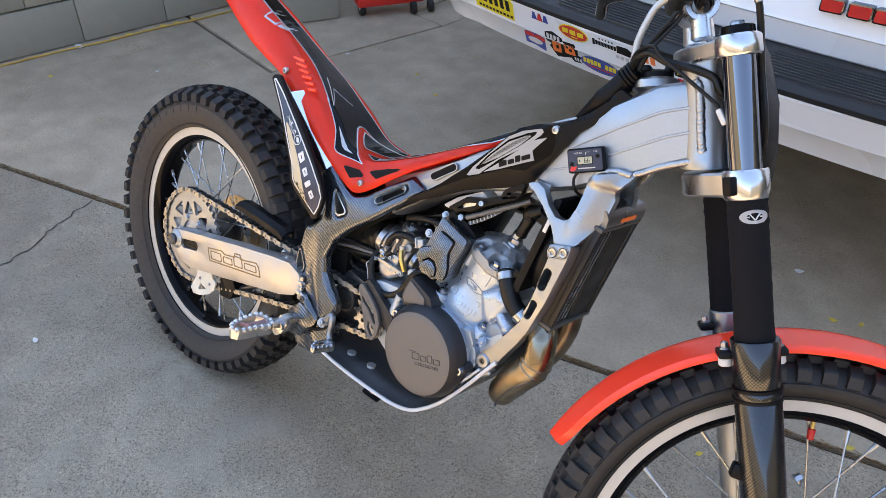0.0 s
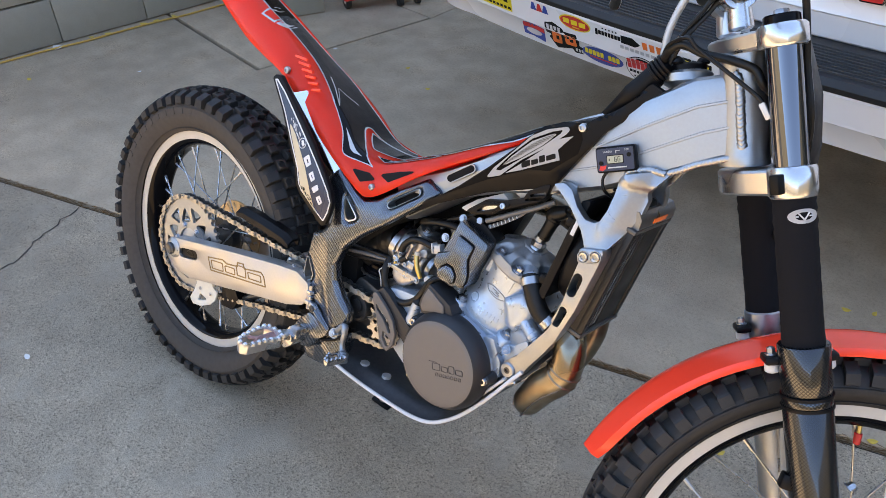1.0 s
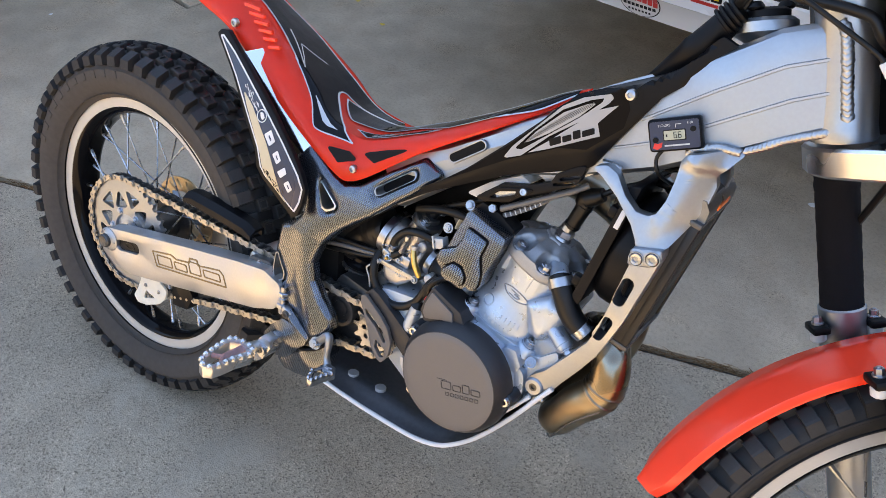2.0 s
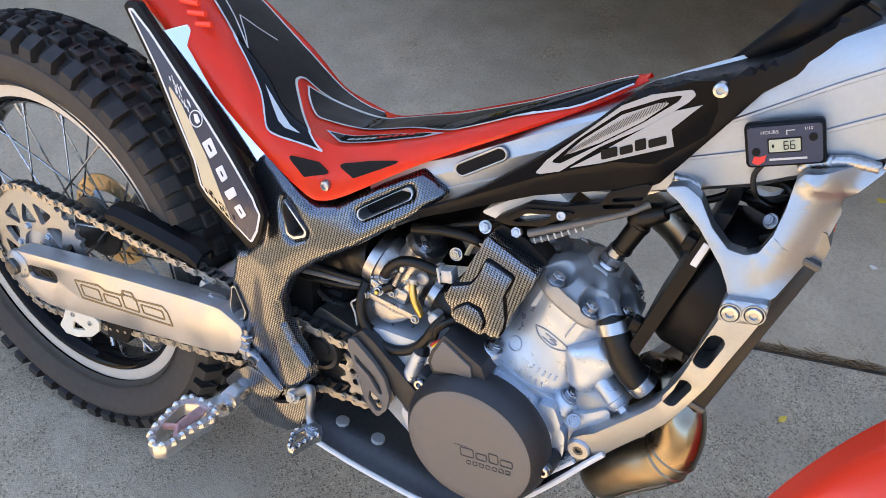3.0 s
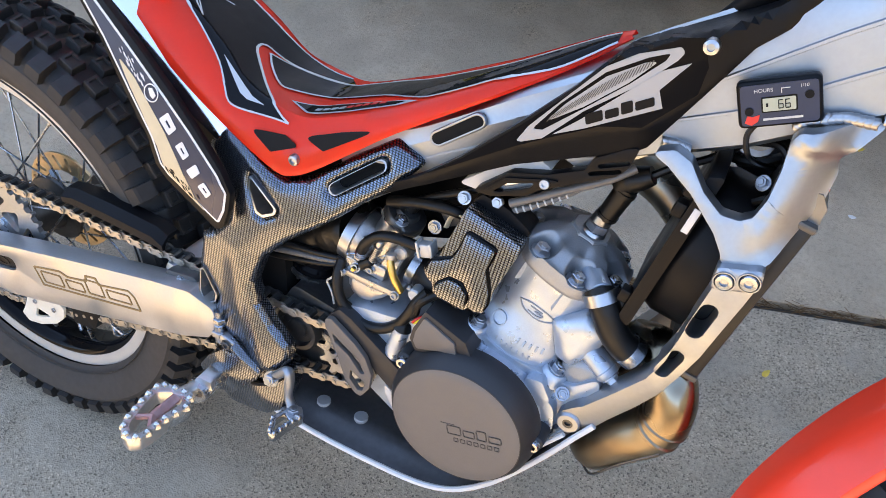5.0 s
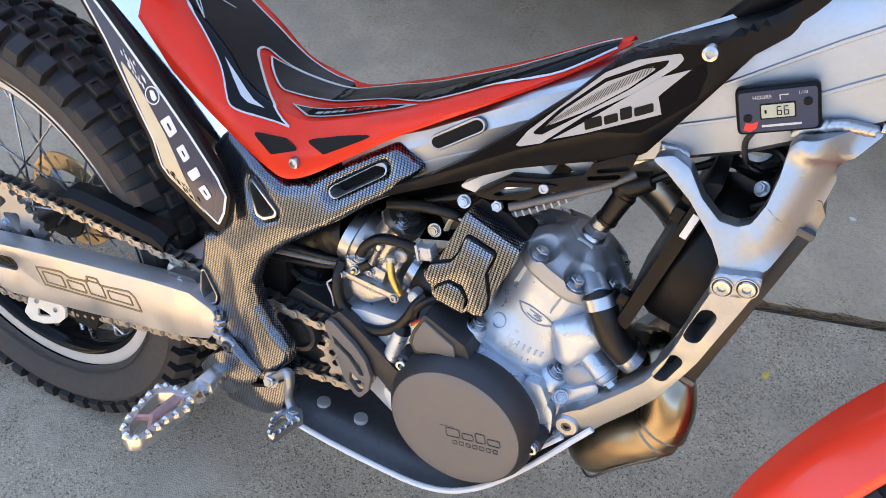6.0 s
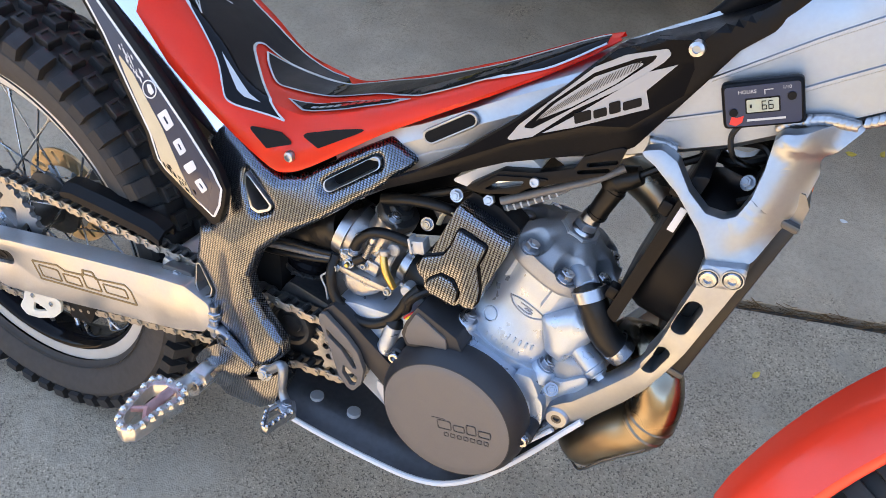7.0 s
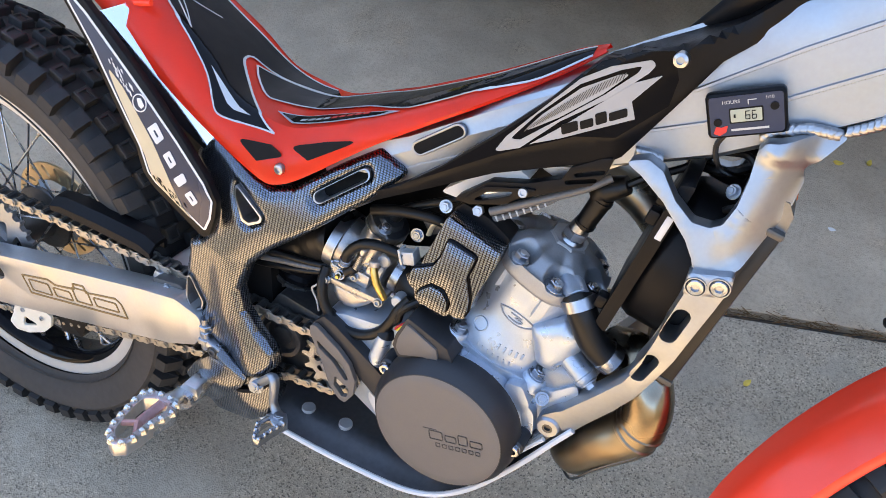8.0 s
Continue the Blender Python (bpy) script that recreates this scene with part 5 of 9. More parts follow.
TRI = [(0.4330, 0.6070), (0.4711, 0.5811), (0.4692, 0.5752), (0.4555, 0.5665), (0.4464, 0.5684), (0.4350, 0.5930)]
LS = [(0.3760, 0.4685), (0.3805, 0.4705), (0.3990, 0.4410), (0.3970, 0.4300), (0.3830, 0.4210), (0.3745, 0.4370)]
bm = forged(rounded(CARBON_OUT, 0.007), -0.006, 0.011, [rounded(TRI, 0.004), slot((0.5285, 0.6240), (0.5690, 0.6590), 0.0062), rounded(LS, 0.004)], 0.004, 0.0085, 0.0065)


def puff(c):
    """The cover swells: a raised spine down the lower limb, a dished web above."""
    y = carbon_y(c)
    spine = math.exp(-((c.x - table(c.z, (0.37, 0.44, 0.52, 0.58), (0.474, 0.437, 0.428, 0.47))) / 0.020) ** 2) * table(c.z, (0.36, 0.40, 0.52, 0.58), (0.8, 1, 0.8, 0))
    return V(c.x, c.y + y - 0.006 * spine, c.z)


bend(bm, puff)
cover = part("frame_cover", bm, CARBON, bike, "carbon-fibre frame cover with cut-outs", smooth=60)
for shape, w, mat in ((rounded(TRI, 0.004), 0.0030, POLISH), (slot((0.5285, 0.6240), (0.5690, 0.6590), 0.0062), 0.002, ALU), (rounded(LS, 0.004), 0.002, ALU)):
    c0 = sum((Vector(p) for p in shape), Vector((0, 0))) / len(shape)
    inner = [c0 + (Vector(p) - c0) * (1 - w / (Vector(p) - c0).length) for p in shape]
    outer = [c0 + (Vector(p) - c0) * 0.995 for p in shape]
    bm = plate(fresh(), outer, -0.0056, 0.030, [inner])
    bend(bm, lambda c: V(c.x, c.y + carbon_y(c), c.z))
    part("cutout_sleeve", bm, mat, cover, "bright alloy sleeve in the cut-out")
# black plate added behind the slot, in place of its inner shade
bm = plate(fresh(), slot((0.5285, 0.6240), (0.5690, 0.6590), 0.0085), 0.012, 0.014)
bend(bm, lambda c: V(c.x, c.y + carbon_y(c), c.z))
part("cutout_back", bm, DARK, cover, "near-black plate for the shade inside the slot")
# near-black filler: paints the shade seen through the cut-outs
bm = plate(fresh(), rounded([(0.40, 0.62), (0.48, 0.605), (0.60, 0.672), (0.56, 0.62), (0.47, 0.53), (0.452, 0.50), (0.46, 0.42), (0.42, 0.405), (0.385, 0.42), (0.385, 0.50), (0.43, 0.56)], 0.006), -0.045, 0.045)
part("frame_core", bm, DARK, bike, "near-black filler for the shade inside the frame", smooth=0)
def swell(bm, c, r, amount, y0):
    """Bulges a flat plate outwards round c, and sets it at y0."""
    subdivided(bm, 0.010)
    bend(bm, lambda p: V(p.x, y0 + p.y - amount * math.exp(-((p.x - c[0]) ** 2 + (p.z - c[1]) ** 2) / (r * r)), p.z))
    return bm


PEG_COVER = [(0.376, 0.326), (0.392, 0.352), (0.414, 0.374), (0.440, 0.373), (0.467, 0.369), (0.460, 0.349), (0.443, 0.331), (0.425, 0.306), (0.404, 0.300), (0.389, 0.310)]
bm = swell(plate(fresh(), rounded(PEG_COVER, 0.006), -0.006, 0.014, edge=0.004), (0.425, 0.345), 0.026, 0.010, -0.098)
part("peg_cover", bm, CARBON, bike, "carbon peg-mount cover", smooth=60)
LOWER_COVER = [(0.399, 0.300), (0.400, 0.286), (0.414, 0.275), (0.441, 0.279), (0.468, 0.288), (0.488, 0.307), (0.497, 0.340), (0.493, 0.360), (0.470, 0.366), (0.440, 0.335)]
bm = swell(plate(fresh(), rounded(LOWER_COVER, 0.008), -0.006, 0.022, edge=0.005), (0.465, 0.315), 0.030, 0.008, -0.086)
low_cover = part("lower_cover", bm, CARBON, bike, "dark carbon lower frame cover", smooth=60)
part("cover_strap", tube(fresh(), [(0.436, -0.095, 0.334), (0.452, -0.1005, 0.336), (0.474, -0.098, 0.346), (0.492, -0.090, 0.362)], 0.0032, 8), PLASTIC, low_cover)
bm = tube(fresh(), [(0.420, -0.102, 0.388), (0.440, -0.105, 0.377), (0.463, -0.103, 0.362)], [0.0070, 0.0075, 0.0060], 10, 5, 0.6)
part("carbon_strut", bm, CARBON, bike, "narrow carbon strut")

# ---- black side panel with its graphic ----
def panel_y(c):
    return table(c.x, (0.55, 0.60, 0.74, 0.81, 0.86, 0.90), (-0.062, -0.060, -0.048, -0.038, -0.024, -0.012))


PANEL = [(0.5440, 0.6010), (0.5730, 0.6250), (0.6070, 0.6510), (0.6900, 0.7010), (0.7810, 0.7410), (0.7896, 0.7480), (0.8096, 0.7890), (0.8380, 0.8456), (0.8740, 0.8830), (0.9010, 0.9110), (0.8760, 0.9210), (0.8450, 0.8880), (0.8170, 0.8680), (0.7550, 0.8276), (0.7240, 0.7840), (0.6870, 0.7410), (0.6460, 0.6970), (0.6140, 0.6680), (0.5770, 0.6400)]
bm = plate(fresh(), rounded(PANEL, 0.004), -0.004, 0.006, edge=0.0025)
subdivided(bm, 0.009)


def panel_fold(c):
    """A crease runs along the panel: above it the face lies flat, below it turns in; the upper edge curls over the spar."""
    brow, edge = (table(c.x, (0.72, 0.756, 0.782, 0.810, 0.845, 0.880), h) for h in ((0.778, 0.8245, 0.8385, 0.8465, 0.8770, 0.920), (0.780, 0.8280, 0.8460, 0.8640, 0.8880, 0.930)))
    curl = smooth_step(brow, edge + 0.002, c.z) * smooth_step(0.735, 0.765, c.x) * (1 - smooth_step(0.845, 0.875, c.x))
    low = max(0.0, table(c.x, (0.612, 0.692, 0.751, 0.782, 0.814, 0.876), (0.661, 0.7225, 0.757, 0.768, 0.804, 0.896)) - c.z)
    clear = 1.0 - smooth_step(0.78, 0.84, c.x)
    return V(c.x - 0.003 * curl, c.y + panel_y(c) - 0.009 * clear + 0.42 * low + 0.038 * curl, c.z + 0.0032 * clear - 0.0105 * curl)


bend(bm, panel_fold)
panel = part("side_panel", bm, PLASTIC, bike, "matt black plastic side panel with glossy graphic", smooth=30)


def on_panel(shape, mat, name, label="", lift=0.0008, holes=(), thick=0.0005):
    bm = plate(fresh(), shape, 0, thick, holes)
    subdivided(bm, 0.015)
    bend(bm, lambda c: panel_fold(V(c.x, 0, c.z)) + V(0, -0.004 - lift + (c.y - thick), 0))
    return part(name, bm, mat, panel, label, smooth=60)


on_panel([(0.6180, 0.6710), (0.6480, 0.6970), (0.6890, 0.7400), (0.7260, 0.7830), (0.7560, 0.8253), (0.7820, 0.8395), (0.8038, 0.8456), (0.8129, 0.8253), (0.8123, 0.8041), (0.7820, 0.7680), (0.7510, 0.7600), (0.7140, 0.7380), (0.6920, 0.7240)], GLOSSBLACK, "graphic", "gloss black graphic film", 0.0004)
LENS = [(0.6900, 0.7280), (0.6972, 0.7436), (0.7236, 0.7801), (0.7439, 0.8079), (0.7635, 0.8230), (0.7910, 0.8354), (0.7945, 0.8317), (0.7913, 0.8250), (0.7714, 0.8009), (0.7370, 0.7694), (0.7103, 0.7368), (0.6943, 0.7285)]
LENS_IN = [(0.7005, 0.7420), (0.7176, 0.7695), (0.7449, 0.8036), (0.7713, 0.8222), (0.7857, 0.8293), (0.7835, 0.8230), (0.7645, 0.8001), (0.7360, 0.7710), (0.7090, 0.7440)]
on_panel(rounded(LENS, 0.003), PANELSILVER, "graphic_outline", "silver outline", 0.0010, [rounded(LENS_IN, 0.002)])
on_panel(rounded([(0.7085, 0.7500), (0.7215, 0.7705), (0.7462, 0.8006), (0.7702, 0.8178), (0.7790, 0.8212), (0.7635, 0.8005), (0.7360, 0.7727)], 0.002), PANELSILVER, "graphic_mesh", "silver mesh print", 0.0008)
for k in range(32):
    a, b = (0.7105 + 0.00205 * k, 0.7520 + 0.00205 * k), (0.7128 + 0.0020 * k, 0.7572 + 0.00205 * k)
    hi = 0.35 + 0.65 * math.sin(math.pi * (k + 3) / 36)
    b = (a[0] + (b[0] - a[0]) * hi * 2.2, a[1] + (b[1] - a[1]) * hi * 2.2)
    on_panel([a, (a[0] + 0.0008, a[1] + 0.0004), (b[0] + 0.0008, b[1] + 0.0004), b], GUARDGREY, "mesh_bar", "", 0.0012)
on_panel([(0.7177, 0.7430), (0.7365, 0.7625), (0.7831, 0.8151), (0.8013, 0.8260), (0.7857, 0.8006), (0.7919, 0.7875), (0.7405, 0.7555)], PANELSILVER, "graphic_wedge", "silver wedge", 0.0014)
MARK = [Vector(p) for p in ((0.7392, 0.7576), (0.7896, 0.7905), (0.7857, 0.7977), (0.7365, 0.7658))]
for u0, u1, hi in ((0.04, 0.27, 1.0), (0.30, 0.48, 0.82), (0.51, 0.66, 1.1), (0.69, 0.93, 0.82)):
    low0, low1 = MARK[0].lerp(MARK[1], u0), MARK[0].lerp(MARK[1], u1)
    up0, up1 = low0 + (MARK[3] - MARK[0]) * hi, low1 + (MARK[3] - MARK[0]) * hi
    on_panel(rounded([low0, low1, up1, up0], 0.0015), INK, "maker_mark_bar", "black block of the maker's mark", 0.0018)
on_panel([(0.7550, 0.8293), (0.7580, 0.8327), (0.8150, 0.8705), (0.8440, 0.8905), (0.8435, 0.8875), (0.8165, 0.8675)], SILVERSTICK, "edge_trim", "grey edge trim", 0.0012)
bm = revolve(fresh(), [(0, 0.002), (0.0028, 0.002), (0.003, 0.0042), (0.0056, 0.0032), (0.0062, 0.0), (0.0062, -0.003)], pose(0.8097, -0.0475, 0.8425) @ SIDE, 20)
part("panel_bolt", bm, STEEL, panel)
# lower vent strip under the panel
LOWER = [(0.6536, 0.6587), (0.6706, 0.6751), (0.6860, 0.6898), (0.7186, 0.7003), (0.7480, 0.7162), (0.7527, 0.7292), (0.7756, 0.7461), (0.7853, 0.7507), (0.7820, 0.7314), (0.7736, 0.7197), (0.7581, 0.7103), (0.7278, 0.6910), (0.7144, 0.6833), (0.7036, 0.6725), (0.6721, 0.6602)]
SLIT = rounded([(0.6740, 0.6670), (0.6861, 0.6801), (0.7097, 0.6894), (0.7073, 0.6839), (0.6819, 0.6690)], 0.002)
bm = plate(fresh(), rounded(LOWER, 0.003), -0.047, -0.036, [SLIT] + [slot((0.7529, 0.7148), (0.7753, 0.7251), 0.0020, 4), slot((0.7591, 0.7242), (0.7800, 0.7348), 0.0020, 4)], edge=0.002)
strip = part("vent_strip", bm, PLASTIC, bike, "black plastic vent strip")
bm = plate(fresh(), rounded([(0.6640, 0.6640), (0.6830, 0.6845), (0.7190, 0.6965), (0.7300, 0.6990), (0.7260, 0.6930), (0.7120, 0.6850), (0.7020, 0.6740), (0.6760, 0.6625)], 0.003), -0.0490, -0.046, [SLIT], edge=0.0015)
part("raised_lip", bm, PLASTIC, strip)
part("slit_back", plate(fresh(), SLIT, -0.0415, -0.0395), SKYPANEL, strip, "bright alloy seen in the slit")
for p in ((0.7187, -0.049, 0.6922),):
    part("strip_bolt", hexbolt(fresh(), p, (0, -1, 0.2), 0.0046, 0.003, False, True), STEEL, strip)
# clear ribbed strap under it
STRAP = [V(0.6895, -0.030, 0.6425), V(0.7050, -0.030, 0.6530), V(0.7256, -0.030, 0.6698), V(0.7420, -0.030, 0.6850), V(0.7534, -0.030, 0.6999)]
strap = part("ribbed_strap", tube(fresh(), STRAP, 0.0036, 10, 8, 0.7), SMOKE, bike, "smoky clear ribbed strap")
for k, p in enumerate(along(spline(STRAP, 8), 0.0075)[:9]):
    part("strap_rib", cyl(fresh(), p + V(-0.0018, -0.0022, 0.0024), p + V(0.0018, -0.0022, -0.0024), 0.0011, n=8), SILVERSTICK, strap)
bm = tube(fresh(), [(0.5650, -0.028, 0.6000), (0.5800, -0.030, 0.6070), (0.5946, -0.030, 0.6122), (0.6188, -0.030, 0.6176), (0.6373, -0.028, 0.6176), (0.650, -0.020, 0.610)], [0.0062, 0.0066, 0.0062, 0.0058, 0.0056, 0.0056], 14)
part("throttle_guide", bm, HOSE, bike, "black throttle cable guide")
for p in ((0.6440, -0.032, 0.6390),):
    part("bracket_bolt", hexbolt(fresh(), p, (0, -1, 0.3), 0.0052, 0.005, True), STEEL, bike)
bm = plate(fresh(), rounded([(0.636, 0.655), (0.664, 0.680), (0.706, 0.706), (0.72, 0.70), (0.688, 0.672), (0.66, 0.655)], 0.003), -0.036, 0.036, edge=0.004)
part("frame_lug", bm, WHITE, bike, "pale alloy frame lug")
bm = plate(fresh(), rounded([(0.72, 0.715), (0.786, 0.752), (0.80, 0.748), (0.785, 0.735), (0.74, 0.708)], 0.002), -0.033, 0.033, edge=0.003)
part("frame_lug", bm, ALU, bike)


# ---- hour meter on the spar ----
METER = Matrix.Translation((0.8665, -0.0405, 0.8172)) @ Matrix.Rotation(radians(-24.0), 4, "Y") @ Matrix.Rotation(radians(4), 4, "Z")
bm = box(fresh(), (0, 0, 0), (0.056, 0.013, 0.035), edge=0.004, seg=3)
meter = part("hour_meter", bm, PLASTIC, bike, "small black hour meter with a grey display", METER)


def on_meter(shape, mat, name, lift=0.0004, label=""):
    part(name, plate(fresh(), shape, -0.0066 - lift, -0.0062), mat, meter, label, METER, 0)


on_meter(rounded([(-0.0255, -0.015), (0.0255, -0.015), (0.0255, 0.015), (-0.0255, 0.015)], 0.003), NAVY, "meter_face", 0.0002, "dark glossy face")
on_meter(rounded([(-0.0118, -0.0058), (0.0118, -0.0058), (0.0118, 0.0058), (-0.0118, 0.0058)], 0.001), INK, "display_frame", 0.0006)
on_meter(rounded([(-0.0108, -0.0048), (0.0108, -0.0048), (0.0108, 0.0048), (-0.0108, 0.0048)], 0.001), LCD, "display", 0.0010, "grey-green display")
for x in (0.001, 0.0055):
    for dx, dz, w, hh in ((0, 0.003, 0.0028, 0.0006), (0, 0, 0.0028, 0.0006), (0, -0.003, 0.0028, 0.0006), (-0.0014, 0.0, 0.0006, 0.006), (0.0014, -0.0015, 0.0006, 0.003)):
        on_meter(rect(x + dx, dz, w, hh), INK, "display_segment", 0.0014)
on_meter(rect(-0.008, 0, 0.0014, 0.0026), INK, "display_segment", 0.0014)
for x, z in ((-0.0200, -0.0040), (0.0195, 0.0048)):
    on_meter(disc((x, z), 0.0030, 16), INK, "screw_hole", 0.0012)
on_meter(rect(0.002, -0.0108, 0.026, 0.0016), SILVERSTICK, "print_bar", 0.0006)
on_meter(rect(0.0045, 0.0112, 0.006, 0.0006), SILVERSTICK, "print_bar", 0.0006)
on_meter(rect(0.0018, 0.0095, 0.0006, 0.0036), SILVERSTICK, "print_bar", 0.0006)
on_meter([(-0.0235, -0.0125), (-0.019, -0.0145), (-0.0145, -0.0120), (-0.0130, -0.0070), (-0.018, -0.0082), (-0.0215, -0.0070)], STICKRED, "red_emblem", 0.0006, "red printed emblem")


def lettering(name, text, size, mat, m, parent):
    """Raised print in the built-in font, standing in the plane of x and z."""
    curve = bpy.data.curves.new(name, "FONT")
    curve.body, curve.size, curve.extrude, curve.align_x, curve.align_y = text, size, 0.0001, "CENTER", "CENTER"
    curve.materials.append(mat)
    ob = new(name, curve)
    ob.parent, ob.matrix_basis = parent, m @ Matrix.Rotation(radians(90), 4, "X")
    return ob


lettering("print", "HOURS", 0.0038, SILVERSTICK, METER @ Matrix.Translation((-0.010, -0.0068, 0.0105)), meter)
lettering("print", "1/10", 0.0034, SILVERSTICK, METER @ Matrix.Translation((0.0165, -0.0068, 0.0115)), meter)
part("meter_lead", tube(fresh(), [(0.860, -0.040, 0.799), (0.8555, -0.041, 0.785), (0.862, -0.040, 0.770), (0.872, -0.02, 0.758), (0.885, 0.0, 0.75)], 0.0022, 8), HOSE, bike, "thin black lead")


# ---- tail: one red moulding from the nose over the low seat to the rear mudguard ----
#        lower rim (x, z), upper rim (x, z), half width at the lower rim, crown over the upper rim
TAIL = [((-0.190, 0.939), (-0.160, 0.976), 0.0330, 0.006), ((-0.100, 0.891), (-0.060, 0.929), 0.0370, 0.006), ((-0.001, 0.839), (0.035, 0.884), 0.0430, 0.006), ((0.087, 0.793), (0.125, 0.845), 0.0500, 0.005),
        ((0.150, 0.772), (0.187, 0.815), 0.0550, 0.004), ((0.215, 0.754), (0.246, 0.784), 0.0610, 0.004), ((0.283, 0.715), (0.310, 0.754), 0.0670, 0.003), ((0.348, 0.674), (0.369, 0.719), 0.0732, 0.002),
        ((0.415, 0.639), (0.409, 0.687), 0.0776, 0.002), ((0.460, 0.619), (0.450, 0.677), 0.0780, 0.002), ((0.479, 0.619), (0.478, 0.675), 0.0760, 0.003), ((0.503, 0.633), (0.503, 0.683), 0.0730, 0.004),
        ((0.544, 0.667), (0.541, 0.700), 0.0674, 0.006), ((0.576, 0.693), (0.573, 0.715), 0.0612, 0.007), ((0.623, 0.726), (0.619, 0.741), 0.0506, 0.007), ((0.662, 0.752), (0.658, 0.764), 0.0390, 0.007),
        ((0.696, 0.776), (0.693, 0.787), 0.0290, 0.006), ((0.728, 0.801), (0.725, 0.809), 0.0190, 0.004), ((0.749, 0.819), (0.747, 0.822), 0.0080, 0.002)]


def tail_row(lo, up, w, crown):
    f = table(lo[0], (0.30, 0.40, 0.50, 0.56), (0.62, 0.68, 0.76, 0.86))
    half = [(lo[0], w - 0.004, lo[1] + 0.001), (lo[0], w, lo[1]), (lo[0] + 0.25 * (up[0] - lo[0]), w + 0.001, lo[1] + 0.25 * (up[1] - lo[1])), (lo[0] + 0.7 * (up[0] - lo[0]), w * (0.55 + 0.45 * f), lo[1] + 0.7 * (up[1] - lo[1])),
            (up[0], w * f, up[1]), (up[0] + 0.001, w * f * 0.82, up[1] + crown * 0.45), (up[0] + 0.001, w * f * 0.45, up[1] + crown * 0.85)]
    top = V(up[0] + 0.001, 0, up[1] + crown)
    return [V(x, -y, z) for x, y, z in half] + [top] + [V(x, y, z) for x, y, z in half[::-1]]


from mathutils.bvhtree import BVHTree
rows = [tail_row(*t) for t in TAIL]
cols = [spline(c, 4) for c in zip(*rows)]
rows = list(zip(*cols))
bm = loft(fresh(), rows, False, False)
bmesh.ops.solidify(bm, geom=bm.faces, thickness=0.0025)
TAIL_TREE = BVHTree.FromBMesh(bm)
tail = part("tail_unit", bm, RED, bike, "red plastic seat and rear mudguard with black graphics", smooth=45)


def wrap(shape, mat, name, label="", lift=0.0008, way=(0, 1, 0), holes=(), parent=None, tree=None, longest=0.005):
    """Film laid on the tail: a polygon in (x, h) is cast along way; h runs square to x and way."""
    way = Vector(way).normalized()
    up = Vector((1, 0, 0)).cross(way).normalized()
    flat = plate(fresh(), shape, 0, 0.0004, holes)
    subdivided(flat, longest)
    drop = []
    for v in flat.verts:
        p = V(v.co.x, 0, 0) + up * v.co.z - way * 0.8
        hit, normal, _, _ = (tree or TAIL_TREE).ray_cast(p, way)
        if hit is None:
            drop.append(v)
            continue
        if normal.dot(way) > 0:
            normal = -normal
        v.co = hit + normal * (lift + 0.0009 - v.co.y)
    bmesh.ops.delete(flat, geom=drop, context="VERTS")
    return part(name, flat, mat, parent or tail, label, smooth=60)


bm = revolve(fresh(), [(0, 0.001), (0.0026, 0.001), (0.0030, 0.003), (0.0050, 0.0024), (0.0058, 0.0004), (0.0058, -0.003)], pose(0.482, -0.0765, 0.638) @ SIDE, 22)
part("seat_bolt", bm, STEEL, tail)
bm = revolve(fresh(), [(0, 0.001), (0.0026, 0.001), (0.0030, 0.003), (0.0056, 0.0026), (0.0066, 0.0004), (0.0066, -0.003)], pose(0.2285, -0.0630, 0.765) @ SIDE, 22)
part("tail_bolt", bm, STEEL, tail)
# raised ribs on the flank behind
for k in range(6):
    t = k / 5
    p0, p1 = V(0.243 + 0.056 * t, -0.0575 - 0.0050 * t, 0.795 - 0.045 * t), V(0.271 + 0.047 * t, -0.0560 - 0.0045 * t, 0.794 - 0.040 * t)
    part("rib", tube(fresh(), [p0 - V(0, 0.001, 0), p1 - V(0, 0.001, 0)], 0.0030, 8, 1), RED, tail)
# bright airbox flank between tail and side shield
bm = plate(fresh(), [(0.262, 0.734), (0.282, 0.744), (0.350, 0.704), (0.416, 0.659), (0.390, 0.626), (0.318, 0.674)], -0.005, 0.005, edge=0.0015)
bend(bm, lambda c: V(c.x, c.y - 0.0695 + 0.75 * ((c.x - 0.33) * 0.64 + (c.z - 0.68) * 0.77), c.z))
part("airbox", bm, SKYPANEL, bike, "polished alloy airbox flank")
bm = plate(fresh(), rounded([(0.24, 0.75), (0.33, 0.70), (0.41, 0.652), (0.40, 0.60), (0.36, 0.60), (0.27, 0.70)], 0.01), -0.056, 0.056)
part("airbox_core", bm, DARK, bike, "dark airbox body")


# ---- side shield with worn sticker ----
def shield_y(c):
    return table(c.z, (0.55, 0.60, 0.66, 0.72, 0.78), (-0.1065, -0.1060, -0.095, -0.083, -0.072))


SHIELD = [(0.2150, 0.7490), (0.2220, 0.7560), (0.2340, 0.7570), (0.2652, 0.7349), (0.3145, 0.7004), (0.3532, 0.6717), (0.3839, 0.6460), (0.4201, 0.6131), (0.4322, 0.5957), (0.4293, 0.5733), (0.4229, 0.5521), (0.4140, 0.5460), (0.3519, 0.5825), (0.3402, 0.5947), (0.3288, 0.6193), (0.3049, 0.6471), (0.2604, 0.7024)]
bm = plate(fresh(), rounded(SHIELD, 0.006), -0.004, 0.004, edge=0.0025)
subdivided(bm, 0.02)
bend(bm, lambda c: V(c.x, c.y + shield_y(c), c.z))
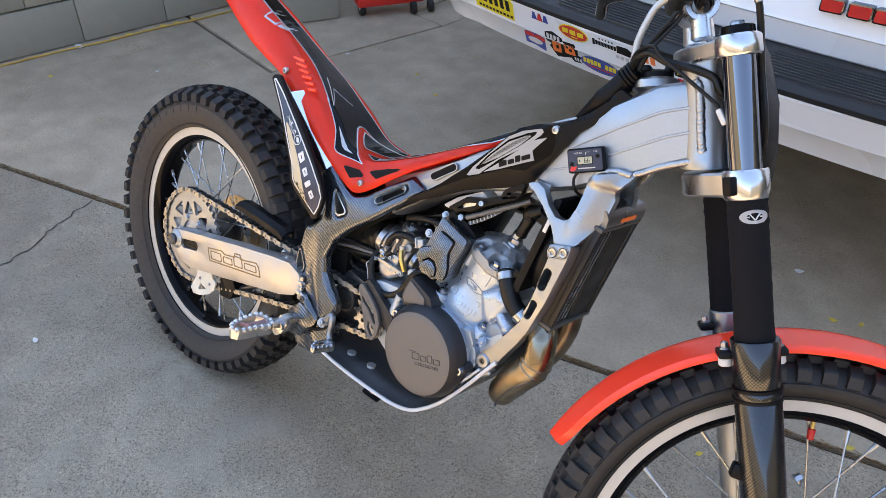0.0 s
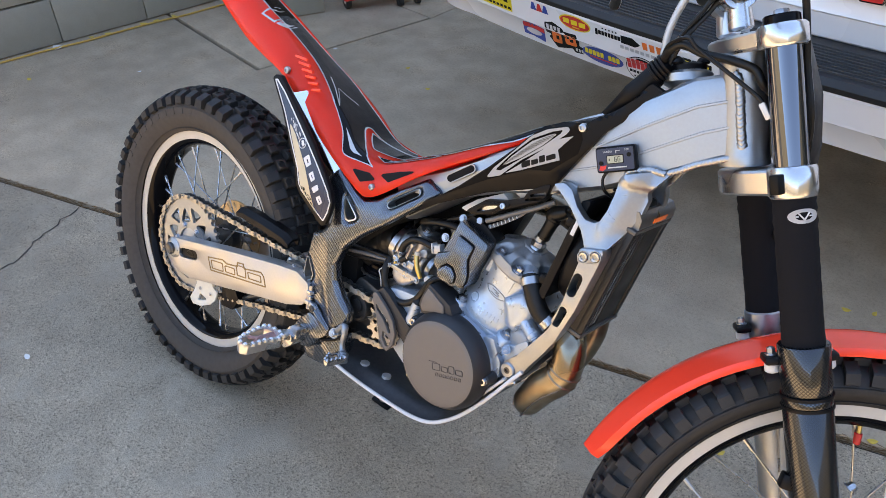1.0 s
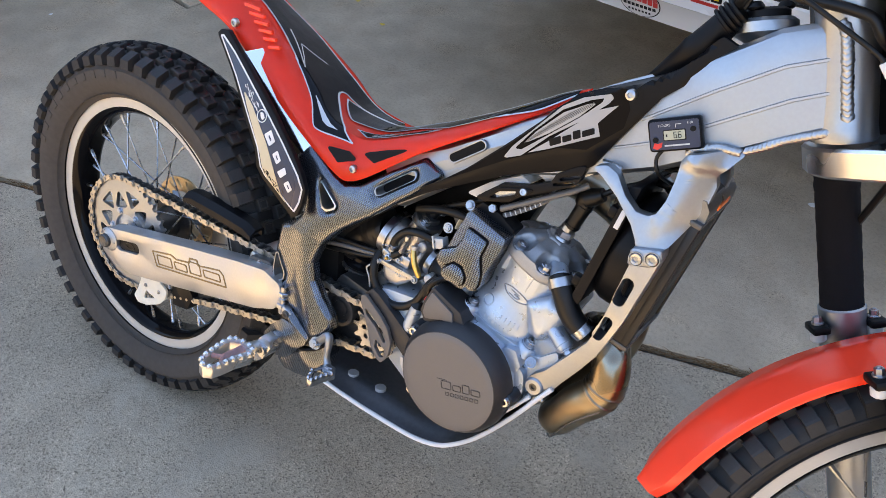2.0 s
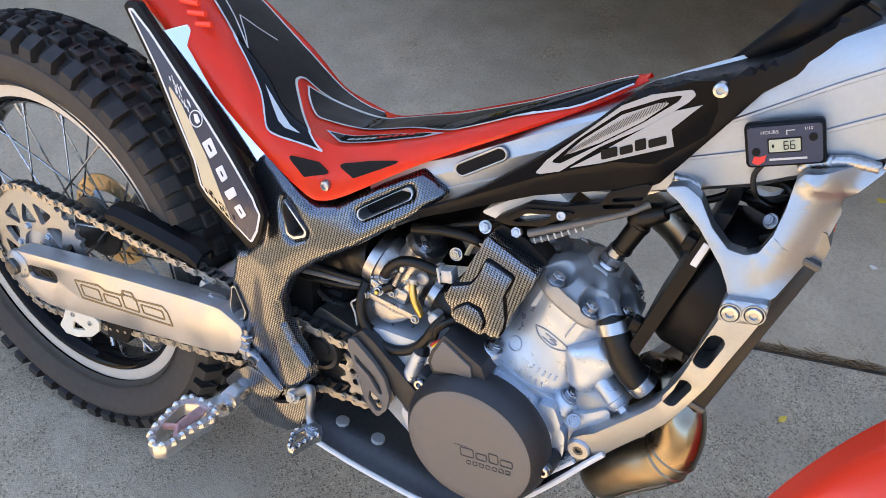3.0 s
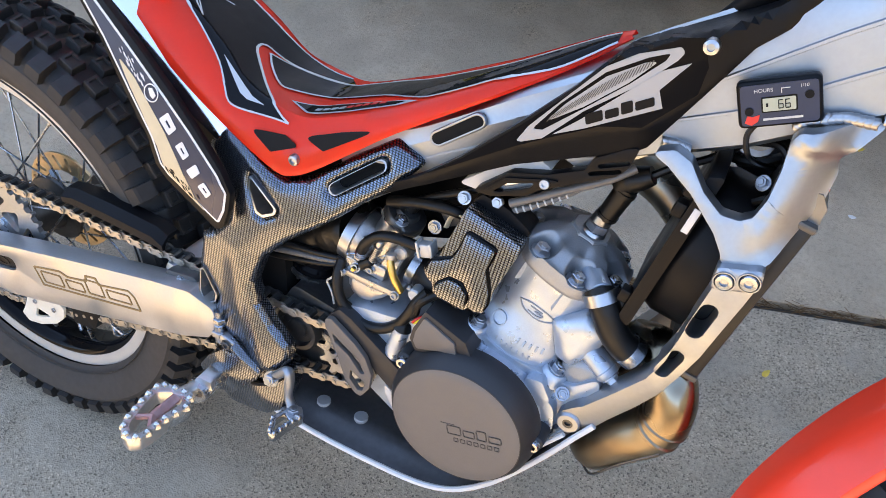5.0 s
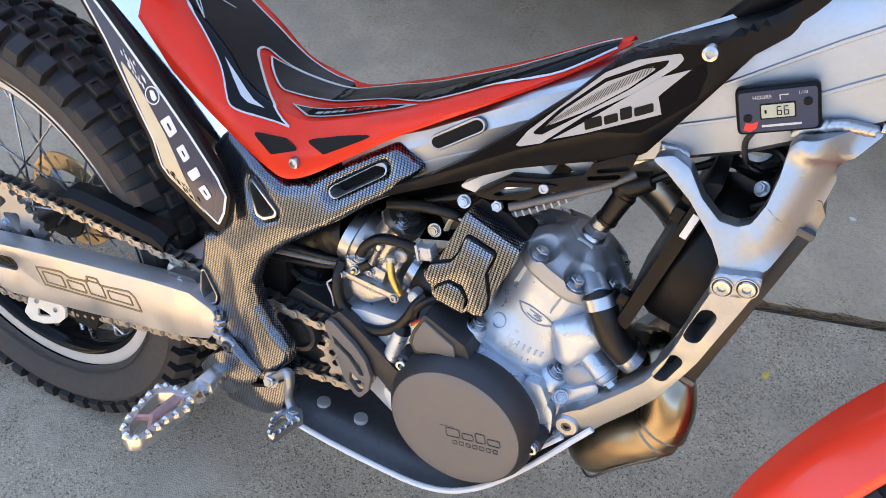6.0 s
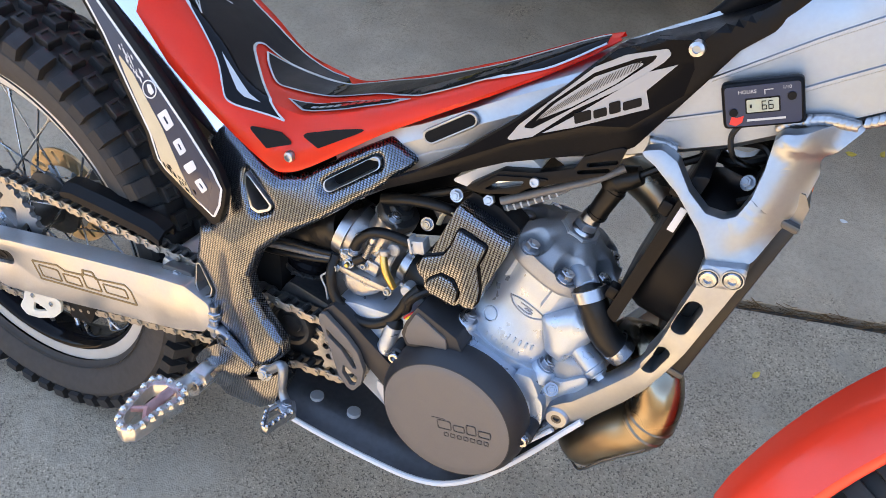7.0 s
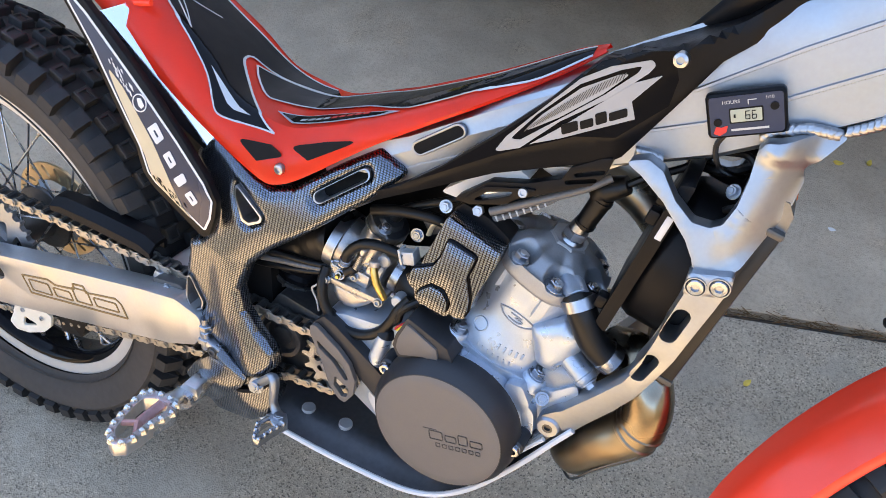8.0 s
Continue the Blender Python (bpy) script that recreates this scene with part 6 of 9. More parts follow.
shield = part("side_shield", bm, PLASTIC, bike, "black side shield with worn navy and sand sticker", smooth=50)


def on_shield(shape, mat, name, lift, label="", holes=()):
    bm = plate(fresh(), shape, 0, 0.0004, holes)
    subdivided(bm, 0.015)
    bend(bm, lambda c: V(c.x, shield_y(c) - 0.004 - lift - 0.0004 + c.y, c.z))
    return part(name, bm, mat, shield, label, smooth=60)


DEC = [(0.2220, 0.7480), (0.2290, 0.7500), (0.2562, 0.7339), (0.3077, 0.6963), (0.3465, 0.6676), (0.3781, 0.6429), (0.4163, 0.6101), (0.4282, 0.5947), (0.4253, 0.5733), (0.4178, 0.5551), (0.3556, 0.5886), (0.3461, 0.5978), (0.3336, 0.6214), (0.3107, 0.6491), (0.2674, 0.7014)]
on_shield(rounded(DEC, 0.004), STICKERWHITE, "sticker_border", 0.0004, "white sticker border")
def inset(pts, d):
    """The outline drawn in by d."""
    p = [Vector(q[:2]) for q in pts]
    turn = sum(p[i - 1].x * p[i].y - p[i].x * p[i - 1].y for i in range(len(p)))
    out = []
    for i, q in enumerate(p):
        a, b = (q - p[i - 1]).normalized(), (p[(i + 1) % len(p)] - q).normalized()
        n = Vector((-a.y - b.y, a.x + b.x)) * (1 if turn > 0 else -1)
        out.append(q + n.normalized() * d / max(0.4, n.length / 2))
    return out


SAND_BAND = [(0.286, 0.6905), (0.309, 0.6745), (0.328, 0.655), (0.350, 0.632), (0.372, 0.603), (0.390, 0.574), (0.404, 0.562), (0.362, 0.5865), (0.353, 0.5940), (0.342, 0.6150), (0.320, 0.6440), (0.300, 0.6700)]
on_shield(inset(DEC, 0.0027), NAVY, "sticker_field", 0.0008, "navy sticker field")
on_shield(rounded(SAND_BAND, 0.002), SAND, "sticker_wear", 0.0012, "sand-coloured worn band")
along_s, across_s = Vector((0.690, -0.724)), Vector((0.724, 0.690))
on_shield(disc((0.331, 0.6660), 0.0090, 28), STICKERWHITE, "mark_ring", 0.0016, "white ring", [disc((0.331, 0.6660), 0.0078, 28)])
on_shield(rounded([(0.327, 0.670), (0.332, 0.671), (0.337, 0.665), (0.334, 0.661), (0.330, 0.663)], 0.001), STICKERWHITE, "mark_counter", 0.0016)
rnd = random.Random(8)
for k in range(46):
    t = rnd.random()
    if k % 2:
        cx, cz, mat = 0.292 + 0.028 * t + rnd.uniform(-0.004, 0.004), 0.696 - 0.024 * t + rnd.uniform(-0.003, 0.004), STICKERWHITE
    else:
        cx, cz, mat = 0.356 + 0.036 * t + rnd.uniform(-0.004, 0.004), 0.596 - 0.022 * t + rnd.uniform(-0.003, 0.003), INK
    w = rnd.uniform(0.0006, 0.0019)
    on_shield([(cx - w, cz + 1.6 * w), (cx + 0.3 * w, cz + 1.2 * w), (cx + 1.8 * w, cz - 1.6 * w), (cx + 0.4 * w, cz - 0.9 * w)], mat, "sticker_chip", 0.0015)
# maker's mark as plain pale blocks
for k, (mx, mz, w, hh) in enumerate(((0.3540, 0.6420, 0.0092, 0.0072), (0.3735, 0.6210, 0.0078, 0.0056), (0.3885, 0.6045, 0.0050, 0.0076), (0.4025, 0.5890, 0.0072, 0.0056))):
    u = Vector((mx, mz))
    hole = [rounded([u + along_s * a * w * 0.42 + across_s * b * hh * 0.20 for a, b in ((-1, -1), (1, -1), (1, 1), (-1, 1))], 0.0006)] if k != 2 else []
    on_shield(rounded([u + along_s * a * w + across_s * b * hh for a, b in ((-1, -1), (1, -0.9), (0.9, 0.9), (-1, 1))], 0.002), STICKERWHITE, "mark_block", 0.0016, "", hole)


# ---- swingarm ----
SWING = [(-0.0350, 0.3120), (-0.0310, 0.3320), (-0.0110, 0.3440), (0.0230, 0.3530), (0.1930, 0.3960), (0.3110, 0.4240), (0.3650, 0.4340), (0.3980, 0.4240), (0.4050, 0.4020), (0.3910, 0.3780), (0.3510, 0.3600), (0.1730, 0.3100), (0.0490, 0.2770), (0.0030, 0.2780), (-0.0250, 0.2920)]
for side in (1, -1):
    mirror = Matrix.Diagonal((1, side, 1, 1))
    bm = plate(fresh(), rounded(SWING, 0.010), -0.104, -0.076, [slot((0.0205, 0.3225), (0.063, 0.3340), 0.0105, 8)] if side > 0 else [], edge=0.0075)
    arm = part("swingarm", bm, SWINGALLOY, bike, "brushed alloy swingarm with engraved maker's mark" if side > 0 else "", mirror, 60)
    if side > 0:
        part("adjuster_block", plate(fresh(), slot((0.0205, 0.3225), (0.063, 0.3340), 0.0103, 8), -0.099, -0.080, edge=0.002), PLASTIC, arm, "black chain adjuster block")
        part("adjuster_mark", plate(fresh(), oval(0.043, 0.328, 0.024, 0.012), -0.1000, -0.0985, [oval(0.043, 0.328, 0.020, 0.008)]), HOSE, arm)
        # maker's mark: a brown outlined band with blank blocks
        u0, d, n = Vector((0.1095, 0.3465)), Vector((0.9705, 0.2410)), Vector((-0.2410, 0.9705))
        at = lambda a, b: u0 + d * a + n * b
        band = [at(0.0, 0.006), at(0.006, -0.023), at(0.180, -0.025), at(0.176, -0.004), at(0.168, 0.004), at(0.118, 0.002), at(0.116, 0.011), at(0.096, 0.011), at(0.094, 0.003), at(0.062, 0.002), at(0.050, 0.008)]
        inner = [at(0.0025, 0.0035), at(0.008, -0.0205), at(0.1772, -0.0225), at(0.1738, -0.005), at(0.167, 0.0015), at(0.1155, -0.0005), at(0.1135, 0.0085), at(0.0985, 0.0085), at(0.0965, 0.0005), at(0.061, -0.0005), at(0.049, 0.0055)]
        part("mark_outline", plate(fresh(), rounded(band, 0.002), -0.10475, -0.1035, [rounded(inner, 0.002)]), GOLDLINE, arm, "brown outline of the maker's mark")
        for a0, a1, hi in ((0.012, 0.050, 0.0), (0.056, 0.088, -0.004), (0.093, 0.122, 0.004), (0.128, 0.168, -0.004)):
            o = [at(a0, -0.0175), at(a1, -0.0185), at(a1 - 0.002, hi), at(a0 - 0.002, hi + 0.001)]
            i = [at(a0 + 0.002, -0.0155), at(a1 - 0.002, -0.0165), at(a1 - 0.004, hi - 0.002), at(a0 + 0.0, hi - 0.001)]
            part("mark_block", plate(fresh(), rounded(o, 0.003), -0.10475, -0.1035, [rounded(i, 0.003)]), GOLDLINE, arm)
bm = fresh()
box(bm, (0.33, 0, 0.405), (0.06, 0.155, 0.05), (0, 14, 0), 0.008)
part("swingarm_bridge", bm, ALU, bike, "alloy swingarm bridge")
bm = revolve(fresh(), [(0.006, 0.006), (0.014, 0.006), (0.022, 0.001), (0.022, -0.006)], Matrix.Translation(REAR - V(0, 0.104, 0)) @ SIDE, 30)
for k in range(7):
    a = radians(120 + 40 * k)
    hexbolt(bm, (REAR.x + 0.0175 * math.cos(a), -0.1065, REAR.z + 0.0175 * math.sin(a)), (0, -1, 0), 0.0016, 0.002, False, True)
part("snail_adjuster", bm, ALU, bike, "round alloy axle adjuster")
# worn pad with bolt at the front of the arm
bm = plate(fresh(), slot((0.322, 0.4240), (0.354, 0.4290), 0.0085), -0.0850, -0.070, edge=0.002)
pad = part("chain_pad", bm, GUARDGREY, bike, "dark worn chain rubbing pad")
part("pad_bolt", hexbolt(fresh(), (0.338, -0.085, 0.4263), (0, -1, 0.2), 0.005, 0.004, True, True), STEEL, pad)
# upper chain guard: angled black trough
bm = fresh()
rings = []
for x, z, hh in ((0.150, 0.462, 0.010), (0.168, 0.467, 0.014), (0.225, 0.467, 0.016), (0.290, 0.464, 0.016), (0.306, 0.457, 0.010)):
    rings.append([V(x, y, zz) for y, zz in ((-0.078, z - hh * 0.75), (-0.079, z), (-0.068, z + 0.0085), (-0.052, z + 0.0095), (-0.049, z + 0.005), (-0.050, z - hh * 0.5), (-0.054, z - hh * 0.5), (-0.054, z + 0.004), (-0.067, z + 0.004), (-0.074, z - 0.002), (-0.074, z - hh * 0.75))])
loft(bm, rings)
part("chain_guard", bm, PLASTIC, bike, "matt black plastic chain guard", smooth=25)
# lower chain guide: cream fin on a drilled bracket
bm = plate(fresh(), rounded([(0.032, 0.280), (0.088, 0.297), (0.100, 0.270), (0.116, 0.264), (0.112, 0.244), (0.096, 0.226), (0.063, 0.208), (0.038, 0.202), (0.026, 0.212), (0.038, 0.234), (0.046, 0.257)], 0.006), -0.079, -0.075,
           [rounded([(0.053, 0.218), (0.088, 0.234), (0.060, 0.238)], 0.003)], edge=0.001)
guide = part("chain_guide", bm, CREAM, bike, "cream nylon chain guide")
bm = plate(fresh(), rounded([(0.030, 0.282), (0.090, 0.300), (0.094, 0.282), (0.034, 0.264)], 0.003), -0.085, -0.079, edge=0.001)
part("guide_bracket", bm, ALU, guide)
for x, z in ((0.040, 0.276), (0.074, 0.286), (0.060, 0.250), (0.096, 0.252)):
    part("guide_bolt", hexbolt(fresh(), (x, -0.0855 if z > 0.262 else -0.0795, z), (0, -1, 0), 0.0036, 0.002, False, True), STEEL, guide)
bm = plate(fresh(), rounded([(0.122, 0.285), (0.160, 0.297), (0.176, 0.276), (0.162, 0.245), (0.124, 0.238)], 0.003), -0.072, -0.046, edge=0.003)
part("chain_tensioner", bm, PLASTIC, bike, "black chain tensioner block")
part("tensioner_arm", tube(fresh(), [(0.17, -0.055, 0.27), (0.26, -0.05, 0.33), (0.36, -0.045, 0.40)], 0.007, 10), DARKSTEEL, bike, "dark tensioner arm")
# rear caliper and its carrier beyond the wheel
bm = box(fresh(), (0.075, 0.068, 0.37), (0.06, 0.035, 0.045), (0, 20, 0), 0.006)
part("rear_caliper", bm, DARKSTEEL, bike, "dark rear brake caliper")
bm = tube(fresh(), [(0.09, 0.07, 0.40), (0.18, 0.075, 0.42), (0.30, 0.07, 0.45), (0.42, 0.05, 0.47)], 0.0035, 8)
part("brake_hose", bm, HOSE, bike, "black rear brake hose")


# ---- skid plate ----
SKID = [(0.395, 0.330), (0.440, 0.308), (0.480, 0.300), (0.560, 0.297), (0.640, 0.297), (0.695, 0.302), (0.730, 0.322), (0.762, 0.355), (0.795, 0.405), (0.815, 0.440), (0.830, 0.465)]


def skid_rows(lift, thick):
    rows = []
    for p in spline([V(x, 0, z) for x, z in SKID], 4):
        w = table(p.x, (0.395, 0.45, 0.52, 0.66, 0.74, 0.80, 0.83), (0.060, 0.088, 0.096, 0.094, 0.085, 0.070, 0.062))
        rows.append((p, w))
    return rows


bm = fresh()
rings = []
for p, w in skid_rows(0, 0):
    up = 0.014 * table(p.x, (0.4, 0.5, 0.7, 0.83), (0.3, 1, 1, 0.2))
    prof = [(-1, 0.002), (-0.93, 0.004), (-0.80, 0.0055), (-0.74, up * 0.75), (-0.55, up * 0.85), (-0.48, 0.010), (0, 0.010), (0.48, 0.010), (0.55, up * 0.85), (0.74, up * 0.75), (0.80, 0.0055), (0.93, 0.004), (1, 0.002)]
    rings.append([V(p.x, w * a, p.z + b) for a, b in prof] + [V(p.x, w * a, p.z - 0.002) for a in (1, 0.5, 0, -0.5, -1)])
loft(bm, rings)
skid = part("skid_plate", bm, SKIDGREY, bike, "black skid plate with bright rim", smooth=45)
bm = fresh()
for s in (-1, 1):
    tube(bm, [V(p.x, s * (w + 0.0015), p.z + 0.0005) for p, w in skid_rows(0, 0)][::3] + [V(0.83, s * 0.0635, 0.4655)], 0.0033, 8, 3)
part("skid_rim", bm, STICKERWHITE, skid, "white worn rim of the skid plate")
for x, y in ((0.525, -0.059), (0.576, -0.056)):
    part("skid_hole", cyl(fresh(), (x, y, 0.305), (x, y, 0.3125), 0.0085, n=24, edge=0.0006), SILVERSTICK, skid, "grey round hole")
bm = fresh()
for y in (-0.070, -0.060):
    tube(bm, [(0.760, y, 0.372), (0.785, y + 0.002, 0.408), (0.806, y + 0.004, 0.440)], 0.0026, 8)
part("skid_slot", bm, STICKERWHITE, skid, "pale slots near the nose")


# ---- foot peg and brake pedal ----
bm = fresh()
ring = [(0.3715, -0.171), (0.3722, -0.187), (0.3745, -0.207), (0.3795, -0.230), (0.3880, -0.2395), (0.4005, -0.2440), (0.4110, -0.2360), (0.4140, -0.219), (0.4160, -0.197), (0.4225, -0.175), (0.4140, -0.158), (0.3910, -0.160), (0.3770, -0.163)]
inner = [(0.3800, -0.178), (0.3800, -0.190), (0.3825, -0.207), (0.3870, -0.226), (0.3925, -0.2325), (0.4000, -0.2355), (0.4055, -0.2300), (0.4065, -0.217), (0.4085, -0.197), (0.4130, -0.178), (0.4080, -0.168), (0.3920, -0.170)]
LAY = Matrix(((1, 0, 0, 0), (0, 0, 1, 0), (0, 1, 0, 0), (0, 0, 0, 1)))  # (x, depth, z) plate to (x, y, height)
plate(bm, rounded(ring, 0.006), 0.327, 0.346, [rounded(inner, 0.005)], edge=0.0014)
bmesh.ops.transform(bm, matrix=LAY, verts=bm.verts)
edge_line = [V(a, b, 0.346) for a, b in rounded(ring, 0.006)]
teeth = []
for p in along(edge_line, 0.0135):
    c = V(0.398, -0.203, 0.346)
    q = p + (c - p).normalized() * 0.003
    m, _ = axes(q, q + V(0, 0, 1))
    teeth.append(m)
    tooth = lambda: revolve(fresh(), [(0.0056, -0.003), (0.0046, 0.0010), (0.0030, 0.0034), (0.0016, 0.0046), (0, 0.0048)], None, 6)
peg = part("foot_peg", bm, PEGALLOY, bike, "toothed alloy foot peg")
first = part("tooth", tooth(), PEGALLOY, peg)
first.matrix_basis = teeth[0]
for m in teeth[1:]:
    same_mesh("tooth", first, m, peg)
bm = fresh()
for a, b in (((0.399, -0.165), (0.3975, -0.203)), ((0.3975, -0.203), (0.380, -0.214)), ((0.3975, -0.203), (0.4085, -0.218))):
    tube(bm, [(a[0], a[1], 0.340), (b[0], b[1], 0.340)], 0.0038, 8, 1, 1.6)
part("peg_web", bm, material("red_worn_alloy", (0.62, 0.36, 0.34), 0.4, 0.8, scale=200, vary=0.15), peg, "reddish worn web")
bm = fresh()
plate(bm, rounded([(0.388, 0.320), (0.403, 0.350), (0.421, 0.351), (0.424, 0.338), (0.411, 0.313), (0.397, 0.301), (0.388, 0.304)], 0.004), -0.139, -0.108, edge=0.003)
tube(bm, [(0.400, -0.135, 0.330), (0.400, -0.150, 0.334), (0.399, -0.164, 0.337)], [0.011, 0.0095, 0.0100], 12, 4)
part("peg_clevis", bm, PEGALLOY, peg, "alloy peg clevis")
bm = revolve(fresh(), [(0, -0.004), (0.003, -0.004), (0.004, 0.004), (0.0092, 0.004), (0.0100, 0.0), (0.0100, -0.012)], pose(0.4092, -0.141, 0.331) @ SIDE, 26)
part("peg_pin", bm, STEEL, peg)
part("pin_socket", cyl(fresh(), (0.4092, -0.146, 0.331), (0.4092, -0.1412, 0.331), 0.0048, n=18), DARKSTEEL, peg)
bm = fresh()
tube(bm, [(0.4840, -0.104, 0.368), (0.4940, -0.107, 0.3805), (0.5055, -0.109, 0.3925), (0.5095, -0.111, 0.381), (0.5100, -0.113, 0.362), (0.5165, -0.116, 0.350), (0.5250, -0.118, 0.346)], [0.0072, 0.0068, 0.0075, 0.0068, 0.0060, 0.0066, 0.0070], 12, 5, 0.75)
pedal = part("brake_pedal", bm, ALU, bike, "forged alloy brake pedal")
part("pedal_pivot", hexbolt(fresh(), (0.4836, -0.108, 0.3675), (0, -1, 0.3), 0.0072, 0.008), STEEL, pedal)
TIP = [(0.5081, -0.1427), (0.5174, -0.1620), (0.5262, -0.1620), (0.5304, -0.1423), (0.5377, -0.1230), (0.5267, -0.1104), (0.5120, -0.1273)]
bm = fresh()
plate(bm, rounded(TIP, 0.004), 0.340, 0.351, [rounded(inset(TIP, 0.0055), 0.003)], edge=0.0012)
box(bm, (0.521, 0.3455, -0.124), (0.022, 0.010, 0.014), (0, 30, 0), 0.002)
bmesh.ops.transform(bm, matrix=LAY, verts=bm.verts)
for p in along([V(a, b, 0.351) for a, b in inset(TIP, 0.0022)[:5]], 0.0085)[:9]:
    m, _ = axes(p, p + V(0, 0, 1))
    revolve(bm, [(0.0032, -0.001), (0.0026, 0.0022), (0.0012, 0.0038), (0, 0.0040)], m, 8)
part("pedal_tip", bm, STEEL, pedal, "toothed steel pedal tip")
part("tip_bolt", hexbolt(fresh(), (0.5235, -0.122, 0.351), (0, 0, 1), 0.0062, 0.004), STEEL, pedal)
# rear brake cylinder rod
bm = fresh()
cyl(bm, (0.404, -0.098, 0.376), (0.404, -0.100, 0.404), 0.0062, n=14, edge=0.001)
cyl(bm, (0.404, -0.100, 0.400), (0.405, -0.101, 0.424), 0.0045, n=12)
hexbolt(bm, (0.404, -0.099, 0.386), (0, 0, 1), 0.0092, 0.008, False)
hexbolt(bm, (0.405, -0.100, 0.408), (0, 0, 1), 0.0078, 0.006, False)
part("brake_rod", bm, STEEL, bike, "zinc brake adjuster rod")
bm = box(fresh(), (0.418, -0.100, 0.386), (0.020, 0.014, 0.014), (0, 20, 0), 0.003)
part("rod_clevis", bm, STEEL, bike, "zinc rod clevis")
part("clevis_pin", hexbolt(fresh(), (0.420, -0.107, 0.384), (0, -1, 0), 0.0055, 0.003, True, True), DARKSTEEL, bike)
# side stand on the far side
bm = tube(fresh(), [(0.44, 0.085, 0.33), (0.43, 0.14, 0.20), (0.41, 0.175, 0.0655)], [0.012, 0.010, 0.010], 12, 4)
stand = part("side_stand", bm, ALU, bike, "alloy side stand reaching the ground")
part("stand_foot", box(fresh(), (0.41, 0.178, 0.0625), (0.05, 0.035, 0.010), (17.5, 0, 0), 0.003), PLASTIC, stand)


# ---- films on the seat ----
SLANT = (0, 0.6, -0.8)
OVER = [(-0.1110, 0.5580), (0.0340, 0.5150), (0.1170, 0.4905), (0.1720, 0.4790), (0.2430, 0.4590), (0.2960, 0.4330), (0.3420, 0.4040), (0.3630, 0.3890), (0.3800, 0.3746), (0.3930, 0.3570), (0.4010, 0.3462), (0.4140, 0.3446), (0.4480, 0.3484), (0.4660, 0.3492)]
SPIKE_L = [(0.4660, 0.3492), (0.4510, 0.3564), (0.4190, 0.3806), (0.3930, 0.4074), (0.3890, 0.4186), (0.3920, 0.4230)]
SPIKE_R = [(0.3920, 0.4230), (0.4170, 0.4220), (0.4520, 0.4260), (0.4830, 0.4320)]
FAR = [(0.4690, 0.4430), (0.4390, 0.4424), (0.3630, 0.4609), (0.2890, 0.4850), (0.1890, 0.5060), (0.0890, 0.5280), (-0.1110, 0.5750)]
SEAT_TOP = [(0.3980, 0.4170), (0.4090, 0.4030), (0.4300, 0.3870), (0.4460, 0.3880), (0.4870, 0.4000), (0.5440, 0.4060), (0.5880, 0.4024), (0.6080, 0.4078), (0.6310, 0.4186), (0.6520, 0.4296), (0.6950, 0.4470), (0.7190, 0.4620), (0.7390, 0.4785)]
SEAT_FAR = [(0.7400, 0.4870), (0.7190, 0.4785), (0.6890, 0.4670), (0.6490, 0.4530), (0.5890, 0.4420), (0.5390, 0.4410), (0.4990, 0.4380), (0.4830, 0.4315), (0.4520, 0.4240), (0.4170, 0.4205)]


def ribbon(pts, w):
    """The outline of a thin band along a line."""
    p = [Vector((q.x, q.y)) for q in spline([V(a, b, 0) for a, b in pts], 3)]
    left, right = [], []
    for i, q in enumerate(p):
        d = (p[min(i + 1, len(p) - 1)] - p[max(i - 1, 0)]).normalized()
        s = Vector((-d.y, d.x)) * w / 2
        left.append(q + s)
        right.append(q - s)
    return left + right[::-1]


wrap(OVER + SPIKE_L[1:] + SPIKE_R[1:] + FAR, FILM, "seat_film", "gloss black seat film", 0.0006, SLANT)
wrap(SEAT_TOP + SEAT_FAR, FILM, "seat_film", "gloss black seat film", 0.0006, SLANT)
for line, w in ((OVER, 0.0016), (SPIKE_L, 0.0019), (SPIKE_R, 0.0014), (FAR, 0.0014), (SEAT_TOP, 0.0016), ([SEAT_TOP[0]] + SEAT_FAR[::-1], 0.0013)):
    wrap(ribbon(line, w), SILVERSTICK, "film_border", "pale film border", 0.0010, SLANT)
wrap([(0.4540, 0.3730), (0.4770, 0.3646), (0.5270, 0.3758), (0.5700, 0.3894), (0.5890, 0.3980), (0.5770, 0.3976), (0.5010, 0.3872)], PANELSILVER, "address_strip", "pale bordered strip", 0.0008, SLANT)
wrap([(0.4590, 0.3725), (0.4780, 0.3665), (0.5270, 0.3775), (0.5690, 0.3908), (0.5770, 0.3958), (0.5010, 0.3852)], FILM, "strip_field", "black strip field", 0.0012, SLANT)
for k in range(9):
    x = 0.483 + 0.0085 * k
    h = 0.3702 + (x - 0.483) * 0.275
    wrap([(x, h), (x + 0.0060, h + 0.0016), (x + 0.0066, h + 0.0052), (x + 0.0006, h + 0.0036)], STICKRED if k > 3 else SILVERSTICK, "strip_bar", "", 0.0016, SLANT)
wrap([(0.3810, 0.3830), (0.3950, 0.3690), (0.4080, 0.3575), (0.4170, 0.3545), (0.4360, 0.3562), (0.4210, 0.3595), (0.4080, 0.3665)], SILVERSTICK, "silver_wedge", "silver wedge", 0.0010, SLANT)
